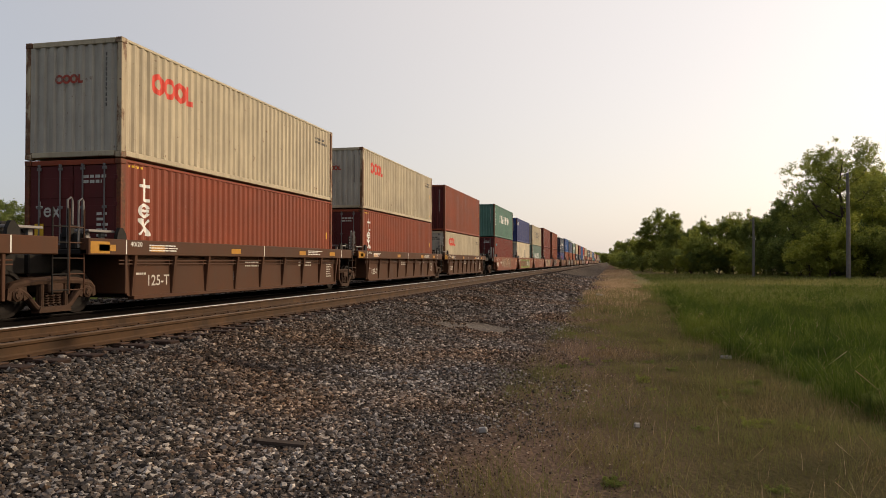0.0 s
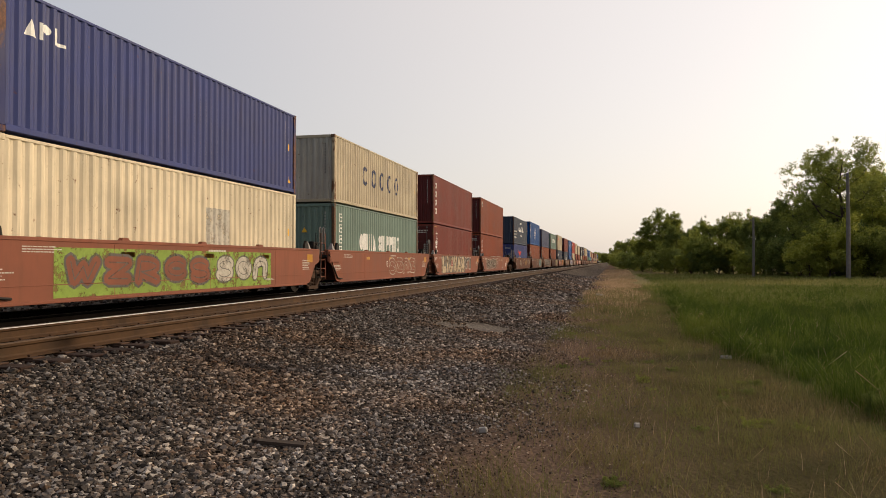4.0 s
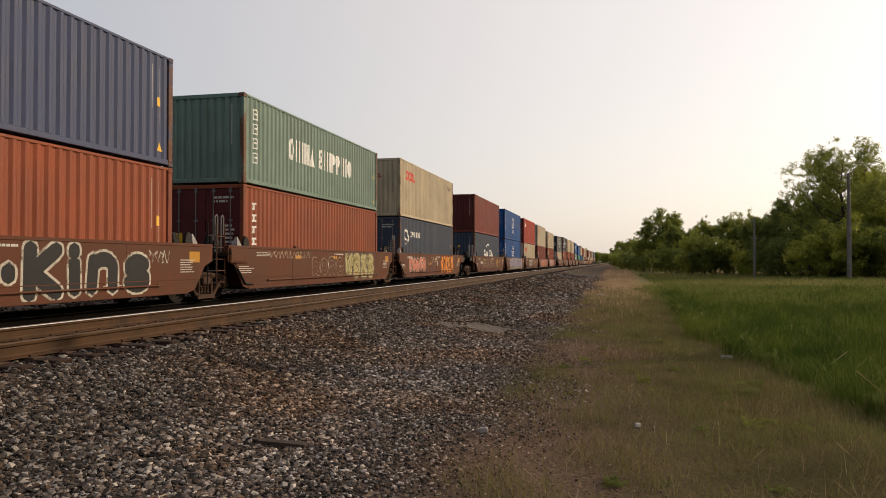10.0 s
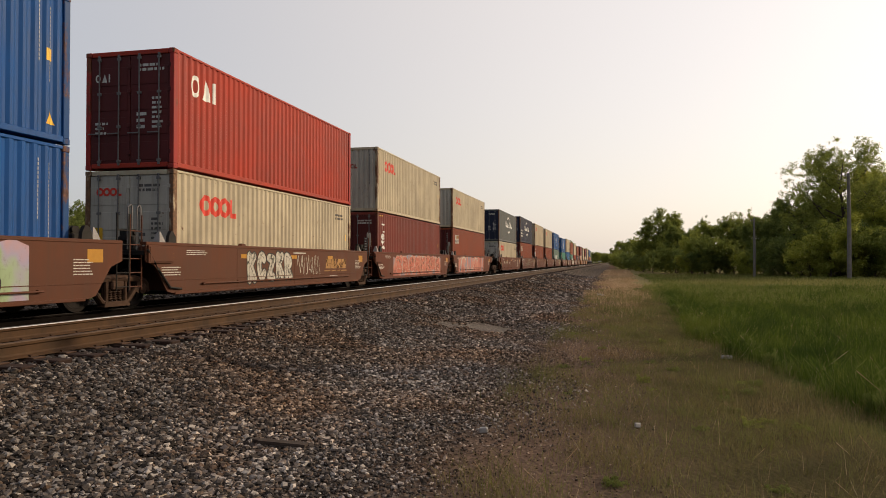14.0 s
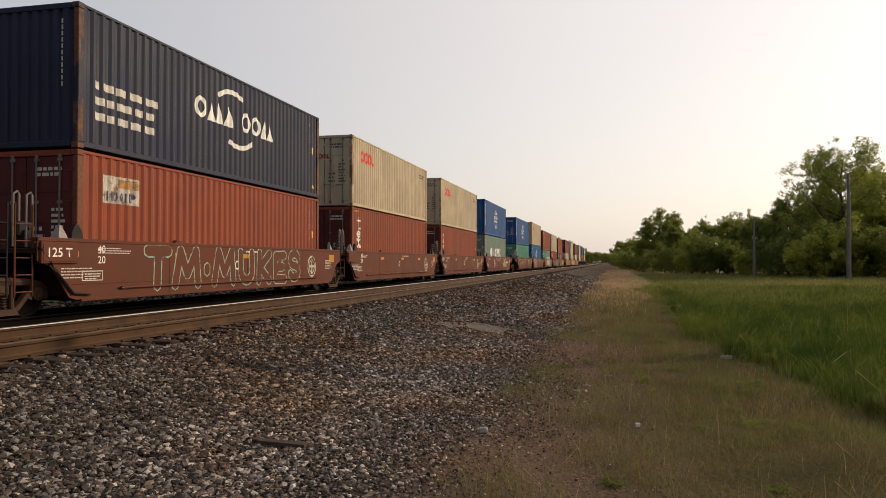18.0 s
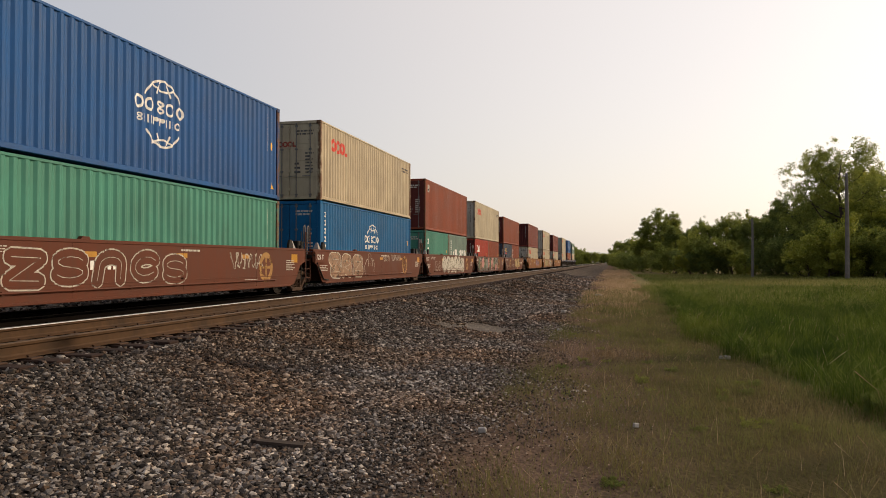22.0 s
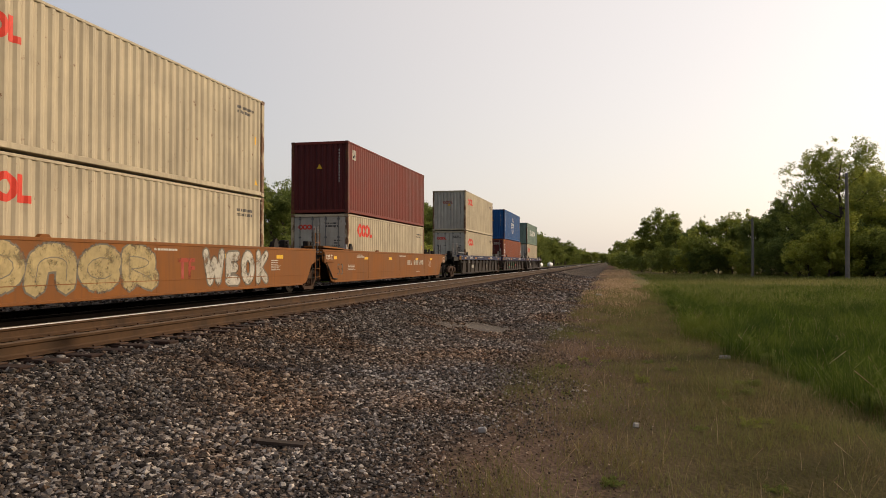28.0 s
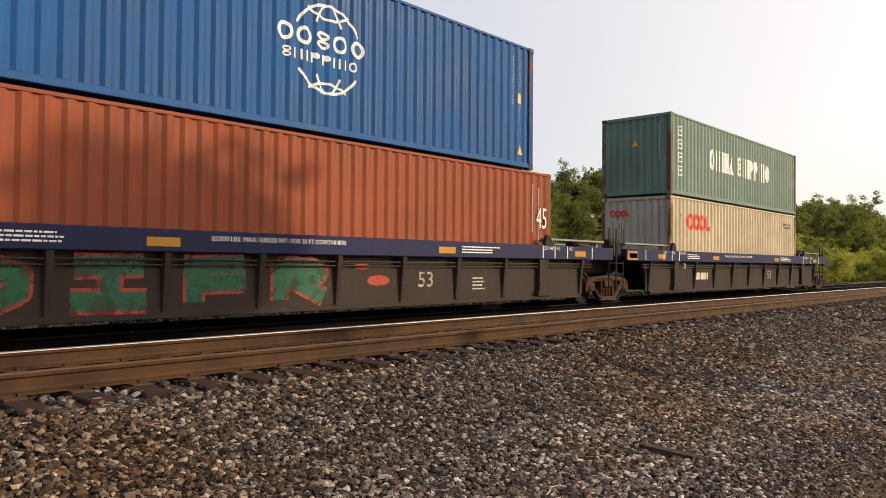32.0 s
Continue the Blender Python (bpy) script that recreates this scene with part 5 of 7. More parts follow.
def plant(kind, name, x, y, height, tone, turn, words, group, wide=1.0):
    h, tk, crowns = kind
    t = tagged(empty(name), words, name, group)
    k = height / h
    t.matrix_world = pose(x, y, ground_z(x, y) - 0.1, 0, 0, turn) @ Matrix.Diagonal((k * wide, k * wide, k, 1))
    put("trunk", tk, t)
    put("crown", crowns[tone], t)
    return t


TONE = ("mid green", "dark green", "light yellowish green")
rng = random.Random(12)
RIGHT = [  # x, y, height, kind, tone, width
    (26.2, 95, 16.4, 0, 0, 1.15), (33.6, 98, 14.6, 0, 2, 1.25), (30.6, 104, 14.5, 0, 0, 1.1), (21.4, 100, 10.2, 2, 1, 1.0), (24.8, 102, 9.6, 1, 1, 0.95), (19.2, 104, 7.9, 3, 1, 0.9), (27.7, 90.5, 9.0, 2, 2, 1.0), (30.0, 92, 6.9, 3, 2, 1.0),
    (18.1, 112, 8.2, 2, 0, 0.85), (16.2, 114, 8.4, 1, 0, 1.0), (13.4, 118, 8.3, 4, 1, 0.75), (10.9, 112, 6.0, 3, 2, 0.9), (17.4, 118, 9.3, 0, 0, 0.5), (10.2, 128, 8.2, 2, 1, 1.0), (8.3, 140, 10.5, 6, 0, 1.15), (10.2, 142, 9.8, 2, 0, 0.9), (5.4, 143, 6.6, 3, 0, 0.9), (12.6, 126, 7.6, 1, 1, 1.0), (8.8, 150, 7.5, 1, 1, 1.1),
    (3.9, 190, 7.6, 1, 0, 1.1), (1.4, 230, 6.6, 3, 0, 0.9), (6.7, 180, 5.9, 2, 0, 1.2), (9.0, 235, 9.5, 1, 1, 1.0), (5.6, 262, 9.5, 4, 1, 1.0), (9.5, 275, 10, 1, 0, 1.1), (3.0, 300, 8.5, 2, 0, 1.0), (1.8, 330, 7.0, 3, 0, 1.0), (13, 180, 8.0, 1, 1, 1.2), (12, 160, 8.0, 4, 1, 1.0),
    # last entry: out-of-view tree, added only to shade the near verge
    (28, 110, 11, 1, 1, 1.1), (34, 112, 12, 2, 1, 1.2), (42, 96, 12, 1, 0, 1.1), (41, 108, 13, 4, 1, 1.2), (49, 102, 13, 1, 1, 1.2), (22.5, 118, 9, 3, 1, 1.2), (10.7, 20.2, 14.2, 5, 2, 1.5), (23.0, 18.8, 10.5, 0, 2, 0.9)]
for x, y, h, k, tone, w in RIGHT:
    plant(TREES[k], "tree", x, y, h, tone, rng.uniform(0, 360), TONE[tone] + " leafy tree at the edge of the meadow", "trees beside the meadow", w)
for x, y, h, k, tone, w in [(20.9, 88, 3.4, 0, 2, 1.1), (22.8, 87, 4.0, 1, 2, 1.15), (25.0, 88, 4.6, 2, 2, 1.1), (27.2, 87, 4.0, 0, 0, 1.2), (29.5, 86, 4.6, 1, 0, 1.2), (23.6, 91, 5.0, 2, 0, 1.2), (26.4, 92, 5.4, 0, 1, 1.2), (21.2, 93, 4.2, 1, 1, 1.3), (31.5, 88, 4.4, 2, 0, 1.3), (18.9, 97, 3.4, 0, 1, 1.2),
                            (17.0, 103, 2.4, 1, 2, 1.3), (16.0, 108, 3.0, 0, 1, 1.4), (14.2, 108, 4.2, 2, 0, 1.2), (12.4, 109, 3.0, 1, 1, 1.3), (11.2, 118, 3.2, 0, 1, 1.3), (9.6, 124, 3.4, 2, 0, 1.2), (8.4, 130, 3.0, 1, 1, 1.3), (6.6, 136, 2.6, 0, 1, 1.3), (5.0, 150, 3.0, 2, 1, 1.4), (4.6, 165, 3.6, 1, 1, 1.5), (3.4, 180, 3.0, 0, 0, 1.4), (2.6, 205, 3.2, 2, 0, 1.5), (1.6, 240, 3.4, 1, 0, 1.6), (33.0, 85, 4.0, 0, 0, 1.3), (36, 88, 4.4, 1, 0, 1.3)]:
    plant(BUSHES[k], "bush", x, y, h, tone, rng.uniform(0, 360), TONE[tone] + " dense bush at the edge of the meadow", "bushes beside the meadow", w)
# belt beyond the far track
y = 52.0
while y < 900:
    far = y > 330
    x = -33 + rng.uniform(-3, 3) - (0 if y > 90 else 2)
    h = rng.uniform(12.0, 14.5) if y > 230 else rng.uniform(10.5, 12.6) if y > 120 else rng.uniform(9.2, 11.4)
    tone = rng.choice((0, 1, 1, 1))
    plant(TREES[rng.choice((1, 2, 3, 4, 4))], "tree", x, y, h, tone, rng.uniform(0, 360), TONE[tone] + " leafy tree in the belt behind the railway", "trees behind the railway", 1.5 if far else 1.1)
    y += rng.uniform(4.0, 6.0) * (1.0 if y < 200 else 1.5 if y < 330 else 3.0)
y = 14.0
while y < 230:
    x = -26.5 + rng.uniform(-1.5, 1.5) - (5 if y < 60 else 0)
    h = rng.uniform(2.2, 3.6)
    tone = rng.choice((0, 1, 1, 2))
    plant(BUSHES[rng.randrange(3)], "bush", x, y, h, tone, rng.uniform(0, 360), TONE[tone] + " bush in front of the tree belt", "bushes behind the railway", 1.4)
    y += rng.uniform(3.5, 6.5) * (1 if y < 130 else 1.7)
for x, y, h in ((-33, 30, 5.2), (-34, 34, 5.0), (-33, 38, 5.2), (-34, 42.5, 5.5), (-33.5, 47, 7.4), (-35, 26, 5.4), (-34, 21, 5.2), (-35, 14, 5.4), (-36, 50, 8.6), (-38, 44, 6.4), (-38, 36, 6), (-38, 30, 5.8), (-38, 24, 5.4), (-36, 4, 5), (-36, -8, 6), (-31.5, 44.5, 5.5), (-31.5, 35, 4.8)):
    plant(TREES[rng.choice((1, 2, 3, 4))], "tree", x, y, h, 1, rng.uniform(0, 360), "dark green young tree behind the railway", "trees behind the railway", 1.15)


# far woods where the line vanishes
for x, y, h in ((-46, 620, 11), (-30, 760, 10), (-24, 900, 12), (-12, 980, 11), (0, 1020, 12), (12, 960, 12), (24, 900, 13), (-40, 840, 12), (-52, 720, 12), (36, 820, 13), (10, 700, 11), (18, 600, 11), (-2, 1080, 13), (-20, 1060, 12), (-16, 560, 9), (-4, 640, 9), (4, 520, 8), (-10, 720, 10), (8, 800, 11), (-26, 650, 10), (2, 880, 11), (16, 720, 11)):
    plant(TREES[rng.choice((1, 3, 4))], "tree", x, y, h, 0, rng.uniform(0, 360), "hazy green tree far down the line", "trees down the line", 2.0)
# leafy weeds along the meadow's rim
for k in range(10):
    y = 9.0 + 24.0 * (k / 10) ** 1.2 + rng.uniform(-0.3, 0.3)
    x = float(rim_x(y)) + rng.uniform(0.1, 0.9)
    plant(BUSHES[k % 3], "weed", x, y, rng.uniform(0.22, 0.36), 1, rng.uniform(0, 360), "dark green leafy weed in the tall grass", "weeds in the meadow", 0.7)


for k in range(36):
    x, y = rng.uniform(-0.9, 2.1), 4.6 + 13.0 * rng.random() ** 1.3
    plant(BUSHES[k % 3], "weed", x, y, rng.uniform(0.07, 0.13), rng.choice((0, 1)), rng.uniform(0, 360), "small green weed in the short dry grass", "weeds on the verge", 1.2)


# ---- small things on the shoulder, the poles and the tanks ----
def pole(x, y, h, words, arm):
    t = tagged(empty("utility_pole", pose(x, y, ground_z(x, y))), words, "pole", "poles beside the meadow")
    put("shaft", Build().tube([(0, 0, -0.3), (0.03, 0, h * 0.5), (0, 0, h)], [0.24, 0.2, 0.15] if h > 10 else [0.16, 0.14, 0.11], 10).mesh("shaft", M_POLE, True), t)
    if arm:
        put("bracket", Build().box(-0.35, 0.1, -0.05, 0.05, h - 0.35, h - 0.25, 0.01).mesh("bracket", M_POLE), t)
        put("insulator", Build().lathe([(h - 0.25, 0.04), (h - 0.18, 0.05), (h - 0.1, 0.02)], 8, "z", (-0.3, 0, 0)).mesh("insulator", M_STEEL), t)


M_POLE = plain("weathered_pole_timber", (0.17, 0.15, 0.135), 0.9, 0.0, 0.3, 3, 0.4)
pole(23.3, 82.5, 10.8, "weathered grey timber utility pole by the bushes", True)
pole(15.75, 91.0, 6.9, "thin dark timber pole in front of the trees", True)
pole(24.6, 131.0, 8.2, "thin dark timber pole in front of the trees", False)


def tank(x, y):
    t = tagged(empty("storage_tank", pose(x, y, ground_z(x, y), 0, 0, 78)), "white horizontal gas tank on two feet beside the tracks", "gas tank", "white tanks behind the railway")
    put("shell", Build().lathe([(-1.45, 0.05), (-1.4, 0.25), (-1.2, 0.46), (-0.95, 0.54), (0.95, 0.54), (1.2, 0.46), (1.4, 0.25), (1.45, 0.05)], 20, "x", (0, 0, 0.85)).mesh("shell", M_TANK, True), t)
    for xx in (-0.8, 0.8):
        put("foot", Build().box(xx - 0.1, xx + 0.1, -0.35, 0.35, 0.0, 0.42, 0.02).mesh("foot", M_STEEL), t)
    put("valve_dome", Build().lathe([(1.36, 0.18), (1.5, 0.18), (1.54, 0.12)], 12, "z").mesh("valve_dome", M_TANK, True), t)


M_TANK = plain("white_tank_paint", (0.74, 0.74, 0.72), 0.4, 0.0, 0.08, 4, 0.02)
for x, y in ((-17.0, 148.0), (-17.0, 178.0), (-17.0, 208.0)):
    tank(x, y)
M_BOARD = plain("old_dark_board", (0.05, 0.036, 0.028), 0.9, 0.0, 0.4, 6, 0.4)
for x, y, ln, turn, words in ((-2.76, 5.86, 0.42, 4, "short splintered dark board lying on the gravel"), (-0.75, 39.0, 1.6, -8, "dark length of timber lying beside the gravel")):
    t = tagged(empty("timber_board", pose(x, y, ground_z(x, y) + 0.05, 2, 3, turn)), words, "timber")
    put("board", Build().slab([(-0.045, -0.012), (0.05, -0.014), (0.055, 0.01), (-0.04, 0.014)], -ln / 2, ln / 2).box(-ln / 2 - 0.06, -ln / 2 + 0.01, -0.02, 0.03, -0.015, 0.015, 0.004).mesh("board", M_BOARD), t)
M_PALE = plain("pale_litter", (0.34, 0.32, 0.30), 0.6, 0.0, 0.2, 12)
rr = random.Random(3)
for x, y, s, words, name, cat in ((-1.2, 6.95, 0.05, "pale block of broken concrete on the gravel", "concrete_piece", "rubble"), (1.86, 13.3, 0.085, "crumpled white plastic litter at the edge of the tall grass", "litter", "litter"),
                                  (-1.52, 24.0, 0.1, "white scrap of litter on the gravel", "litter", "litter"), (-0.6, 36.0, 0.16, "white scrap of litter on the gravel", "litter", "litter"),
                                  (-1.2, 17.5, 0.09, "pale stone lying on the gravel", "stone", "stone"), (0.22, 7.5, 0.035, "crumpled pale plastic scrap in the dry grass", "litter", "litter")):
    b = Build()
    for q in range(2):
        ox, oy = rr.uniform(-0.5, 0.5) * s, rr.uniform(-0.4, 0.4) * s
        b.box(ox - s * 0.8, ox + s * 0.7, oy - s * 0.4, oy + s * 0.4, -0.03, s * (0.45 - 0.12 * q), s * 0.16)
    ob = put(name, b.mesh(name, M_PALE), None, pose(x, y, ground_z(x, y) + 0.04, rr.uniform(-8, 8), rr.uniform(-8, 8), rr.uniform(0, 90)))
    tagged(ob, words, cat)

M_TWIG = plain("bleached_twig", (0.34, 0.28, 0.20), 0.9, 0.0, 0.3, 9, 0.2)
for x, y, ln, turn in ((-4.33, 5.85, 0.16, 60), (-4.4, 4.95, 0.2, 95), (-2.9, 4.3, 0.14, 20), (-3.6, 8.0, 0.3, 75), (-1.6, 9.2, 0.25, 40)):
    ob = put("twig", Build().tube([(0, -ln, 0.0), (0.01, -ln * 0.3, 0.012), (-0.008, ln * 0.4, 0.01), (0.02, ln, 0.0)], [0.004, 0.006, 0.005, 0.003], 6).mesh("twig", M_TWIG, True), None, pose(x, y, ground_z(x, y) + 0.035, 0, 0, turn))
    tagged(ob, "thin bleached twig lying on the gravel", "twig", "twigs on the gravel")

# ---- painted marks: logos, lettering bars, stickers and graffiti, a few millimetres proud of the steel ----
def spray(name, c, var=0.2):
    m = plain(name + "_spray_paint", c, 0.55, 0.0, var, 7, 0.05)
    # thin, flaking coats let the steel show through
    nt = m.node_tree
    n, gone, ms = noise_tex(nt, 3.2, 8, 0.72), nt.nodes.new("ShaderNodeBsdfTransparent"), nt.nodes.new("ShaderNodeMixShader")
    nt.links.new(ramp(nt, n.outputs[0], [(0.36, (0.85,) * 3), (0.50, (0.12,) * 3)]).outputs[0], ms.inputs[0])
    nt.links.new(nt.nodes["Principled BSDF"].outputs[0], ms.inputs[1])
    nt.links.new(gone.outputs[0], ms.inputs[2])
    nt.links.new(ms.outputs[0], nt.nodes["Material Output"].inputs[0])
    return m


INK = {"white": M_WHITE, "grey": M_GREYW, "red": M_RED, "yellow": M_YELLOW, "orange": M_REFLECT, "black": M_BLACK, "navy": M_DARKLET,
       "tan": spray("tan", (0.36, 0.19, 0.06)), "beige": spray("beige", (0.38, 0.32, 0.23), 0.35), "pale": spray("pale", (0.50, 0.46, 0.39), 0.35), "teal": spray("teal", (0.12, 0.24, 0.25)),
       "lime": spray("lime", (0.22, 0.32, 0.05)), "purple": spray("purple", (0.20, 0.16, 0.26)), "pink": spray("pink", (0.50, 0.22, 0.20)), "coral": spray("coral", (0.48, 0.14, 0.09)),
       "green": spray("green", (0.022, 0.11, 0.058)), "flame": spray("flame", (0.65, 0.26, 0.03)), "sky": spray("sky", (0.10, 0.20, 0.30)), "grass": spray("grass", (0.12, 0.25, 0.09)),
       "cream": spray("cream", (0.40, 0.31, 0.15), 0.35), "mint": spray("mint", (0.30, 0.40, 0.33)), "smoke": spray("smoke", (0.10, 0.09, 0.085)), "dullred": spray("dull_red", (0.35, 0.05, 0.03)), "aqua": spray("aqua", (0.05, 0.35, 0.42)), "faded": spray("faded", (0.27, 0.16, 0.10), 0.35), "ochre": spray("ochre", (0.42, 0.36, 0.16), 0.3), "ash": spray("ash", (0.15, 0.13, 0.105)), "buff": spray("buff", (0.47, 0.37, 0.25)), "moss": spray("moss", (0.085, 0.125, 0.065)), "dove": spray("dove", (0.20, 0.21, 0.185)), "lilac": spray("lilac", (0.30, 0.26, 0.36))}


SMALL_PRINT = ("stencil", "car_lettering", "chord_stencil", "side_stencil", "slogan", "company_name", "glyph_gap", "plate_print", "warning_striping")


def weld(me):
    """Joins strokes that touch."""
    bm = bmesh.new()
    bm.from_mesh(me)
    bmesh.ops.remove_doubles(bm, verts=bm.verts, dist=3e-4)
    bmesh.ops.recalc_face_normals(bm, faces=bm.faces)
    bm.to_mesh(me)
    bm.free()


def strip(poly, a, b):
    """The part of a flat shape with a <= y <= b."""
    for bound, sign in ((a, 1), (b, -1)):
        out = []
        for (y0, z0), (y1, z1) in zip(poly, poly[1:] + poly[:1]):
            in0, in1 = (y0 - bound) * sign >= -1e-9, (y1 - bound) * sign >= -1e-9
            if in0:
                out.append((y0, z0))
            if in0 != in1:
                k = (bound - y0) / (y1 - y0)
                out.append((bound, z0 + (z1 - z0) * k))
        poly = out
        if len(poly) < 3:
            return []
    return poly


class Ink:
    """Flat shapes in (along, up), laid on a surface by a mapping."""

    def __init__(self, surf):
        self.b, self.surf, self.n = Build(), surf, 0
        self.folded = abs(surf(0.19, 1.0)[0] - surf(0.19 + 0.5 * PITCH, 1.0)[0]) > 0.01 and surf(0.19, 1.0)[1] != surf(0.3, 1.0)[1]
        self.on_end = surf(0.0, 1.0)[0] != surf(1.0, 1.0)[0] and surf(0.0, 1.0)[1] == surf(1.0, 1.0)[1]

    def quad(self, p):
        if self.folded:
            # follow the sheet's folds
            lo, hi = min(y for y, z in p), max(y for y, z in p)
            k = math.floor((lo - 0.17) / PITCH)
            cuts = [c for q in range(k, math.ceil((hi - 0.17) / PITCH) + 1) for c in (0.17 + (q + u) * PITCH for u in (0.0, 0.26, 0.5, 0.76)) if lo < c < hi]
            for a, b in zip([lo] + cuts, cuts + [hi]):
                piece = strip(p, a, b)
                if len(piece) > 2:
                    self.lay(piece)
            return self
        return self.lay(p)

    def lay(self, p):
        # every stroke lies a hair above the one before
        self.n = (self.n + 1) % 60
        e = self.n * 2e-5
        lift = (0.0, -e) if self.on_end else (e, 0.0)
        self.b.add([(a + lift[0], b + lift[1], c) for a, b, c in (self.surf(y, z) for y, z in p)], [tuple(range(len(p)))])
        return self

    def bar(self, y0, y1, z0, z1, slant=0.0):
        return self.quad([(y0, z0), (y1, z0), (y1 + slant, z1), (y0 + slant, z1)])

    def line(self, pts, w):
        for (a, b), (c, d) in zip(pts, pts[1:]):
            ln = math.hypot(c - a, d - b) or 1e-6
            ny, nz = -(d - b) / ln * w / 2, (c - a) / ln * w / 2
            self.quad([(a - ny, b - nz), (c - ny, d - nz), (c + ny, d + nz), (a + ny, b + nz)])
        return self

    def ring(self, cy, cz, ry, rz, w, a0=0, a1=360, n=24):
        pts = [(radians(a0 + (a1 - a0) * k / n)) for k in range(n + 1)]
        for a, b in zip(pts, pts[1:]):
            self.quad([(cy + math.cos(a) * ry, cz + math.sin(a) * rz), (cy + math.cos(b) * ry, cz + math.sin(b) * rz),
                       (cy + math.cos(b) * (ry - w), cz + math.sin(b) * (rz - w)), (cy + math.cos(a) * (ry - w), cz + math.sin(a) * (rz - w))])
        return self

    def disc(self, cy, cz, ry, rz, n=20):
        for k in range(n // 2):
            z0, z1 = -1 + 4 * k / n, -1 + 4 * (k + 1) / n
            a, b = math.sqrt(max(0, 1 - z0 * z0)), math.sqrt(max(0, 1 - z1 * z1))
            self.quad([(cy - a * ry, cz + z0 * rz), (cy + a * ry, cz + z0 * rz), (cy + b * ry, cz + z1 * rz), (cy - b * ry, cz + z1 * rz)])
        return self

    def rows(self, y0, y1, z0, z1, n, seed=1, fill=0.55):
        """Lines of small print as broken bars."""
        r = random.Random(seed)
        h = (z1 - z0) / n
        for k in range(n):
            y = y0
            end = y1 - (y1 - y0) * r.uniform(0, 0.35)
            while y < end:
                w = min(r.uniform(0.08, 0.3) * max(0.4, h * 6), end - y)
                self.quad([(y, z0 + k * h), (y + w, z0 + k * h), (y + w, z0 + (k + fill) * h), (y, z0 + (k + fill) * h)])
                y += w + 0.3 * h
        return self

    def column(self, y0, w, z0, z1, n, seed=1):
        """Figures one under another, as small bars."""
        h = (z1 - z0) / n
        for k in range(n):
            self.quad([(y0, z0 + (k + 0.15) * h), (y0 + w, z0 + (k + 0.15) * h), (y0 + w, z0 + (k + 0.85) * h), (y0, z0 + (k + 0.85) * h)])
        return self

    def done(self, name, ink, parent, label=""):
        me = self.b.mesh(name, INK[ink])
        weld(me)
        ob = put(name, me, parent, None, None, label)
        if name in SMALL_PRINT:
            ob["kind"] = "stuff"
        return ob


def side_of(length, h, d=0.0035):
    def surf(y, z):
        inside = 0.17 < y < length - 0.17
        return (W2 - 0.008 - (corr(y + 1e-6, 0.17) if inside else -0.006) + d, y, z)
    return surf


def end_of(d=0.006):
    return lambda x, z: (x, 0.016 - d, z)


def flat(x):
    return lambda y, z: (x, y, z)


def globe(ink, cy, cz, r):
    ink.ring(cy, cz, r * 0.98, r, 0.05, 27, 153, 20).ring(cy, cz, r * 0.98, r, 0.05, 214, 326, 18)
    ink.ring(cy, cz, r * 0.45, r, 0.045, 34, 146, 14).ring(cy, cz, r * 0.45, r, 0.045, 218, 322, 14)
    ink.ring(cy, cz + r * 1.25, r * 0.8, r * 0.62, 0.045, 222, 318, 12).ring(cy, cz - r * 1.35, r * 0.8, r * 0.62, 0.045, 48, 132, 12)
    shapes(ink, "coeco", cy - r * 1.36, cz - r * 0.02, r * 0.40, r * 0.11, 1.12)
    shapes(ink, "ehippihc", cy - r * 1.2, cz - r * 0.36, r * 0.23, r * 0.09, 1.05)


def shapes(ink, codes, y, z, h, gap, wide=0.8):
    """A row of plain shapes in place of a company's name: rings, bars, triangles and discs."""
    t = h * 0.2
    for ch in codes:
        w = h * wide * {"i": 0.24, "m": 1.25, " ": 0.45, "e": 0.8}.get(ch, 0.9)
        if ch in "co":
            ink.ring(y + w / 2, z + h / 2, w / 2, h / 2, t, 0, 360, 18)
        elif ch == "e":
            ink.ring(y + w / 2, z + h * 0.74, w / 2, h * 0.26, t * 0.85, 0, 360, 12).ring(y + w / 2, z + h * 0.26, w / 2, h * 0.26, t * 0.85, 0, 360, 12)
        elif ch == "h":
            ink.bar(y, y + t, z, z + h).bar(y + w - t, y + w, z, z + h)
        elif ch == "i":
            ink.bar(y, y + w, z, z + h)
        elif ch == "a":
            ink.quad([(y, z), (y + w, z), (y + w * 0.5, z + h)])
        elif ch == "m":
            ink.quad([(y, z), (y + w * 0.5, z), (y + w * 0.25, z + h)]).quad([(y + w * 0.5, z), (y + w, z), (y + w * 0.75, z + h)])
        elif ch == "p":
            ink.bar(y, y + t, z, z + h).disc(y + w * 0.55, z + h * 0.7, w * 0.45, h * 0.3, 14)
        elif ch == "l":
            ink.bar(y, y + t * 1.2, z, z + h).bar(y + t * 1.2, y + w, z, z + t)
        elif ch == "s":
            ink.quad([(y, z), (y + w, z), (y + w + h * 0.22, z + h), (y + h * 0.22, z + h)])
        y += w + gap


def rings_logo(ink, y, z, s):
    """Three red rings and a corner."""
    for k in range(3):
        ink.ring(y + s * (0.5 + k * 0.93), z + s * 0.5, s * 0.52, s * 0.52, s * 0.27, 0, 360, 18)
    ink.bar(y + s * 2.85, y + s * 3.14, z, z + s * 0.98).bar(y + s * 2.85, y + s * 3.5, z, z + s * 0.27)


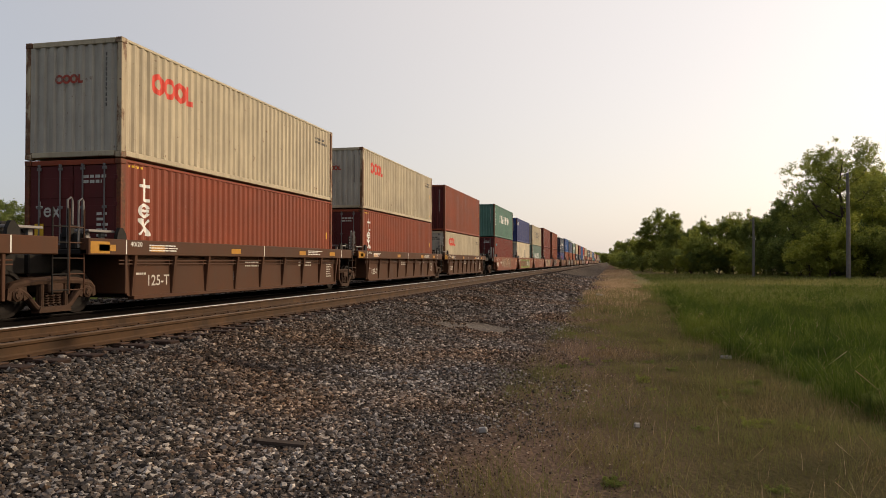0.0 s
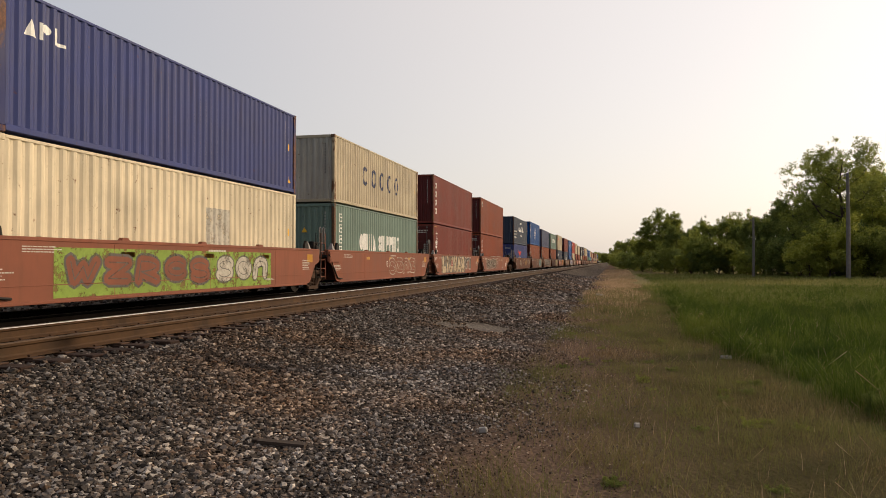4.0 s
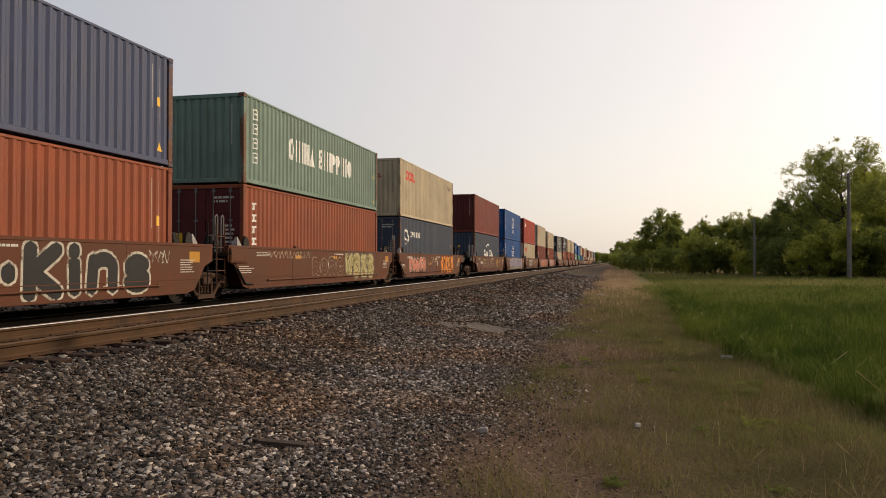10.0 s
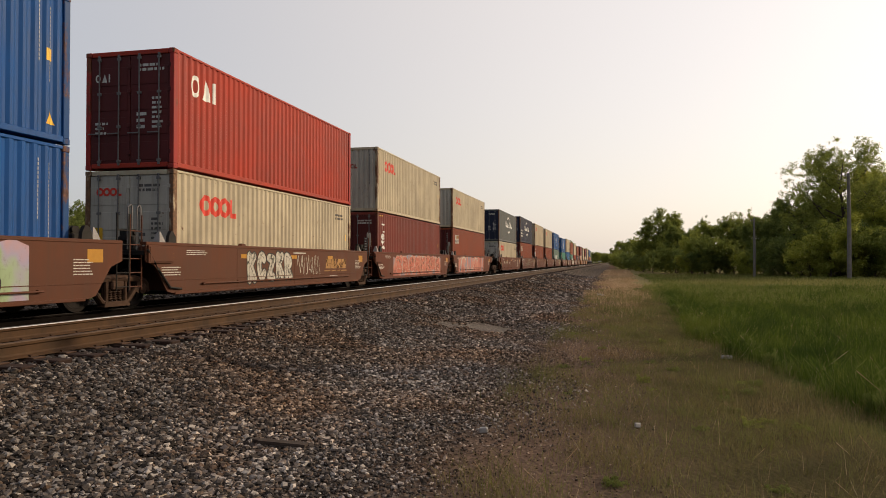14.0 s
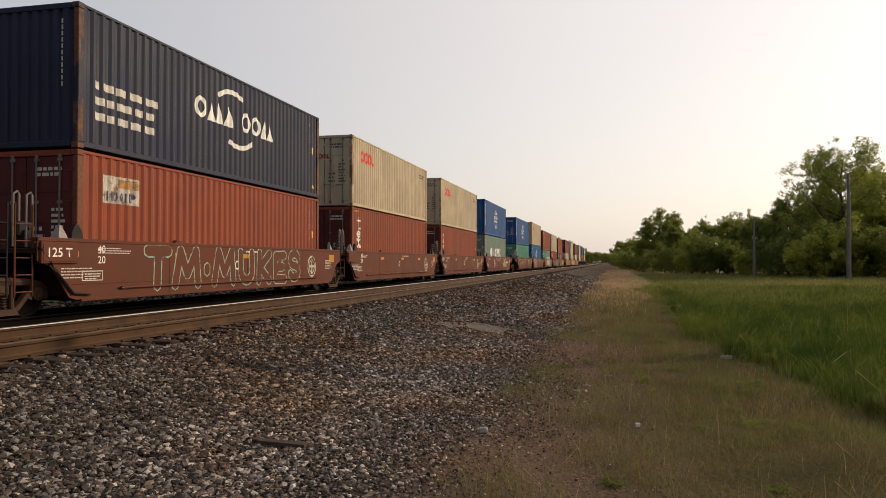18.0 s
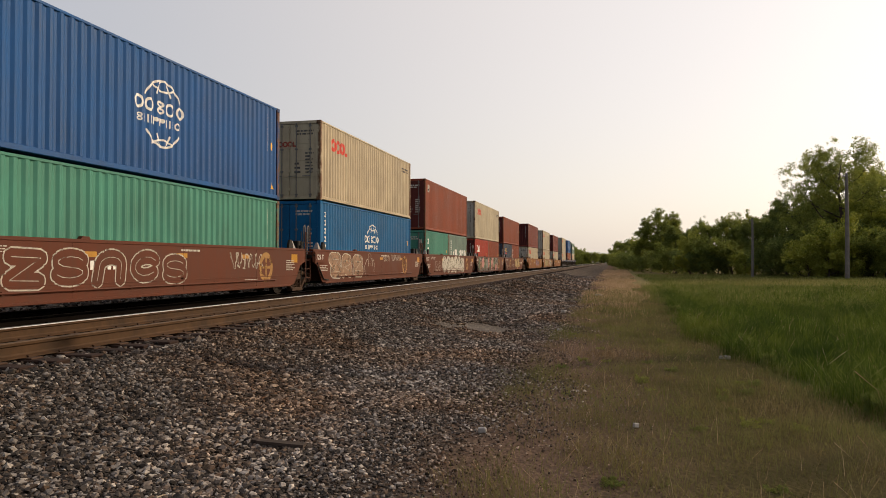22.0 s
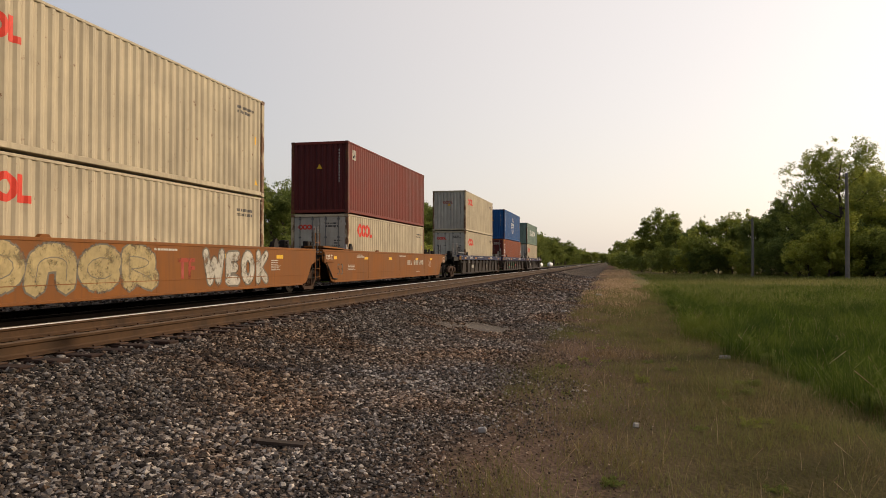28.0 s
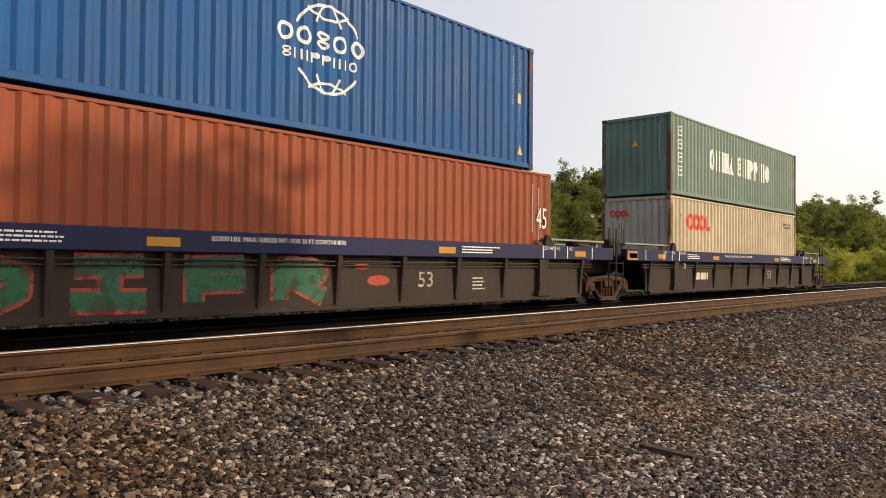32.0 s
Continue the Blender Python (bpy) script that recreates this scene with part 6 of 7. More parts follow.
def stack(ink, y, z_top, s, n, w=0.22):
    """Marks one under another along the corner post."""
    for k in range(n):
        z = z_top - (k + 1) * s
        ink.bar(y, y + w, z + s * 0.62, z + s * 0.78).bar(y + w * 0.36, y + w * 0.64, z + s * 0.16, z + s * 0.7)
        if k % 2:
            ink.bar(y, y + w, z + s * 0.14, z + s * 0.3)
        else:
            ink.bar(y, y + w * 0.3, z + s * 0.14, z + s * 0.36)


def signs(ink, y, z_top, s, n):
    """Square marks one under another: open boxes with a bar inside."""
    w, t = s * 0.68, s * 0.085
    for q in range(n):
        z = z_top - (q + 1) * s + s * 0.12
        hh = s * 0.74
        ink.bar(y, y + w, z, z + t).bar(y, y + w, z + hh - t, z + hh).bar(y, y + t, z + t, z + hh - t).bar(y + w - t, y + w, z + t, z + hh - t)
        ink.bar(y + w * 0.2, y + w * 0.8, z + hh * 0.46, z + hh * 0.46 + t * 1.4)


def mark_container(c, marks, index):
    L, h = c["length"], c["height"]
    S, E = side_of(L, h), end_of()
    r = random.Random(index)

    def side(fn, name, ink, label=""):
        k = Ink(S)
        fn(k)
        return k.done(name, ink, c, label)
    dark_text = marks.startswith("rings") or marks in ("patch", "ring_row")
    txt = "smoke" if dark_text else "grey"
    # figures near the far top corner, and small stickers
    side(lambda k: k.column(L - 0.78, 0.03, h * 0.5, h - 0.3, 14).column(L - 0.52, 0.03, h * 0.38, h - 0.36, 18) if marks not in ("rings", "rings_low") else k.rows(L - 1.6, L - 0.5, h - 0.62, h - 0.36, 2, index, 0.6), "stencil", txt)
    if index % 3 != 1:
        side(lambda k: k.quad([(L - 0.62, 0.32), (L - 0.38, 0.32), (L - 0.5, 0.56)]).bar(L - 0.62, L - 0.46, h * 0.52, h * 0.6), "warning_sticker", "yellow", "yellow triangular warning sticker")
    # end facing the camera
    k = Ink(E)
    if c["doors"]:
        k.rows(0.25, 0.95, h - 0.52, h - 0.3, 2, index, 0.6)
        k.rows(0.62, 0.95, h * 0.34, h * 0.62, 7, index + 2, 0.5).rows(0.2, 0.5, h * 0.34, h * 0.5, 3, index + 4, 0.5).rows(-0.95, -0.6, h * 0.3, h * 0.42, 3, index + 5, 0.5)
    else:
        k.column(0.82, 0.035, h * 0.42, h - 0.3, 11)
    k.done("stencil", txt, c)
    if index % 2 == 0:
        k = Ink(end_of())
        k.quad([(-0.12, h * 0.62), (0.12, h * 0.62), (0.0, h * 0.62 + 0.2)]) if not c["doors"] else k.bar(-0.95, -0.72, h * 0.42, h * 0.52)
        k.done("warning_sticker", "yellow", c, "yellow warning sticker")
    if marks == "rings":
        side(lambda k: rings_logo(k, 1.1, h - 0.98, 0.48), "logo", "red", "red company emblem")
        k = Ink(E)
        rings_logo(k, -0.45, h - 0.95, 0.2)
        k.done("logo", "dullred", c, "faded red company emblem")
    elif marks == "rings_low":
        side(lambda k: rings_logo(k, 1.22, h - (1.03 if h > 2.7 else 0.87), 0.52), "logo", "red", "red company emblem")
        k = Ink(E)
        rings_logo(k, -0.9, h - 0.62, 0.2)
        k.done("logo", "red", c, "red company emblem")
    elif marks in ("tall_mark", "tall_mark_45"):
        def f(k):
            k.bar(0.78, 0.9, h - 0.86, h - 0.36).bar(0.68, 1.02, h - 0.56, h - 0.49).bar(0.82, 1.02, h - 0.88, h - 0.81)
            k.ring(0.84, h - 1.08, 0.19, 0.17, 0.075, 20, 335, 16).bar(0.70, 1.0, h - 1.11, h - 1.05)
            k.line([(0.68, h - 1.28), (1.02, h - 1.62)], 0.11).line([(1.0, h - 1.28), (0.68, h - 1.62)], 0.05).bar(0.64, 0.8, h - 1.30, h - 1.26).bar(0.9, 1.06, h - 1.64, h - 1.60)
        side(f, "logo", "white", "white company mark in a column")
        if c["doors"]:
            k = Ink(E)
            k.bar(-0.86, -0.8, h - 1.25, h - 0.9).bar(-0.92, -0.74, h - 1.05, h - 1.0).ring(-0.62, h - 1.14, 0.1, 0.11, 0.045, 20, 340, 12).bar(-0.7, -0.54, h - 1.15, h - 1.11)
            k.line([(-0.48, h - 1.03), (-0.32, h - 1.25)], 0.045).line([(-0.32, h - 1.03), (-0.48, h - 1.25)], 0.045)
            k.done("logo", "grey", c, "white company mark")
        k = Ink(S)
        for i in range(5):
            k.bar(0.3 + i * 0.1, 0.36 + i * 0.1, h - 0.16, h - 0.11)
        k.done("warning_striping", "yellow", c)
        if marks == "tall_mark_45":
            lettering("45", c, L - 0.62, h - 1.35, 0.42, 0.5, M_WHITE, W2 + 0.004)
    elif marks == "stacked":
        side(lambda k: stack(k, 0.55, h - 0.42, 0.34, 6, 0.24), "logo", "white", "white company mark in a column")
    elif marks == "wide_name":
        side(lambda k: (shapes(k, "chiha ehippihc", 3.05, h - 1.52, 0.72, 0.1, 0.62), signs(k, 0.62, h - 0.3, 0.425, 4)), "logo", "white", "white company name as blocks")
    elif marks == "wide_name_low":
        side(lambda k: (shapes(k, "chiha ehippihc", 2.9, h - 1.75, 0.72, 0.1, 0.62), signs(k, 0.62, h - 0.3, 0.42, 4)), "logo", "white", "white company name as blocks")
    elif marks in ("swoosh", "swoosh_slogan", "swoosh_low"):
        z = h - 1.45 if marks != "swoosh_low" else h - 1.75
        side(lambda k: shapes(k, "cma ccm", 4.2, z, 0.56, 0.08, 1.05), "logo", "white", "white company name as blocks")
        side(lambda k: (k.ring(6.1, z + 0.2, 1.15, 0.85, 0.13, 60, 135, 14), k.ring(6.45, z + 0.3, 1.15, 0.85, 0.13, 240, 315, 14) if marks != "swoosh_low" else None), "swoosh", "white")
        if marks == "swoosh_slogan":
            side(lambda k: k.rows(0.5, 2.7, h - 2.25, h - 1.3, 3, index, 0.5), "slogan", "grey")
    elif marks == "globe":
        side(lambda k: globe(k, 6.0, h - 1.38, 0.8), "logo", "white", "white globe emblem")
        side(lambda k: stack(k, 0.42, h - 0.32, 0.3, 6, 0.2), "side_stencil", "white")
    elif marks == "ring_row":
        side(lambda k: [k.ring(3.6 + i * 1.15, h - 1.2, 0.3, 0.42, 0.13, 40 if i in (0, 3) else 0, 320 if i in (0, 3) else 360, 16) for i in range(5)], "logo", "navy", "dark company emblem of rings")
    elif marks == "small_name":
        side(lambda k: shapes(k, "apl", 0.6, h - 0.75, 0.32, 0.07, 1.0), "logo", "white")
    elif marks == "wings":
        side(lambda k: k.line([(3.9, h - 0.75), (5.2, h - 0.98), (6.5, h - 0.75)], 0.24).bar(5.1, 5.3, h - 1.3, h - 0.6).bar(4.6, 5.8, h - 1.12, h - 0.9), "logo", "red", "red winged emblem")
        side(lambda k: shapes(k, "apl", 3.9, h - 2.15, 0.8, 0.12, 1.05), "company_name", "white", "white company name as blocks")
    elif marks == "three_blocks":
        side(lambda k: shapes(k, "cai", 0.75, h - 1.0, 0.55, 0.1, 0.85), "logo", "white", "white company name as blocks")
        k = Ink(E)
        shapes(k, "cai", -0.95, h - 0.75, 0.2, 0.04, 0.8)
        k.done("logo", "grey", c)
    elif marks == "curl":
        side(lambda k: (k.ring(1.1, h - 0.85, 0.3, 0.3, 0.1, 0, 300, 16), k.line([(1.35, h - 0.7), (1.6, h - 1.0), (1.45, h - 1.2)], 0.1), k.line([(1.2, h - 1.1), (1.0, h - 1.35)], 0.09)), "emblem", "white", "white curled emblem")
        side(lambda k: shapes(k, "cpohoe", 1.95, h - 0.95, 0.3, 0.09, 0.9), "company_name", "white", "white company name as blocks")
    elif marks == "name_plate":
        side(lambda k: k.bar(0.75, 2.0, h - 1.0, h - 0.42), "plate", "pale", "white company plate")
        k = Ink(side_of(L, h, 0.006))
        k.bar(1.25, 1.95, h - 0.66, h - 0.47)
        k.done("plate_stripe", "tan", c)
        k = Ink(side_of(L, h, 0.0065))
        shapes(k, "ihcohp", 0.82, h - 0.95, 0.2, 0.05, 0.8)
        k.done("plate_print", "navy", c)
    elif marks == "diamond":
        side(lambda k: k.quad([(0.92, h - 0.68), (1.14, h - 0.43), (1.36, h - 0.68), (1.14, h - 0.93)]), "diamond", "aqua", "light blue diamond mark")
    elif marks == "patch":
        side(lambda k: k.bar(L * 0.55, L * 0.55 + 1.2, h * 0.35, h * 0.72), "repair_patch", "pale", "pale repair patch")
    elif marks == "badge":
        side(lambda k: k.bar(0.62, 0.98, h - 0.7, h - 0.28), "badge", "pale", "small white badge")
        k = Ink(side_of(L, h, 0.006))
        k.line([(0.68, h - 0.62), (0.9, h - 0.36)], 0.09)
        k.done("badge_figure", "black", c)
    elif marks == "vert":
        side(lambda k: stack(k, 0.6, h - 0.35, 0.5, 4, 0.26), "logo", "white", "white company mark in a column")
    elif marks == "wide_name_short":
        side(lambda k: (shapes(k, "chiha ehippihc", 1.5, h - 1.5, 0.55, 0.07, 0.56), signs(k, 0.55, h - 0.3, 0.36, 4)), "logo", "white", "white company name as blocks")
    elif marks == "five_rings":
        side(lambda k: [k.ring(1.2 + i * 0.3, h - 0.6, 0.14, 0.15, 0.07, 30, 350, 12) for i in range(5)], "logo", "yellow", "yellow company emblem of rings")
        side(lambda k: k.bar(1.3, 2.4, h - 0.95, h - 0.87), "logo_line", "red")


def lettering(text, parent, y, z, w, h, mat, x, name="lettering", offset=0.0, label="", up=None):
    """Real letters, fitted to a box w wide and h high, facing +x."""
    cu = bpy.data.curves.new("text", "FONT")
    cu.body, cu.offset, cu.fill_mode = text, offset, "FRONT"
    cu.resolution_u = 3
    tmp = bpy.data.objects.new("text", cu)
    me = bpy.data.meshes.new_from_object(tmp)
    bpy.data.objects.remove(tmp)
    co = np.empty(len(me.vertices) * 3, np.float32)
    me.vertices.foreach_get("co", co)
    co = co.reshape(-1, 3)
    lo, hi = co.min(0), co.max(0)
    u, v = (co[:, 0] - lo[0]) / (hi[0] - lo[0]), (co[:, 1] - lo[1]) / (hi[1] - lo[1])
    out = np.stack([np.full(len(u), x), y + u * w, z + v * h + (up(u) if up is not None else 0.0)], -1)
    me.vertices.foreach_set("co", out.astype(np.float32).ravel())
    me.materials.clear()
    me.materials.append(mat)
    me.name = name
    return put(name, me, parent, None, None, label)


# strokes of fat sprayed capitals on a square of 1 by 1
STROKES = {"D": [((0.12, 0.02), (0.12, 0.98)), ((0.1, 0.1), (0.6, 0.12), (0.9, 0.36), (0.9, 0.66), (0.6, 0.88), (0.1, 0.9))],
           "I": [((0.08, 0.88), (0.92, 0.9)), ((0.5, 0.1), (0.52, 0.9)), ((0.04, 0.12), (0.96, 0.1))],
           "F": [((0.2, 0.02), (0.2, 0.9)), ((0.05, 0.88), (0.95, 0.92)), ((0.2, 0.48), (0.98, 0.5))],
           "R": [((0.14, 0.0), (0.14, 0.98)), ((0.1, 0.88), (0.7, 0.88), (0.88, 0.7), (0.7, 0.5), (0.2, 0.48)), ((0.42, 0.5), (0.95, 0.04))]}


def block_letter(ch, parent, y0, y1, z0, z1, x):
    """A fat green letter with a dark rim and an uneven red outline."""
    for j, (ink, w, label) in enumerate((("dullred", 0.36, "red outline of a sprayed letter"), ("smoke", 0.28, ""), ("green", 0.23, "dark green sprayed letter"))):
        k = Ink(flat(x + 0.0015 * j))
        for line in STROKES[ch]:
            k.line([(y0 + (y1 - y0) * u, z0 + (z1 - z0) * v) for u, v in line], w)
            for u, v in line[1:-1]:
                k.disc(y0 + (y1 - y0) * u, z0 + (z1 - z0) * v, w / 2, w / 2, 12)
        k.done("graffiti", ink, parent, label)


def scribble(ink, y0, y1, z0, z1, n, w, seed):
    r = random.Random(seed)
    for k in range(n):
        a = y0 + (y1 - y0) * k / n
        b = a + (y1 - y0) / n * 1.25
        pts = [(a + (b - a) * t + r.uniform(-0.06, 0.06), z0 + (z1 - z0) * (0.5 + 0.5 * math.sin(t * 9 + k * 2.1 + r.uniform(-0.6, 0.6)))) for t in np.linspace(0, 1, 14)]
        ink.line(pts, w)


# abstract curls for sprayed letters that cannot be read, on a square of 1 by 1
def arc(cy, cz, ry, rz, a0, a1, n=9):
    return tuple((cy + ry * math.cos(radians(a0 + (a1 - a0) * k / n)), cz + rz * math.sin(radians(a0 + (a1 - a0) * k / n))) for k in range(n + 1))


CURLS = (
    (arc(0.55, 0.5, 0.42, 0.42, 40, 320),),
    (arc(0.5, 0.72, 0.36, 0.22, 20, 270, 7) + arc(0.5, 0.27, 0.38, 0.22, 90, -160, 7)[1:],),
    (((0.12, 0.05), (0.14, 0.6)) + arc(0.5, 0.62, 0.36, 0.3, 180, 0, 7) + ((0.88, 0.08),),),
    (arc(0.5, 0.52, 0.38, 0.40, 80, 440, 12), ((0.45, 0.45), (0.55, 0.62))),
    (((0.1, 0.9), (0.3, 0.12), (0.52, 0.7), (0.72, 0.12), (0.92, 0.88)),),
    (((0.18, 0.04), (0.2, 0.94)), ((0.2, 0.5), (0.86, 0.92)), ((0.34, 0.56), (0.9, 0.06))),
    (((0.15, 0.9), (0.88, 0.86), (0.2, 0.14), (0.92, 0.1)),),
    (((0.14, 0.06), (0.16, 0.92)) + arc(0.2, 0.68, 0.62, 0.24, 90, -90, 7) + ((0.9, 0.05),),))


def fat(parent, lines, y0, y1, z0, z1, layers, x, label):
    """One fat letter in layers of paint: each an ink or a material and a width."""
    for j, (ink, w) in enumerate(layers):
        k = Ink(flat(x + 0.0016 * j))
        for line in lines:
            pts = [(y0 + (y1 - y0) * u, z0 + (z1 - z0) * v) for u, v in line]
            k.line(pts, w)
            for a, b in pts:
                k.disc(a, b, w / 2, w / 2, 10)
        ob = k.done("graffiti_letter", "white" if not isinstance(ink, str) else ink, parent, label if j == 1 else "")
        if not isinstance(ink, str):
            ob.data.materials[0] = ink


SKELETONS = {
    "A": (((0.06, 0.03), (0.42, 0.95), (0.56, 0.95), (0.94, 0.03)), ((0.26, 0.34), (0.74, 0.34))), "B": (((0.14, 0.05), (0.14, 0.95)) + arc(0.2, 0.72, 0.6, 0.23, 90, -90, 7) + arc(0.2, 0.27, 0.68, 0.22, 90, -90, 7) + ((0.14, 0.05),),),
    "E": (((0.9, 0.93), (0.14, 0.9), (0.14, 0.08), (0.92, 0.06)), ((0.14, 0.5), (0.74, 0.52))), "H": (((0.12, 0.04), (0.14, 0.96)), ((0.86, 0.04), (0.88, 0.96)), ((0.14, 0.5), (0.86, 0.5))), "I": (((0.5, 0.04), (0.5, 0.96)),),
    "J": (((0.8, 0.96), (0.8, 0.3)) + arc(0.45, 0.3, 0.35, 0.25, 0, -170, 7),), "K": (((0.16, 0.03), (0.14, 0.97)), ((0.9, 0.96), (0.2, 0.48), (0.94, 0.03))), "L": (((0.2, 0.96), (0.14, 0.08), (0.9, 0.06)),),
    "M": (((0.06, 0.03), (0.2, 0.95), (0.5, 0.3), (0.8, 0.95), (0.94, 0.03)),), "N": (((0.12, 0.03), (0.14, 0.94), (0.84, 0.06), (0.88, 0.97)),), "O": (arc(0.5, 0.5, 0.4, 0.45, 90, 450, 14),),
    "P": (((0.16, 0.03), (0.16, 0.95)) + arc(0.2, 0.68, 0.62, 0.26, 90, -90, 7) + ((0.16, 0.42),),), "R": (((0.14, 0.03), (0.16, 0.95)) + arc(0.2, 0.7, 0.6, 0.24, 90, -90, 7) + ((0.3, 0.46), (0.92, 0.04)),),
    "S": (arc(0.5, 0.72, 0.36, 0.23, 20, 270, 8) + arc(0.5, 0.27, 0.38, 0.23, 90, -160, 8)[1:],), "T": (((0.04, 0.93), (0.96, 0.93)), ((0.5, 0.93), (0.48, 0.03))), "U": (((0.12, 0.96), (0.12, 0.38)) + arc(0.5, 0.36, 0.38, 0.3, 180, 360, 8) + ((0.88, 0.96),),),
    "W": (((0.04, 0.96), (0.26, 0.06), (0.5, 0.7), (0.74, 0.06), (0.96, 0.96)),), "i": (((0.5, 0.04), (0.5, 0.6)), ((0.5, 0.88), (0.5, 0.92))), "n": (((0.12, 0.04), (0.14, 0.66)) + arc(0.5, 0.46, 0.36, 0.24, 160, 0, 7) + ((0.88, 0.04),),),
    "s": (arc(0.5, 0.52, 0.34, 0.17, 20, 270, 7) + arc(0.5, 0.2, 0.36, 0.16, 90, -160, 7)[1:],), ".": (((0.5, 0.42), (0.5, 0.5)),), "C": (arc(0.55, 0.5, 0.42, 0.44, 50, 310),)}


def tag(parent, text, y0, y1, z0, z1, inks, thick, rim_w, x, label, seed=1):
    """A sprayed word in fat rounded capitals: the rim's ink, then the fill's."""
    r = random.Random(seed)
    wide = [{"I": 0.55, "i": 0.5, ".": 0.4, "M": 1.25, "W": 1.25}.get(ch, 1.0) for ch in text]
    y = y0
    for k, (ch, w) in enumerate(zip(text, wide)):
        step = (y1 - y0) * w / sum(wide)
        lift, lean = r.uniform(-0.03, 0.03), r.uniform(-0.07, 0.07)
        lines = [tuple((u + lean * (v - 0.5), v) for u, v in ln) for ln in SKELETONS[ch]]
        fat(parent, lines, y + thick * 0.5, y + step - thick * 0.38, z0 + thick * 0.45 + lift, z1 - thick * 0.45 + lift, ((inks[0], thick + 2 * rim_w), (inks[1], thick)), x + 0.0001 * (k % 3), label)
        y += step


def bubbles(parent, y0, y1, z0, z1, n, fill, line, seed, x, hollow=False, w=0.05, label="", heavy=1.0):
    """Fat rounded throw-up letters that cannot be read: an outline, a fill and a thin inner stroke."""
    r = random.Random(seed)
    step = (y1 - y0) / n
    thick = min(step * 0.42, (z1 - z0) * 0.36) * heavy
    inner = parent.children[0].material_slots[0].material if hollow else fill
    last = -1
    for k in range(n):
        pick = r.choice([q for q in range(len(CURLS)) if q != last])
        last = pick
        tall = r.uniform(0.84, 1.0)
        zb = z0 + (z1 - z0) * (1 - tall) * r.random()
        a, b, c, d = y0 + step * k + thick * 0.42 / heavy, y0 + step * (k + 1) - thick * 0.30 / heavy, zb + thick * 0.45, zb + (z1 - z0) * tall - thick * 0.45
        lean = r.uniform(-0.12, 0.12)
        lines = [tuple((u + lean * (v - 0.5), v) for u, v in ln) for ln in CURLS[pick]]
        fat(parent, lines, a, b, c, d, ((line, thick + 1.5 * w), (inner, thick), (line, w * 0.35)), x + 0.0001 * k, label)


def mixed(name, stops):
    """Many colours sprayed into one another."""
    m, nt, b = node_mat(name + "_mixed_spray_paint", 0.55)
    n = noise_tex(nt, 0.75, 3, 0.5, stretch=(1.0, 1.0, 0.8))
    n.inputs["Distortion"].default_value = 0.45
    c = ramp(nt, n.outputs[0], stops).outputs[0]
    f = noise_tex(nt, 9, 5, 0.7)
    c = mix(nt, ramp(nt, f.outputs[0], [(0.55, (0, 0, 0)), (0.8, (0.5,) * 3)]).outputs[0], c, (0.10, 0.05, 0.03))
    nt.links.new(c, b.inputs["Base Color"])
    return m


MIXED = {"coral": mixed("coral", [(0.32, (0.05, 0.04, 0.04)), (0.42, (0.40, 0.12, 0.08)), (0.52, (0.45, 0.20, 0.15)), (0.58, (0.14, 0.20, 0.26)), (0.68, (0.42, 0.14, 0.10))]),
         "spring": mixed("spring", [(0.34, (0.20, 0.26, 0.12)), (0.46, (0.26, 0.34, 0.20)), (0.52, (0.30, 0.26, 0.36)), (0.60, (0.42, 0.24, 0.24)), (0.68, (0.24, 0.32, 0.14))])}


def ground_coat(parent, which, y0, y1, z0, z1, x, seed):
    """One sprayed ground with an uneven upper and side edge."""
    r = random.Random(seed)
    n = 26
    k = Ink(flat(x))
    tops = [z1 - r.uniform(0.0, 0.10) * (1 if 2 < i < n - 2 else 2.5) for i in range(n + 1)]
    for i in range(n):
        a, b = y0 + (y1 - y0) * i / n, y0 + (y1 - y0) * (i + 1) / n
        k.quad([(a, z0), (b, z0), (b, tops[i + 1]), (a, tops[i])])
    ob = k.done("graffiti_ground", "white", parent, "many-coloured sprayed ground")
    ob.data.materials[0] = MIXED[which]


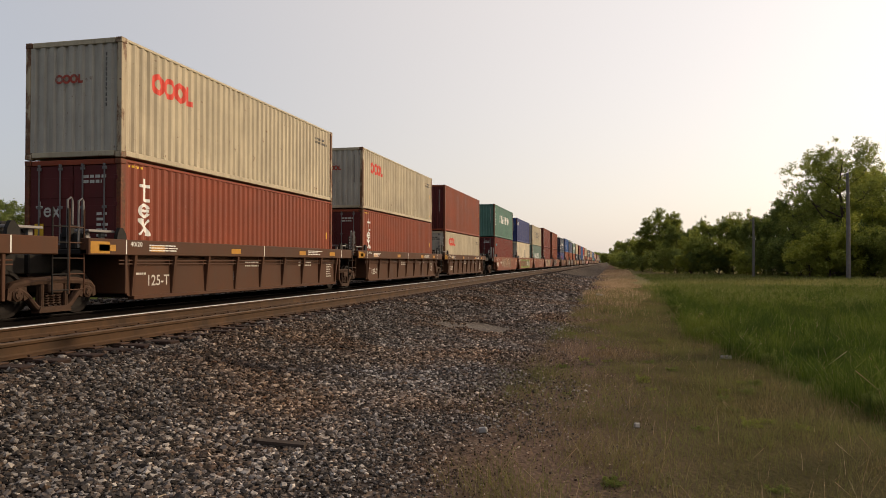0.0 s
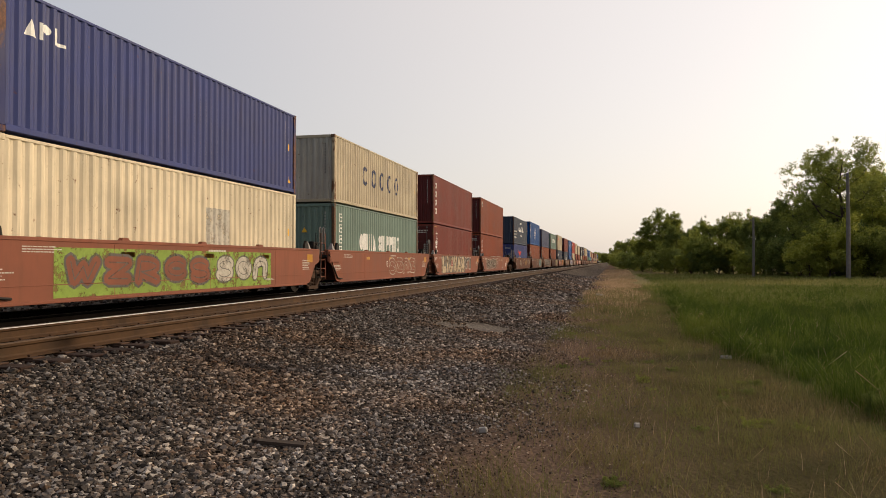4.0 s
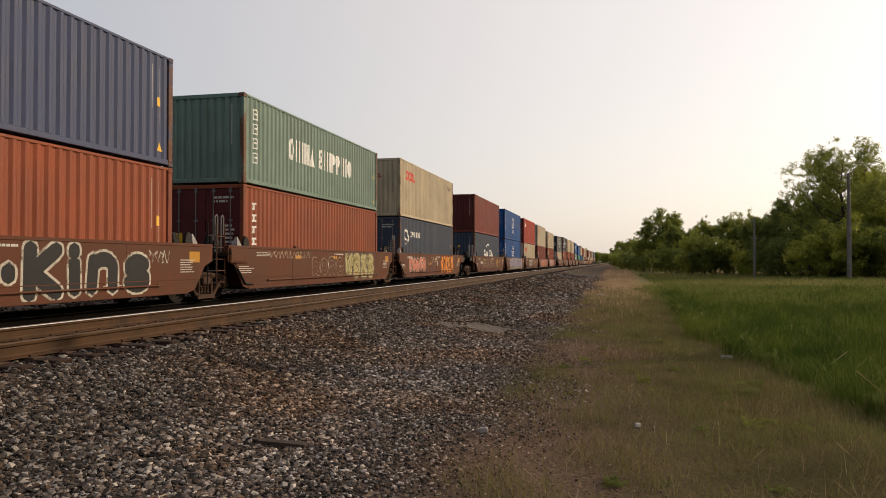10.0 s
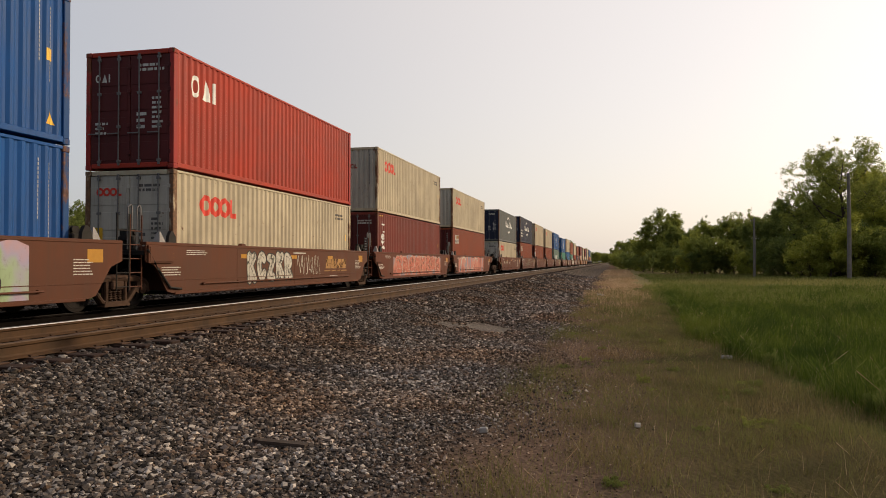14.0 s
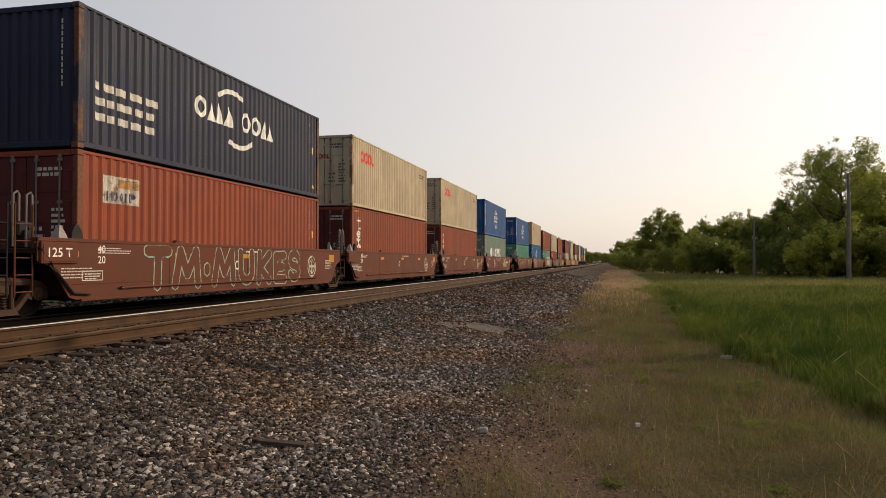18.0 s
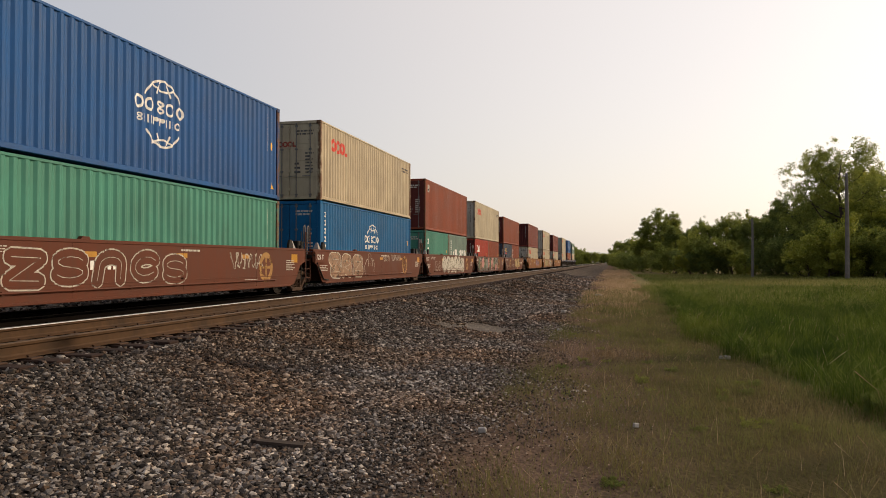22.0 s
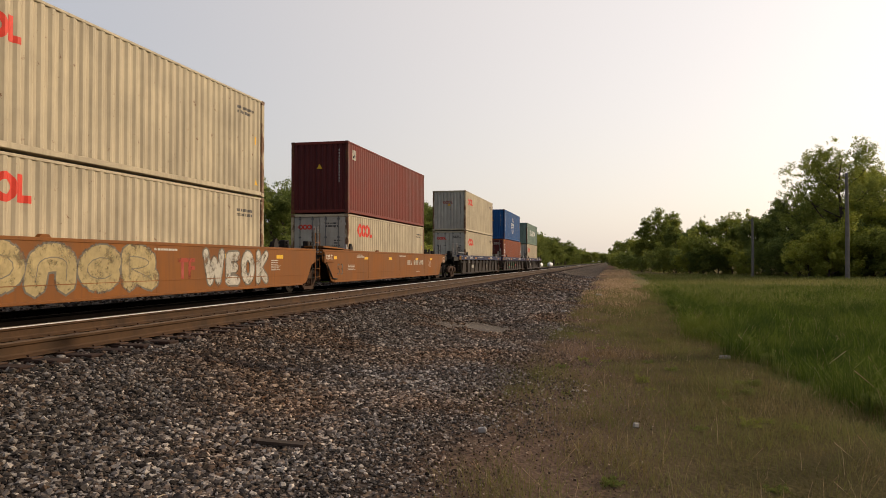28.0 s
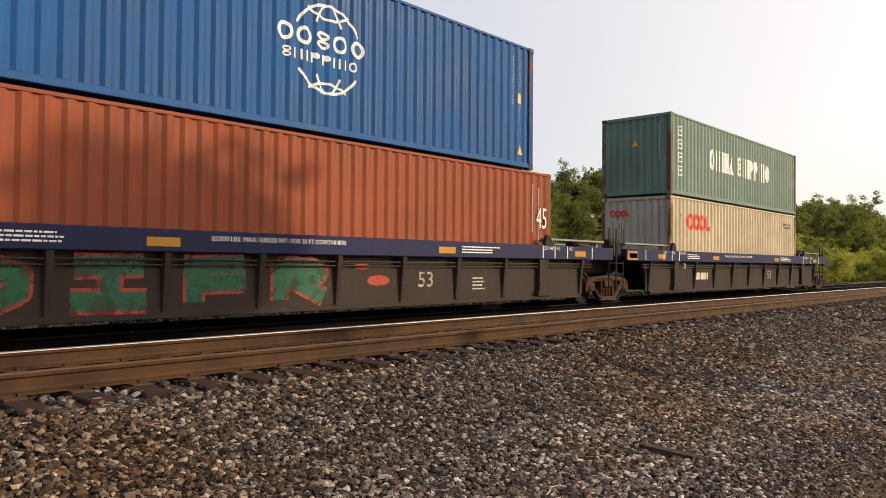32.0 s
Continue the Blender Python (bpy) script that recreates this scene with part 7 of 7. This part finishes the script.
def mark_car(c, index, kind, colour, long, front, rear):
    L = 12.192
    ov = 1.33 + (E53 if long else 0)
    if kind == "ribbed":
        P, CH = SX - 0.126, SX + 0.004
        k = Ink(flat(CH))
        for y in ((-ov + 0.3, -ov + 2.0, 4.2, 8.6, L + ov - 2.3) if not long else (-ov + 0.15, -ov + 1.9, 2.6, 8.6, L + ov - 1.9)):
            Ink(flat(CH)).bar(y, y + 0.5, 1.25, 1.38).done("reflector", "orange", c, "orange reflector plate")
        Ink(flat(CH)).bar(-ov + 0.05, -ov + 0.62, 1.2, 1.44).done("reflector", "orange", c, "orange reflector plate")
        k = Ink(flat(CH))
        for y in (-ov + 1.1, -ov + 2.25, -ov + 2.8, -ov + 3.3, L + ov - 3.3, L + ov - 2.8, L + ov - 2.25, L + ov - 1.1) if long else (-0.2, L + 0.2, 6.1):
            k.bar(y, y + 0.03, 1.19, 1.49)
        k.rows(0.6, 1.7, 1.27, 1.44, 3, index, 0.45).rows(9.3, 10.6, 1.27, 1.44, 3, index + 9, 0.45)
        k.done("chord_stencil", "white", c)
        if long:
            for text, ty in (("48", -ov + 2.3), ("45", -ov + 2.85), ("20/40", -ov + 3.35), ("20/40", L + ov - 3.25), ("45", L + ov - 2.73), ("45", L + ov - 2.18)):
                lettering(text, c, ty, 1.39, 0.085 * len(text), 0.085, M_GREYW, CH)
            lettering("52,800 LBS. MAX. GROSS WT. FOR 20 FT CONTAINERS", c, 3.6, 1.34, 2.6, 0.085, M_WHITE, CH)
            lettering("53", c, 8.15, 0.58, 0.42, 0.3, INK["beige"], P, offset=0.005)
            lettering("C" if index % 2 else "D", c, 0.35, 0.95, 0.13, 0.17, M_WHITE, SX - 0.008)
            k = Ink(flat(P)).rows(1.5, 2.7, 0.6, 0.85, 1, index, 0.9) if index != 33 else Ink(flat(P)).rows(9.8, 10.3, 0.5, 0.8, 4, index, 0.4)
            k.done("stencil", "grey", c)
            if index == 33:
                cells = [-ov + 1.5 + (L + 2 * ov - 3.0) * q / 10 for q in range(11)]
                for ch, q in zip("DIFR", (1, 2, 3, 4)):
                    block_letter(ch, c, cells[q] + 0.24, cells[q + 1] - 0.22, 0.42, 1.04, P)
                Ink(flat(P)).disc(cells[5] + 1.0, 0.72, 0.28, 0.1).disc(cells[5] + 0.6, 0.98, 0.2, 0.06).done("graffiti", "dullred", c)
        else:
            lettering("125-T", c, 0.75, 0.5, 0.8, 0.24, M_GREYW, P, offset=0.01)
            k = Ink(flat(P)).rows(0.2, 0.7, 0.75, 0.8, 1, index, 0.9).rows(8.8, 9.9, 0.9, 1.1, 2, index, 0.4).rows(5.2, 6.4, 0.9, 1.1, 2, index + 3, 0.4).rows(11.2, 11.7, 0.5, 1.0, 6, index, 0.4)
            k.done("stencil", "grey", c)
            lettering("DEA"[index % 3], c, 4.55, 0.55, 0.16, 0.24, M_WHITE, P)
            lettering("40/20", c, -0.05, 1.36, 0.4, 0.1, M_WHITE, CH)
        return
    F = SX + 0.004
    k = Ink(flat(F))
    for y in ((-0.75, 2.9, 6.1, 9.2) if not long else (-2.4, 1.2, 4.6, 9.3, 12.45)):
        Ink(flat(F)).bar(y, y + 0.46, 1.13, 1.24).done("reflector", "orange" if colour != "yellow" else "yellow", c, "worn orange reflector plate")
    if long and rear:
        Ink(flat(F)).bar(L + ov + 0.1, L + ov + 0.5, 1.0, 1.04).bar(L + ov + 0.1, L + ov + 0.5, 1.27, 1.31).bar(L + ov + 0.1, L + ov + 0.14, 1.04, 1.27).bar(L + ov + 0.46, L + ov + 0.5, 1.04, 1.27).bar(L + ov + 0.2, L + ov + 0.4, 1.12, 1.16).done("notice_frame", "grey", c, "white-framed notice")
    elif not long:
        Ink(flat(F)).bar(L + ov - 1.05, L + ov - 0.6, 1.02, 1.28).done("reflector", "orange", c, "worn orange reflector plate")
    if front and index == 19:
        Ink(flat(F)).bar(-1.25, -0.82, 0.88, 1.12).done("notice_plate", "orange", c, "worn yellow notice plate")
        Ink(flat(F)).rows(-1.25, -0.72, 1.15, 1.42, 5, index, 0.5).done("stencil", "grey", c)
    k = Ink(flat(F))
    k.rows(-0.75, 0.1, 0.72, 0.95, 4, index, 0.4).rows(0.25, 1.3, 1.2, 1.34, 3, index + 1, 0.4).rows(L - 0.1, L + 0.55, 0.78, 1.12, 6, index + 2, 0.4).rows(6.3, 7.4, 1.29, 1.34, 1, index, 0.9).rows(9.4, 10.2, 0.5, 0.56, 2, index, 0.5)
    k.done("car_lettering", "grey", c, "small white stencilled lines")
    ring_y = {19: 10.9, 20: 10.9, 21: 10.9, 22: 10.9, 23: 3.4, 24: 10.7, 25: 10.1, 26: 10.7, 27: 10.15, 28: 2.6}.get(index)
    if ring_y:
        faded = index >= 24
        k = Ink(flat(F))
        if faded:
            k.ring(ring_y, 0.88, 0.44, 0.44, 0.16, 0, 360, 28)
        else:
            k.ring(ring_y, 0.88, 0.36, 0.36, 0.06, 0, 360, 24).ring(ring_y, 0.88, 0.24, 0.24, 0.045, 0, 360, 20)
        k.bar(ring_y - 0.26, ring_y + 0.26, 0.84, 0.92).bar(ring_y - 0.04, ring_y + 0.04, 0.62, 0.836).bar(ring_y - 0.04, ring_y + 0.04, 0.924, 1.14)
        k.done("round_emblem", "tan" if faded else "pale", c, "round cross emblem")
    letter = {4: "A", 5: "C", 6: "E", 8: "B", 9: "A", 10: "E", 12: "C", 13: "B", 14: "A", 15: "E", 16: "D", 19: "B", 20: "C", 21: "D", 22: "E", 23: "A", 24: "B", 27: "E"}.get(index)
    if letter:
        lettering(letter, c, {8: 6.6, 13: 6.55, 19: 4.6, 23: 7.6}.get(index, 5.7), 0.82, 0.17, 0.24, M_WHITE, F + 0.002)
    if front:
        lettering("40", c, -0.35, 0.62, 0.75, 0.4, M_WHITE, F, offset=0.01) if colour == "pink" else None
    box = put("end_box", Build().box(SX - 0.02, SX + 0.05, -ov + 0.04, -ov + 0.98, 1.0, 1.40, 0.012).box(SX + 0.045, SX + 0.06, -ov + 0.08, -ov + 0.94, 1.04, 1.36, 0.004).mesh("end_box"), c, None, WELL[colour])
    if index in (4, 5, 7, 8, 20, 25, 26, 28, 30, 31, 27, 22):
        lettering("125 T", c, -ov + 0.2, 1.12, 0.6, 0.17, M_WHITE, SX + 0.064, offset=0.01)
    if index in (20, 21, 22, 23):
        lettering("40\n20", c, 0.25, 1.0, 0.22, 0.36, M_WHITE, F)
        Ink(flat(F)).bar(-0.2, 0.4, 0.66, 0.68).bar(-0.2, 0.4, 0.84, 0.86).bar(-0.2, -0.18, 0.66, 0.86).bar(0.38, 0.4, 0.66, 0.86).rows(-0.12, 0.36, 0.69, 0.83, 3, index, 0.5).done("notice_frame", "grey", c)
    G = F

    def numbers(y, n, ink="white", h=0.2, step=0.17):
        k = Ink(flat(G))
        for q in range(n):
            k.bar(y + q * step, y + q * step + step * 0.62, 0.88, 0.88 + h * 0.9)
        k.done("stencil", ink, c)
    if index == 4:
        numbers(1.6, 4)
        numbers(3.1, 6)
        bubbles(c, 2.2, 8.6, 0.5, 1.36, 5, "faded", "beige", 4, G, False, 0.07, "faded beige graffiti letters")
    elif index == 5:
        Ink(flat(G)).bar(1.0, 9.8, 0.36, 1.3).done("graffiti_ground", "lime", c, "lime-green sprayed ground")
        bubbles(c, 1.2, 6.4, 0.5, 1.2, 5, "lime", "smoke", 5, G + 0.003, True, 0.08)
        bubbles(c, 6.6, 9.6, 0.5, 1.2, 3, "pale", "smoke", 55, G + 0.003, False, 0.06)
    elif index == 6:
        bubbles(c, 6.0, 10.6, 0.45, 1.25, 4, "pale", "pale", 6, G, True, 0.06)
    elif index == 7:
        Ink(flat(G)).bar(0.85, 7.95, 0.36, 1.38).done("graffiti_ground", "ash", c, "grey sprayed ground")
        tag(c, "LIJKAS", 0.9, 7.85, 0.34, 1.44, ("smoke", "buff"), 0.40, 0.05, G + 0.002, "big buff block letter with dark edges", 7)
        Ink(flat(G + 0.005)).bar(3.58, 3.97, 0.77, 1.13).done("car_letter_panel", "dullred", c)
        lettering("C", c, 3.69, 0.83, 0.17, 0.24, M_WHITE, G + 0.009)
        tag(c, "RTH", 7.95, 10.1, 0.56, 1.36, ("pale", "smoke"), 0.17, 0.05, G + 0.004, "dark letter with white edges", 8)
    elif index == 8:
        bubbles(c, 1.0, 6.2, 0.4, 1.36, 8, "pale", "pale", 8, G, True, 0.07, "white graffiti outlines")
        Ink(flat(G)).disc(3.4, 1.0, 0.7, 0.18).done("graffiti", "smoke", c)
        k = Ink(flat(G))
        scribble(k, 6.9, 9.6, 1.1, 1.25, 6, 0.02, 8)
        k.done("graffiti", "pale", c)
        lettering("40", c, 11.4, 0.62, 0.6, 0.3, M_WHITE, G)
        put("bent_cap", Build().box(SX - 0.1, SX + 0.06, 3.2, 5.4, 1.475, 1.52, 0.015).box(SX - 0.1, SX + 0.06, 6.0, 8.4, 1.475, 1.51, 0.015).mesh("bent_cap"), c, None, INK["pale"])
    elif index in (9, 14, 16):
        y = {9: 7.6, 14: 8.6, 16: 9.0}[index]
        k = Ink(flat(G))
        shapes(k, "ssss", y, 0.80, 0.34, 0.05, 1.5)
        k.bar(y - 0.1, y + 2.1, 0.70, 0.735)
        k.done("logo", "tan", c, "faded orange company name as blocks")
        k = Ink(flat(G + 0.002))
        if index == 9:
            scribble(k, 2.8, 4.3, 0.55, 1.25, 4, 0.03, 9)
            scribble(k, 9.4, 11.3, 0.85, 1.3, 5, 0.028, 19)
        elif index == 14:
            scribble(k, 10.5, 11.2, 1.15, 1.32, 3, 0.025, 14)
        else:
            scribble(k, 6.6, 8.4, 0.6, 1.25, 5, 0.028, 16)
        k.done("graffiti", "pale", c, "white scribbled graffiti")
        if index == 14:
            numbers(1.2, 5)
            numbers(2.5, 6)
            bubbles(c, 2.1, 7.4, 0.55, 1.28, 6, "pale", "beige", 14, G + 0.002, True, 0.045)
        if index == 16:
            bubbles(c, 3.2, 6.2, 0.36, 1.42, 5, "pale", "black", 16, G, False, 0.05, "white throw-up letters with black edges")
    elif index == 10:
        k = Ink(flat(G))
        scribble(k, 6.6, 7.5, 0.6, 1.05, 4, 0.025, 10)
        k.done("graffiti", "pale", c)
        tag(c, "BOAKS", 8.2, 11.6, 0.38, 1.36, ("pale", "teal"), 0.30, 0.035, G, "teal graffiti letter with a white edge", 10)
    elif index == 11:
        tag(c, "SPiTS.Kins", 1.9, 11.0, 0.34, 1.44, ("pale", M_BLACK), 0.30, 0.055, G, "black graffiti letter with a white edge", 11)
        k = Ink(flat(G))
        scribble(k, 0.2, 1.6, 1.2, 1.36, 6, 0.022, 11)
        scribble(k, 10.9, 11.6, 1.0, 1.3, 3, 0.022, 12)
        k.done("graffiti", "pale", c)
    elif index == 12:
        k = Ink(flat(G))
        scribble(k, 1.0, 4.0, 1.15, 1.36, 8, 0.02, 12)
        k.done("graffiti", "beige", c)
        bubbles(c, 4.2, 7.2, 0.5, 1.25, 4, "beige", "beige", 12, G, True, 0.03)
        bubbles(c, 7.4, 10.8, 0.34, 1.44, 4, "ochre", "ash", 13, G, False, 0.11, "pale yellow throw-up letters with grey edges", 1.1)
    elif index == 13:
        bubbles(c, 0.6, 3.9, 0.5, 1.3, 5, "coral", "pale", 23, G, False, 0.05, "red and white throw-up letters")
        numbers(4.4, 6, "tan", 0.17)
        k = Ink(flat(G))
        scribble(k, 5.2, 6.7, 1.0, 1.3, 3, 0.02, 13)
        k.done("graffiti", "pale", c)
        tag(c, "SOKEM", 7.5, 11.0, 0.36, 1.40, ("dullred", "flame"), 0.22, 0.04, G, "orange flame-like letter with a red edge", 13)
    elif index == 15:
        ground_coat(c, "spring", 1.6, 11.0, 0.36, 1.45, G, 15)
        bubbles(c, 1.9, 10.4, 0.36, 1.42, 5, "lilac", "black", 21, G + 0.003, False, 0.045, "lilac throw-up letters with black edges", 1.35)
    elif index == 17:
        ground_coat(c, "coral", 1.5, 11.0, 0.38, 1.40, G, 17)
        bubbles(c, 1.8, 10.8, 0.44, 1.34, 8, "coral", "pale", 17, G + 0.004, False, 0.04, "red throw-up letters with pale edges", 1.2)
    elif index == 18:
        ground_coat(c, "coral", 0.5, 10.0, 0.36, 1.42, G, 18)
        k = Ink(flat(G + 0.006))
        k.ring(2.2, 0.9, 0.9, 0.5, 0.12, 20, 200, 14).ring(4.6, 0.85, 1.2, 0.45, 0.11, 190, 350, 14).ring(6.8, 0.95, 0.8, 0.4, 0.1, 10, 190, 14)
        k.done("graffiti", "pale", c, "white swooping strokes")
    elif index == 19:
        numbers(1.0, 4, "pale", 0.26, 0.22)
        numbers(2.5, 6, "pale", 0.24, 0.2)
        k = Ink(flat(G))
        scribble(k, 7.4, 9.0, 1.0, 1.3, 4, 0.03, 19)
        k.bar(5.15, 5.47, 0.74, 0.76).bar(5.15, 5.47, 1.0, 1.02).bar(5.15, 5.17, 0.74, 1.02).bar(5.45, 5.47, 0.74, 1.02)
        k.done("graffiti", "pale", c)
    elif index == 20:
        tag(c, "TM.MUKES", 1.7, 10.0, 0.36, 1.42, ("mint", WELL[colour]), 0.24, 0.035, G, "pale green outline of a sprayed letter", 20)
    elif index == 22:
        k = Ink(flat(G))
        scribble(k, 8.6, 11.6, 0.7, 1.25, 6, 0.015, 22)
        k.done("graffiti", "pale", c)
    elif index == 23:
        bubbles(c, 8.2, 10.5, 0.40, 1.36, 2, "cream", "cream", 43, G, False, 0.04, "yellowish graffiti", 1.3)
        numbers(9.3, 4, "white", 0.2)
        numbers(10.3, 6, "white", 0.2)
        k = Ink(flat(G))
        scribble(k, 4.3, 6.3, 1.1, 1.36, 5, 0.025, 23)
        k.done("graffiti_tag", "pale", c, "white scribbled tag")
    elif index == 24:
        numbers(1.2, 4)
        numbers(3.0, 6)
        bubbles(c, 0.9, 6.6, 0.5, 1.33, 5, "pale", "pale", 24, G, True, 0.04, "white outlined graffiti")
        k = Ink(flat(G))
        scribble(k, 8.6, 10.4, 0.85, 1.28, 5, 0.03, 24)
        k.done("graffiti", "pale", c)
    elif index == 25:
        bubbles(c, 0.1, 3.8, 0.38, 1.42, 3, "faded", "pale", 25, G, False, 0.05, "pale sprayed letters", 1.25)
        k = Ink(flat(G))
        for cy, cz, rx, foot in ((4.72, 1.32, 0.15, 0.86), (4.40, 1.05, 0.15, 0.86), (4.98, 1.08, 0.10, 0.86), (5.20, 1.02, 0.11, 0.50)):
            k.ring(cy, cz, rx, 0.12, 0.03, 0, 180, 12)
            k.bar(cy + rx - 0.03, cy + rx, foot, cz)
            if cy == 4.72:
                k.bar(cy - rx, cy - rx + 0.03, foot, cz)
        k.line([(4.27, 1.07), (4.0, 0.82), (4.22, 0.42)], 0.03)
        scribble(k, 6.6, 7.5, 1.08, 1.34, 3, 0.03, 25)
        scribble(k, 7.8, 9.3, 1.1, 1.36, 5, 0.035, 26)
        k.done("graffiti", "pale", c)
    elif index == 26:
        bubbles(c, 3.0, 9.6, 0.34, 1.46, 6, "pale", "ash", 26, G, False, 0.045, "white block graffiti letters", 1.4)
        bubbles(c, 1.2, 2.7, 0.5, 1.1, 2, "pale", "pale", 27, G, True, 0.03)
    elif index == 27:
        Ink(flat(G)).bar(-0.3, 9.65, 0.34, 1.46).done("graffiti_ground", "smoke", c, "black sprayed ground of a mural")
        for q, (y, z, ry, rz, ink) in enumerate(((5.5, 0.9, 0.55, 0.54, "moss"), (6.45, 1.08, 0.58, 0.36, "pink"), (6.15, 0.62, 0.36, 0.26, "pink"), (6.95, 0.66, 0.33, 0.30, "faded"), (7.5, 0.9, 0.34, 0.55, "moss"), (8.3, 1.16, 0.46, 0.28, "dove"),
                                                 (8.25, 0.62, 0.55, 0.27, "pink"), (9.05, 0.72, 0.36, 0.28, "faded"), (4.5, 1.0, 0.5, 0.42, "pink"), (3.6, 0.85, 0.55, 0.48, "dove"), (2.7, 0.95, 0.4, 0.48, "moss"), (1.8, 1.0, 0.6, 0.40, "pink"), (0.9, 0.75, 0.5, 0.36, "faded"), (0.1, 0.9, 0.36, 0.5, "moss"))):
            Ink(flat(G + 0.002 + 0.0015 * q)).disc(y, z, ry, rz).done("graffiti_shape", ink, c, {"moss": "moss-green", "pink": "pink", "faded": "brown", "dove": "grey"}[ink] + " sprayed shape")
        for y, z, ry, rz, a0, a1 in ((6.45, 1.08, 0.6, 0.38, 280, 400), (6.95, 0.68, 0.35, 0.31, 20, 150), (8.3, 1.16, 0.48, 0.30, 290, 410), (9.05, 0.74, 0.38, 0.30, 10, 140), (3.4, 0.9, 0.5, 0.35, 200, 330), (1.8, 1.0, 0.62, 0.42, 280, 400)):
            Ink(flat(G + 0.025)).ring(y, z, ry, rz, 0.03, a0, a1, 14).done("graffiti_stroke", "pale", c, "thin white sprayed stroke")
    elif index == 28:
        bubbles(c, 6.5, 10.2, 0.36, 1.42, 3, "cream", "flame", 31, G, False, 0.05, "orange and cream throw-up letters", 1.4)
        for q, (a, b, z0, z1, n, w) in enumerate(((0.3, 2.4, 0.5, 0.72, 7, 0.022), (4.2, 5.4, 0.55, 0.8, 4, 0.03), (4.2, 5.4, 1.22, 1.38, 4, 0.03))):
            k = Ink(flat(G))
            scribble(k, a, b, z0, z1, n, w, 28 + q)
            k.done("graffiti_tag", "pale", c, "white scribbled tag")
        numbers(10.5, 4, "grey", 0.16)
        numbers(11.4, 5, "grey", 0.16)
    elif index == 29:
        bubbles(c, 6.5, 10.5, 0.5, 1.36, 4, "purple", "coral", 29, G, False, 0.05, "purple graffiti letters")
        numbers(4.0, 9, "pale", 0.16)
    elif index == 30:
        bubbles(c, 0.0, 6.4, 0.34, 1.44, 5, "cream", "ash", 34, G, False, 0.06, "beige bubble letters with dark shadows", 1.3)
        lettering("TF", c, 7.2, 0.62, 0.75, 0.5, INK["dullred"], G, "graffiti", 0.03)
        tag(c, "WEOK", 8.3, 11.9, 0.40, 1.38, ("ash", "pale"), 0.24, 0.05, G, "pale graffiti letter with a dark edge", 30)
        lettering("53", c, -1.9, 0.55, 0.6, 0.42, INK["smoke"], G, offset=0.01)
    elif index == 31:
        numbers(7.75, 3, "pale", 0.27, 0.32)
        numbers(8.95, 6, "pale", 0.27, 0.34)
        lettering("53", c, -1.9, 0.55, 0.6, 0.42, INK["smoke"], G, offset=0.01)


for index, (y, kind, colour, chord, long, front, rear, low, up) in enumerate(UNITS):
    mark_car(CAR_OF[index], index, kind, colour, long, front, rear)
for index, box in enumerate(BOXES):
    mark_container(box, box["marks"], index)

motions()
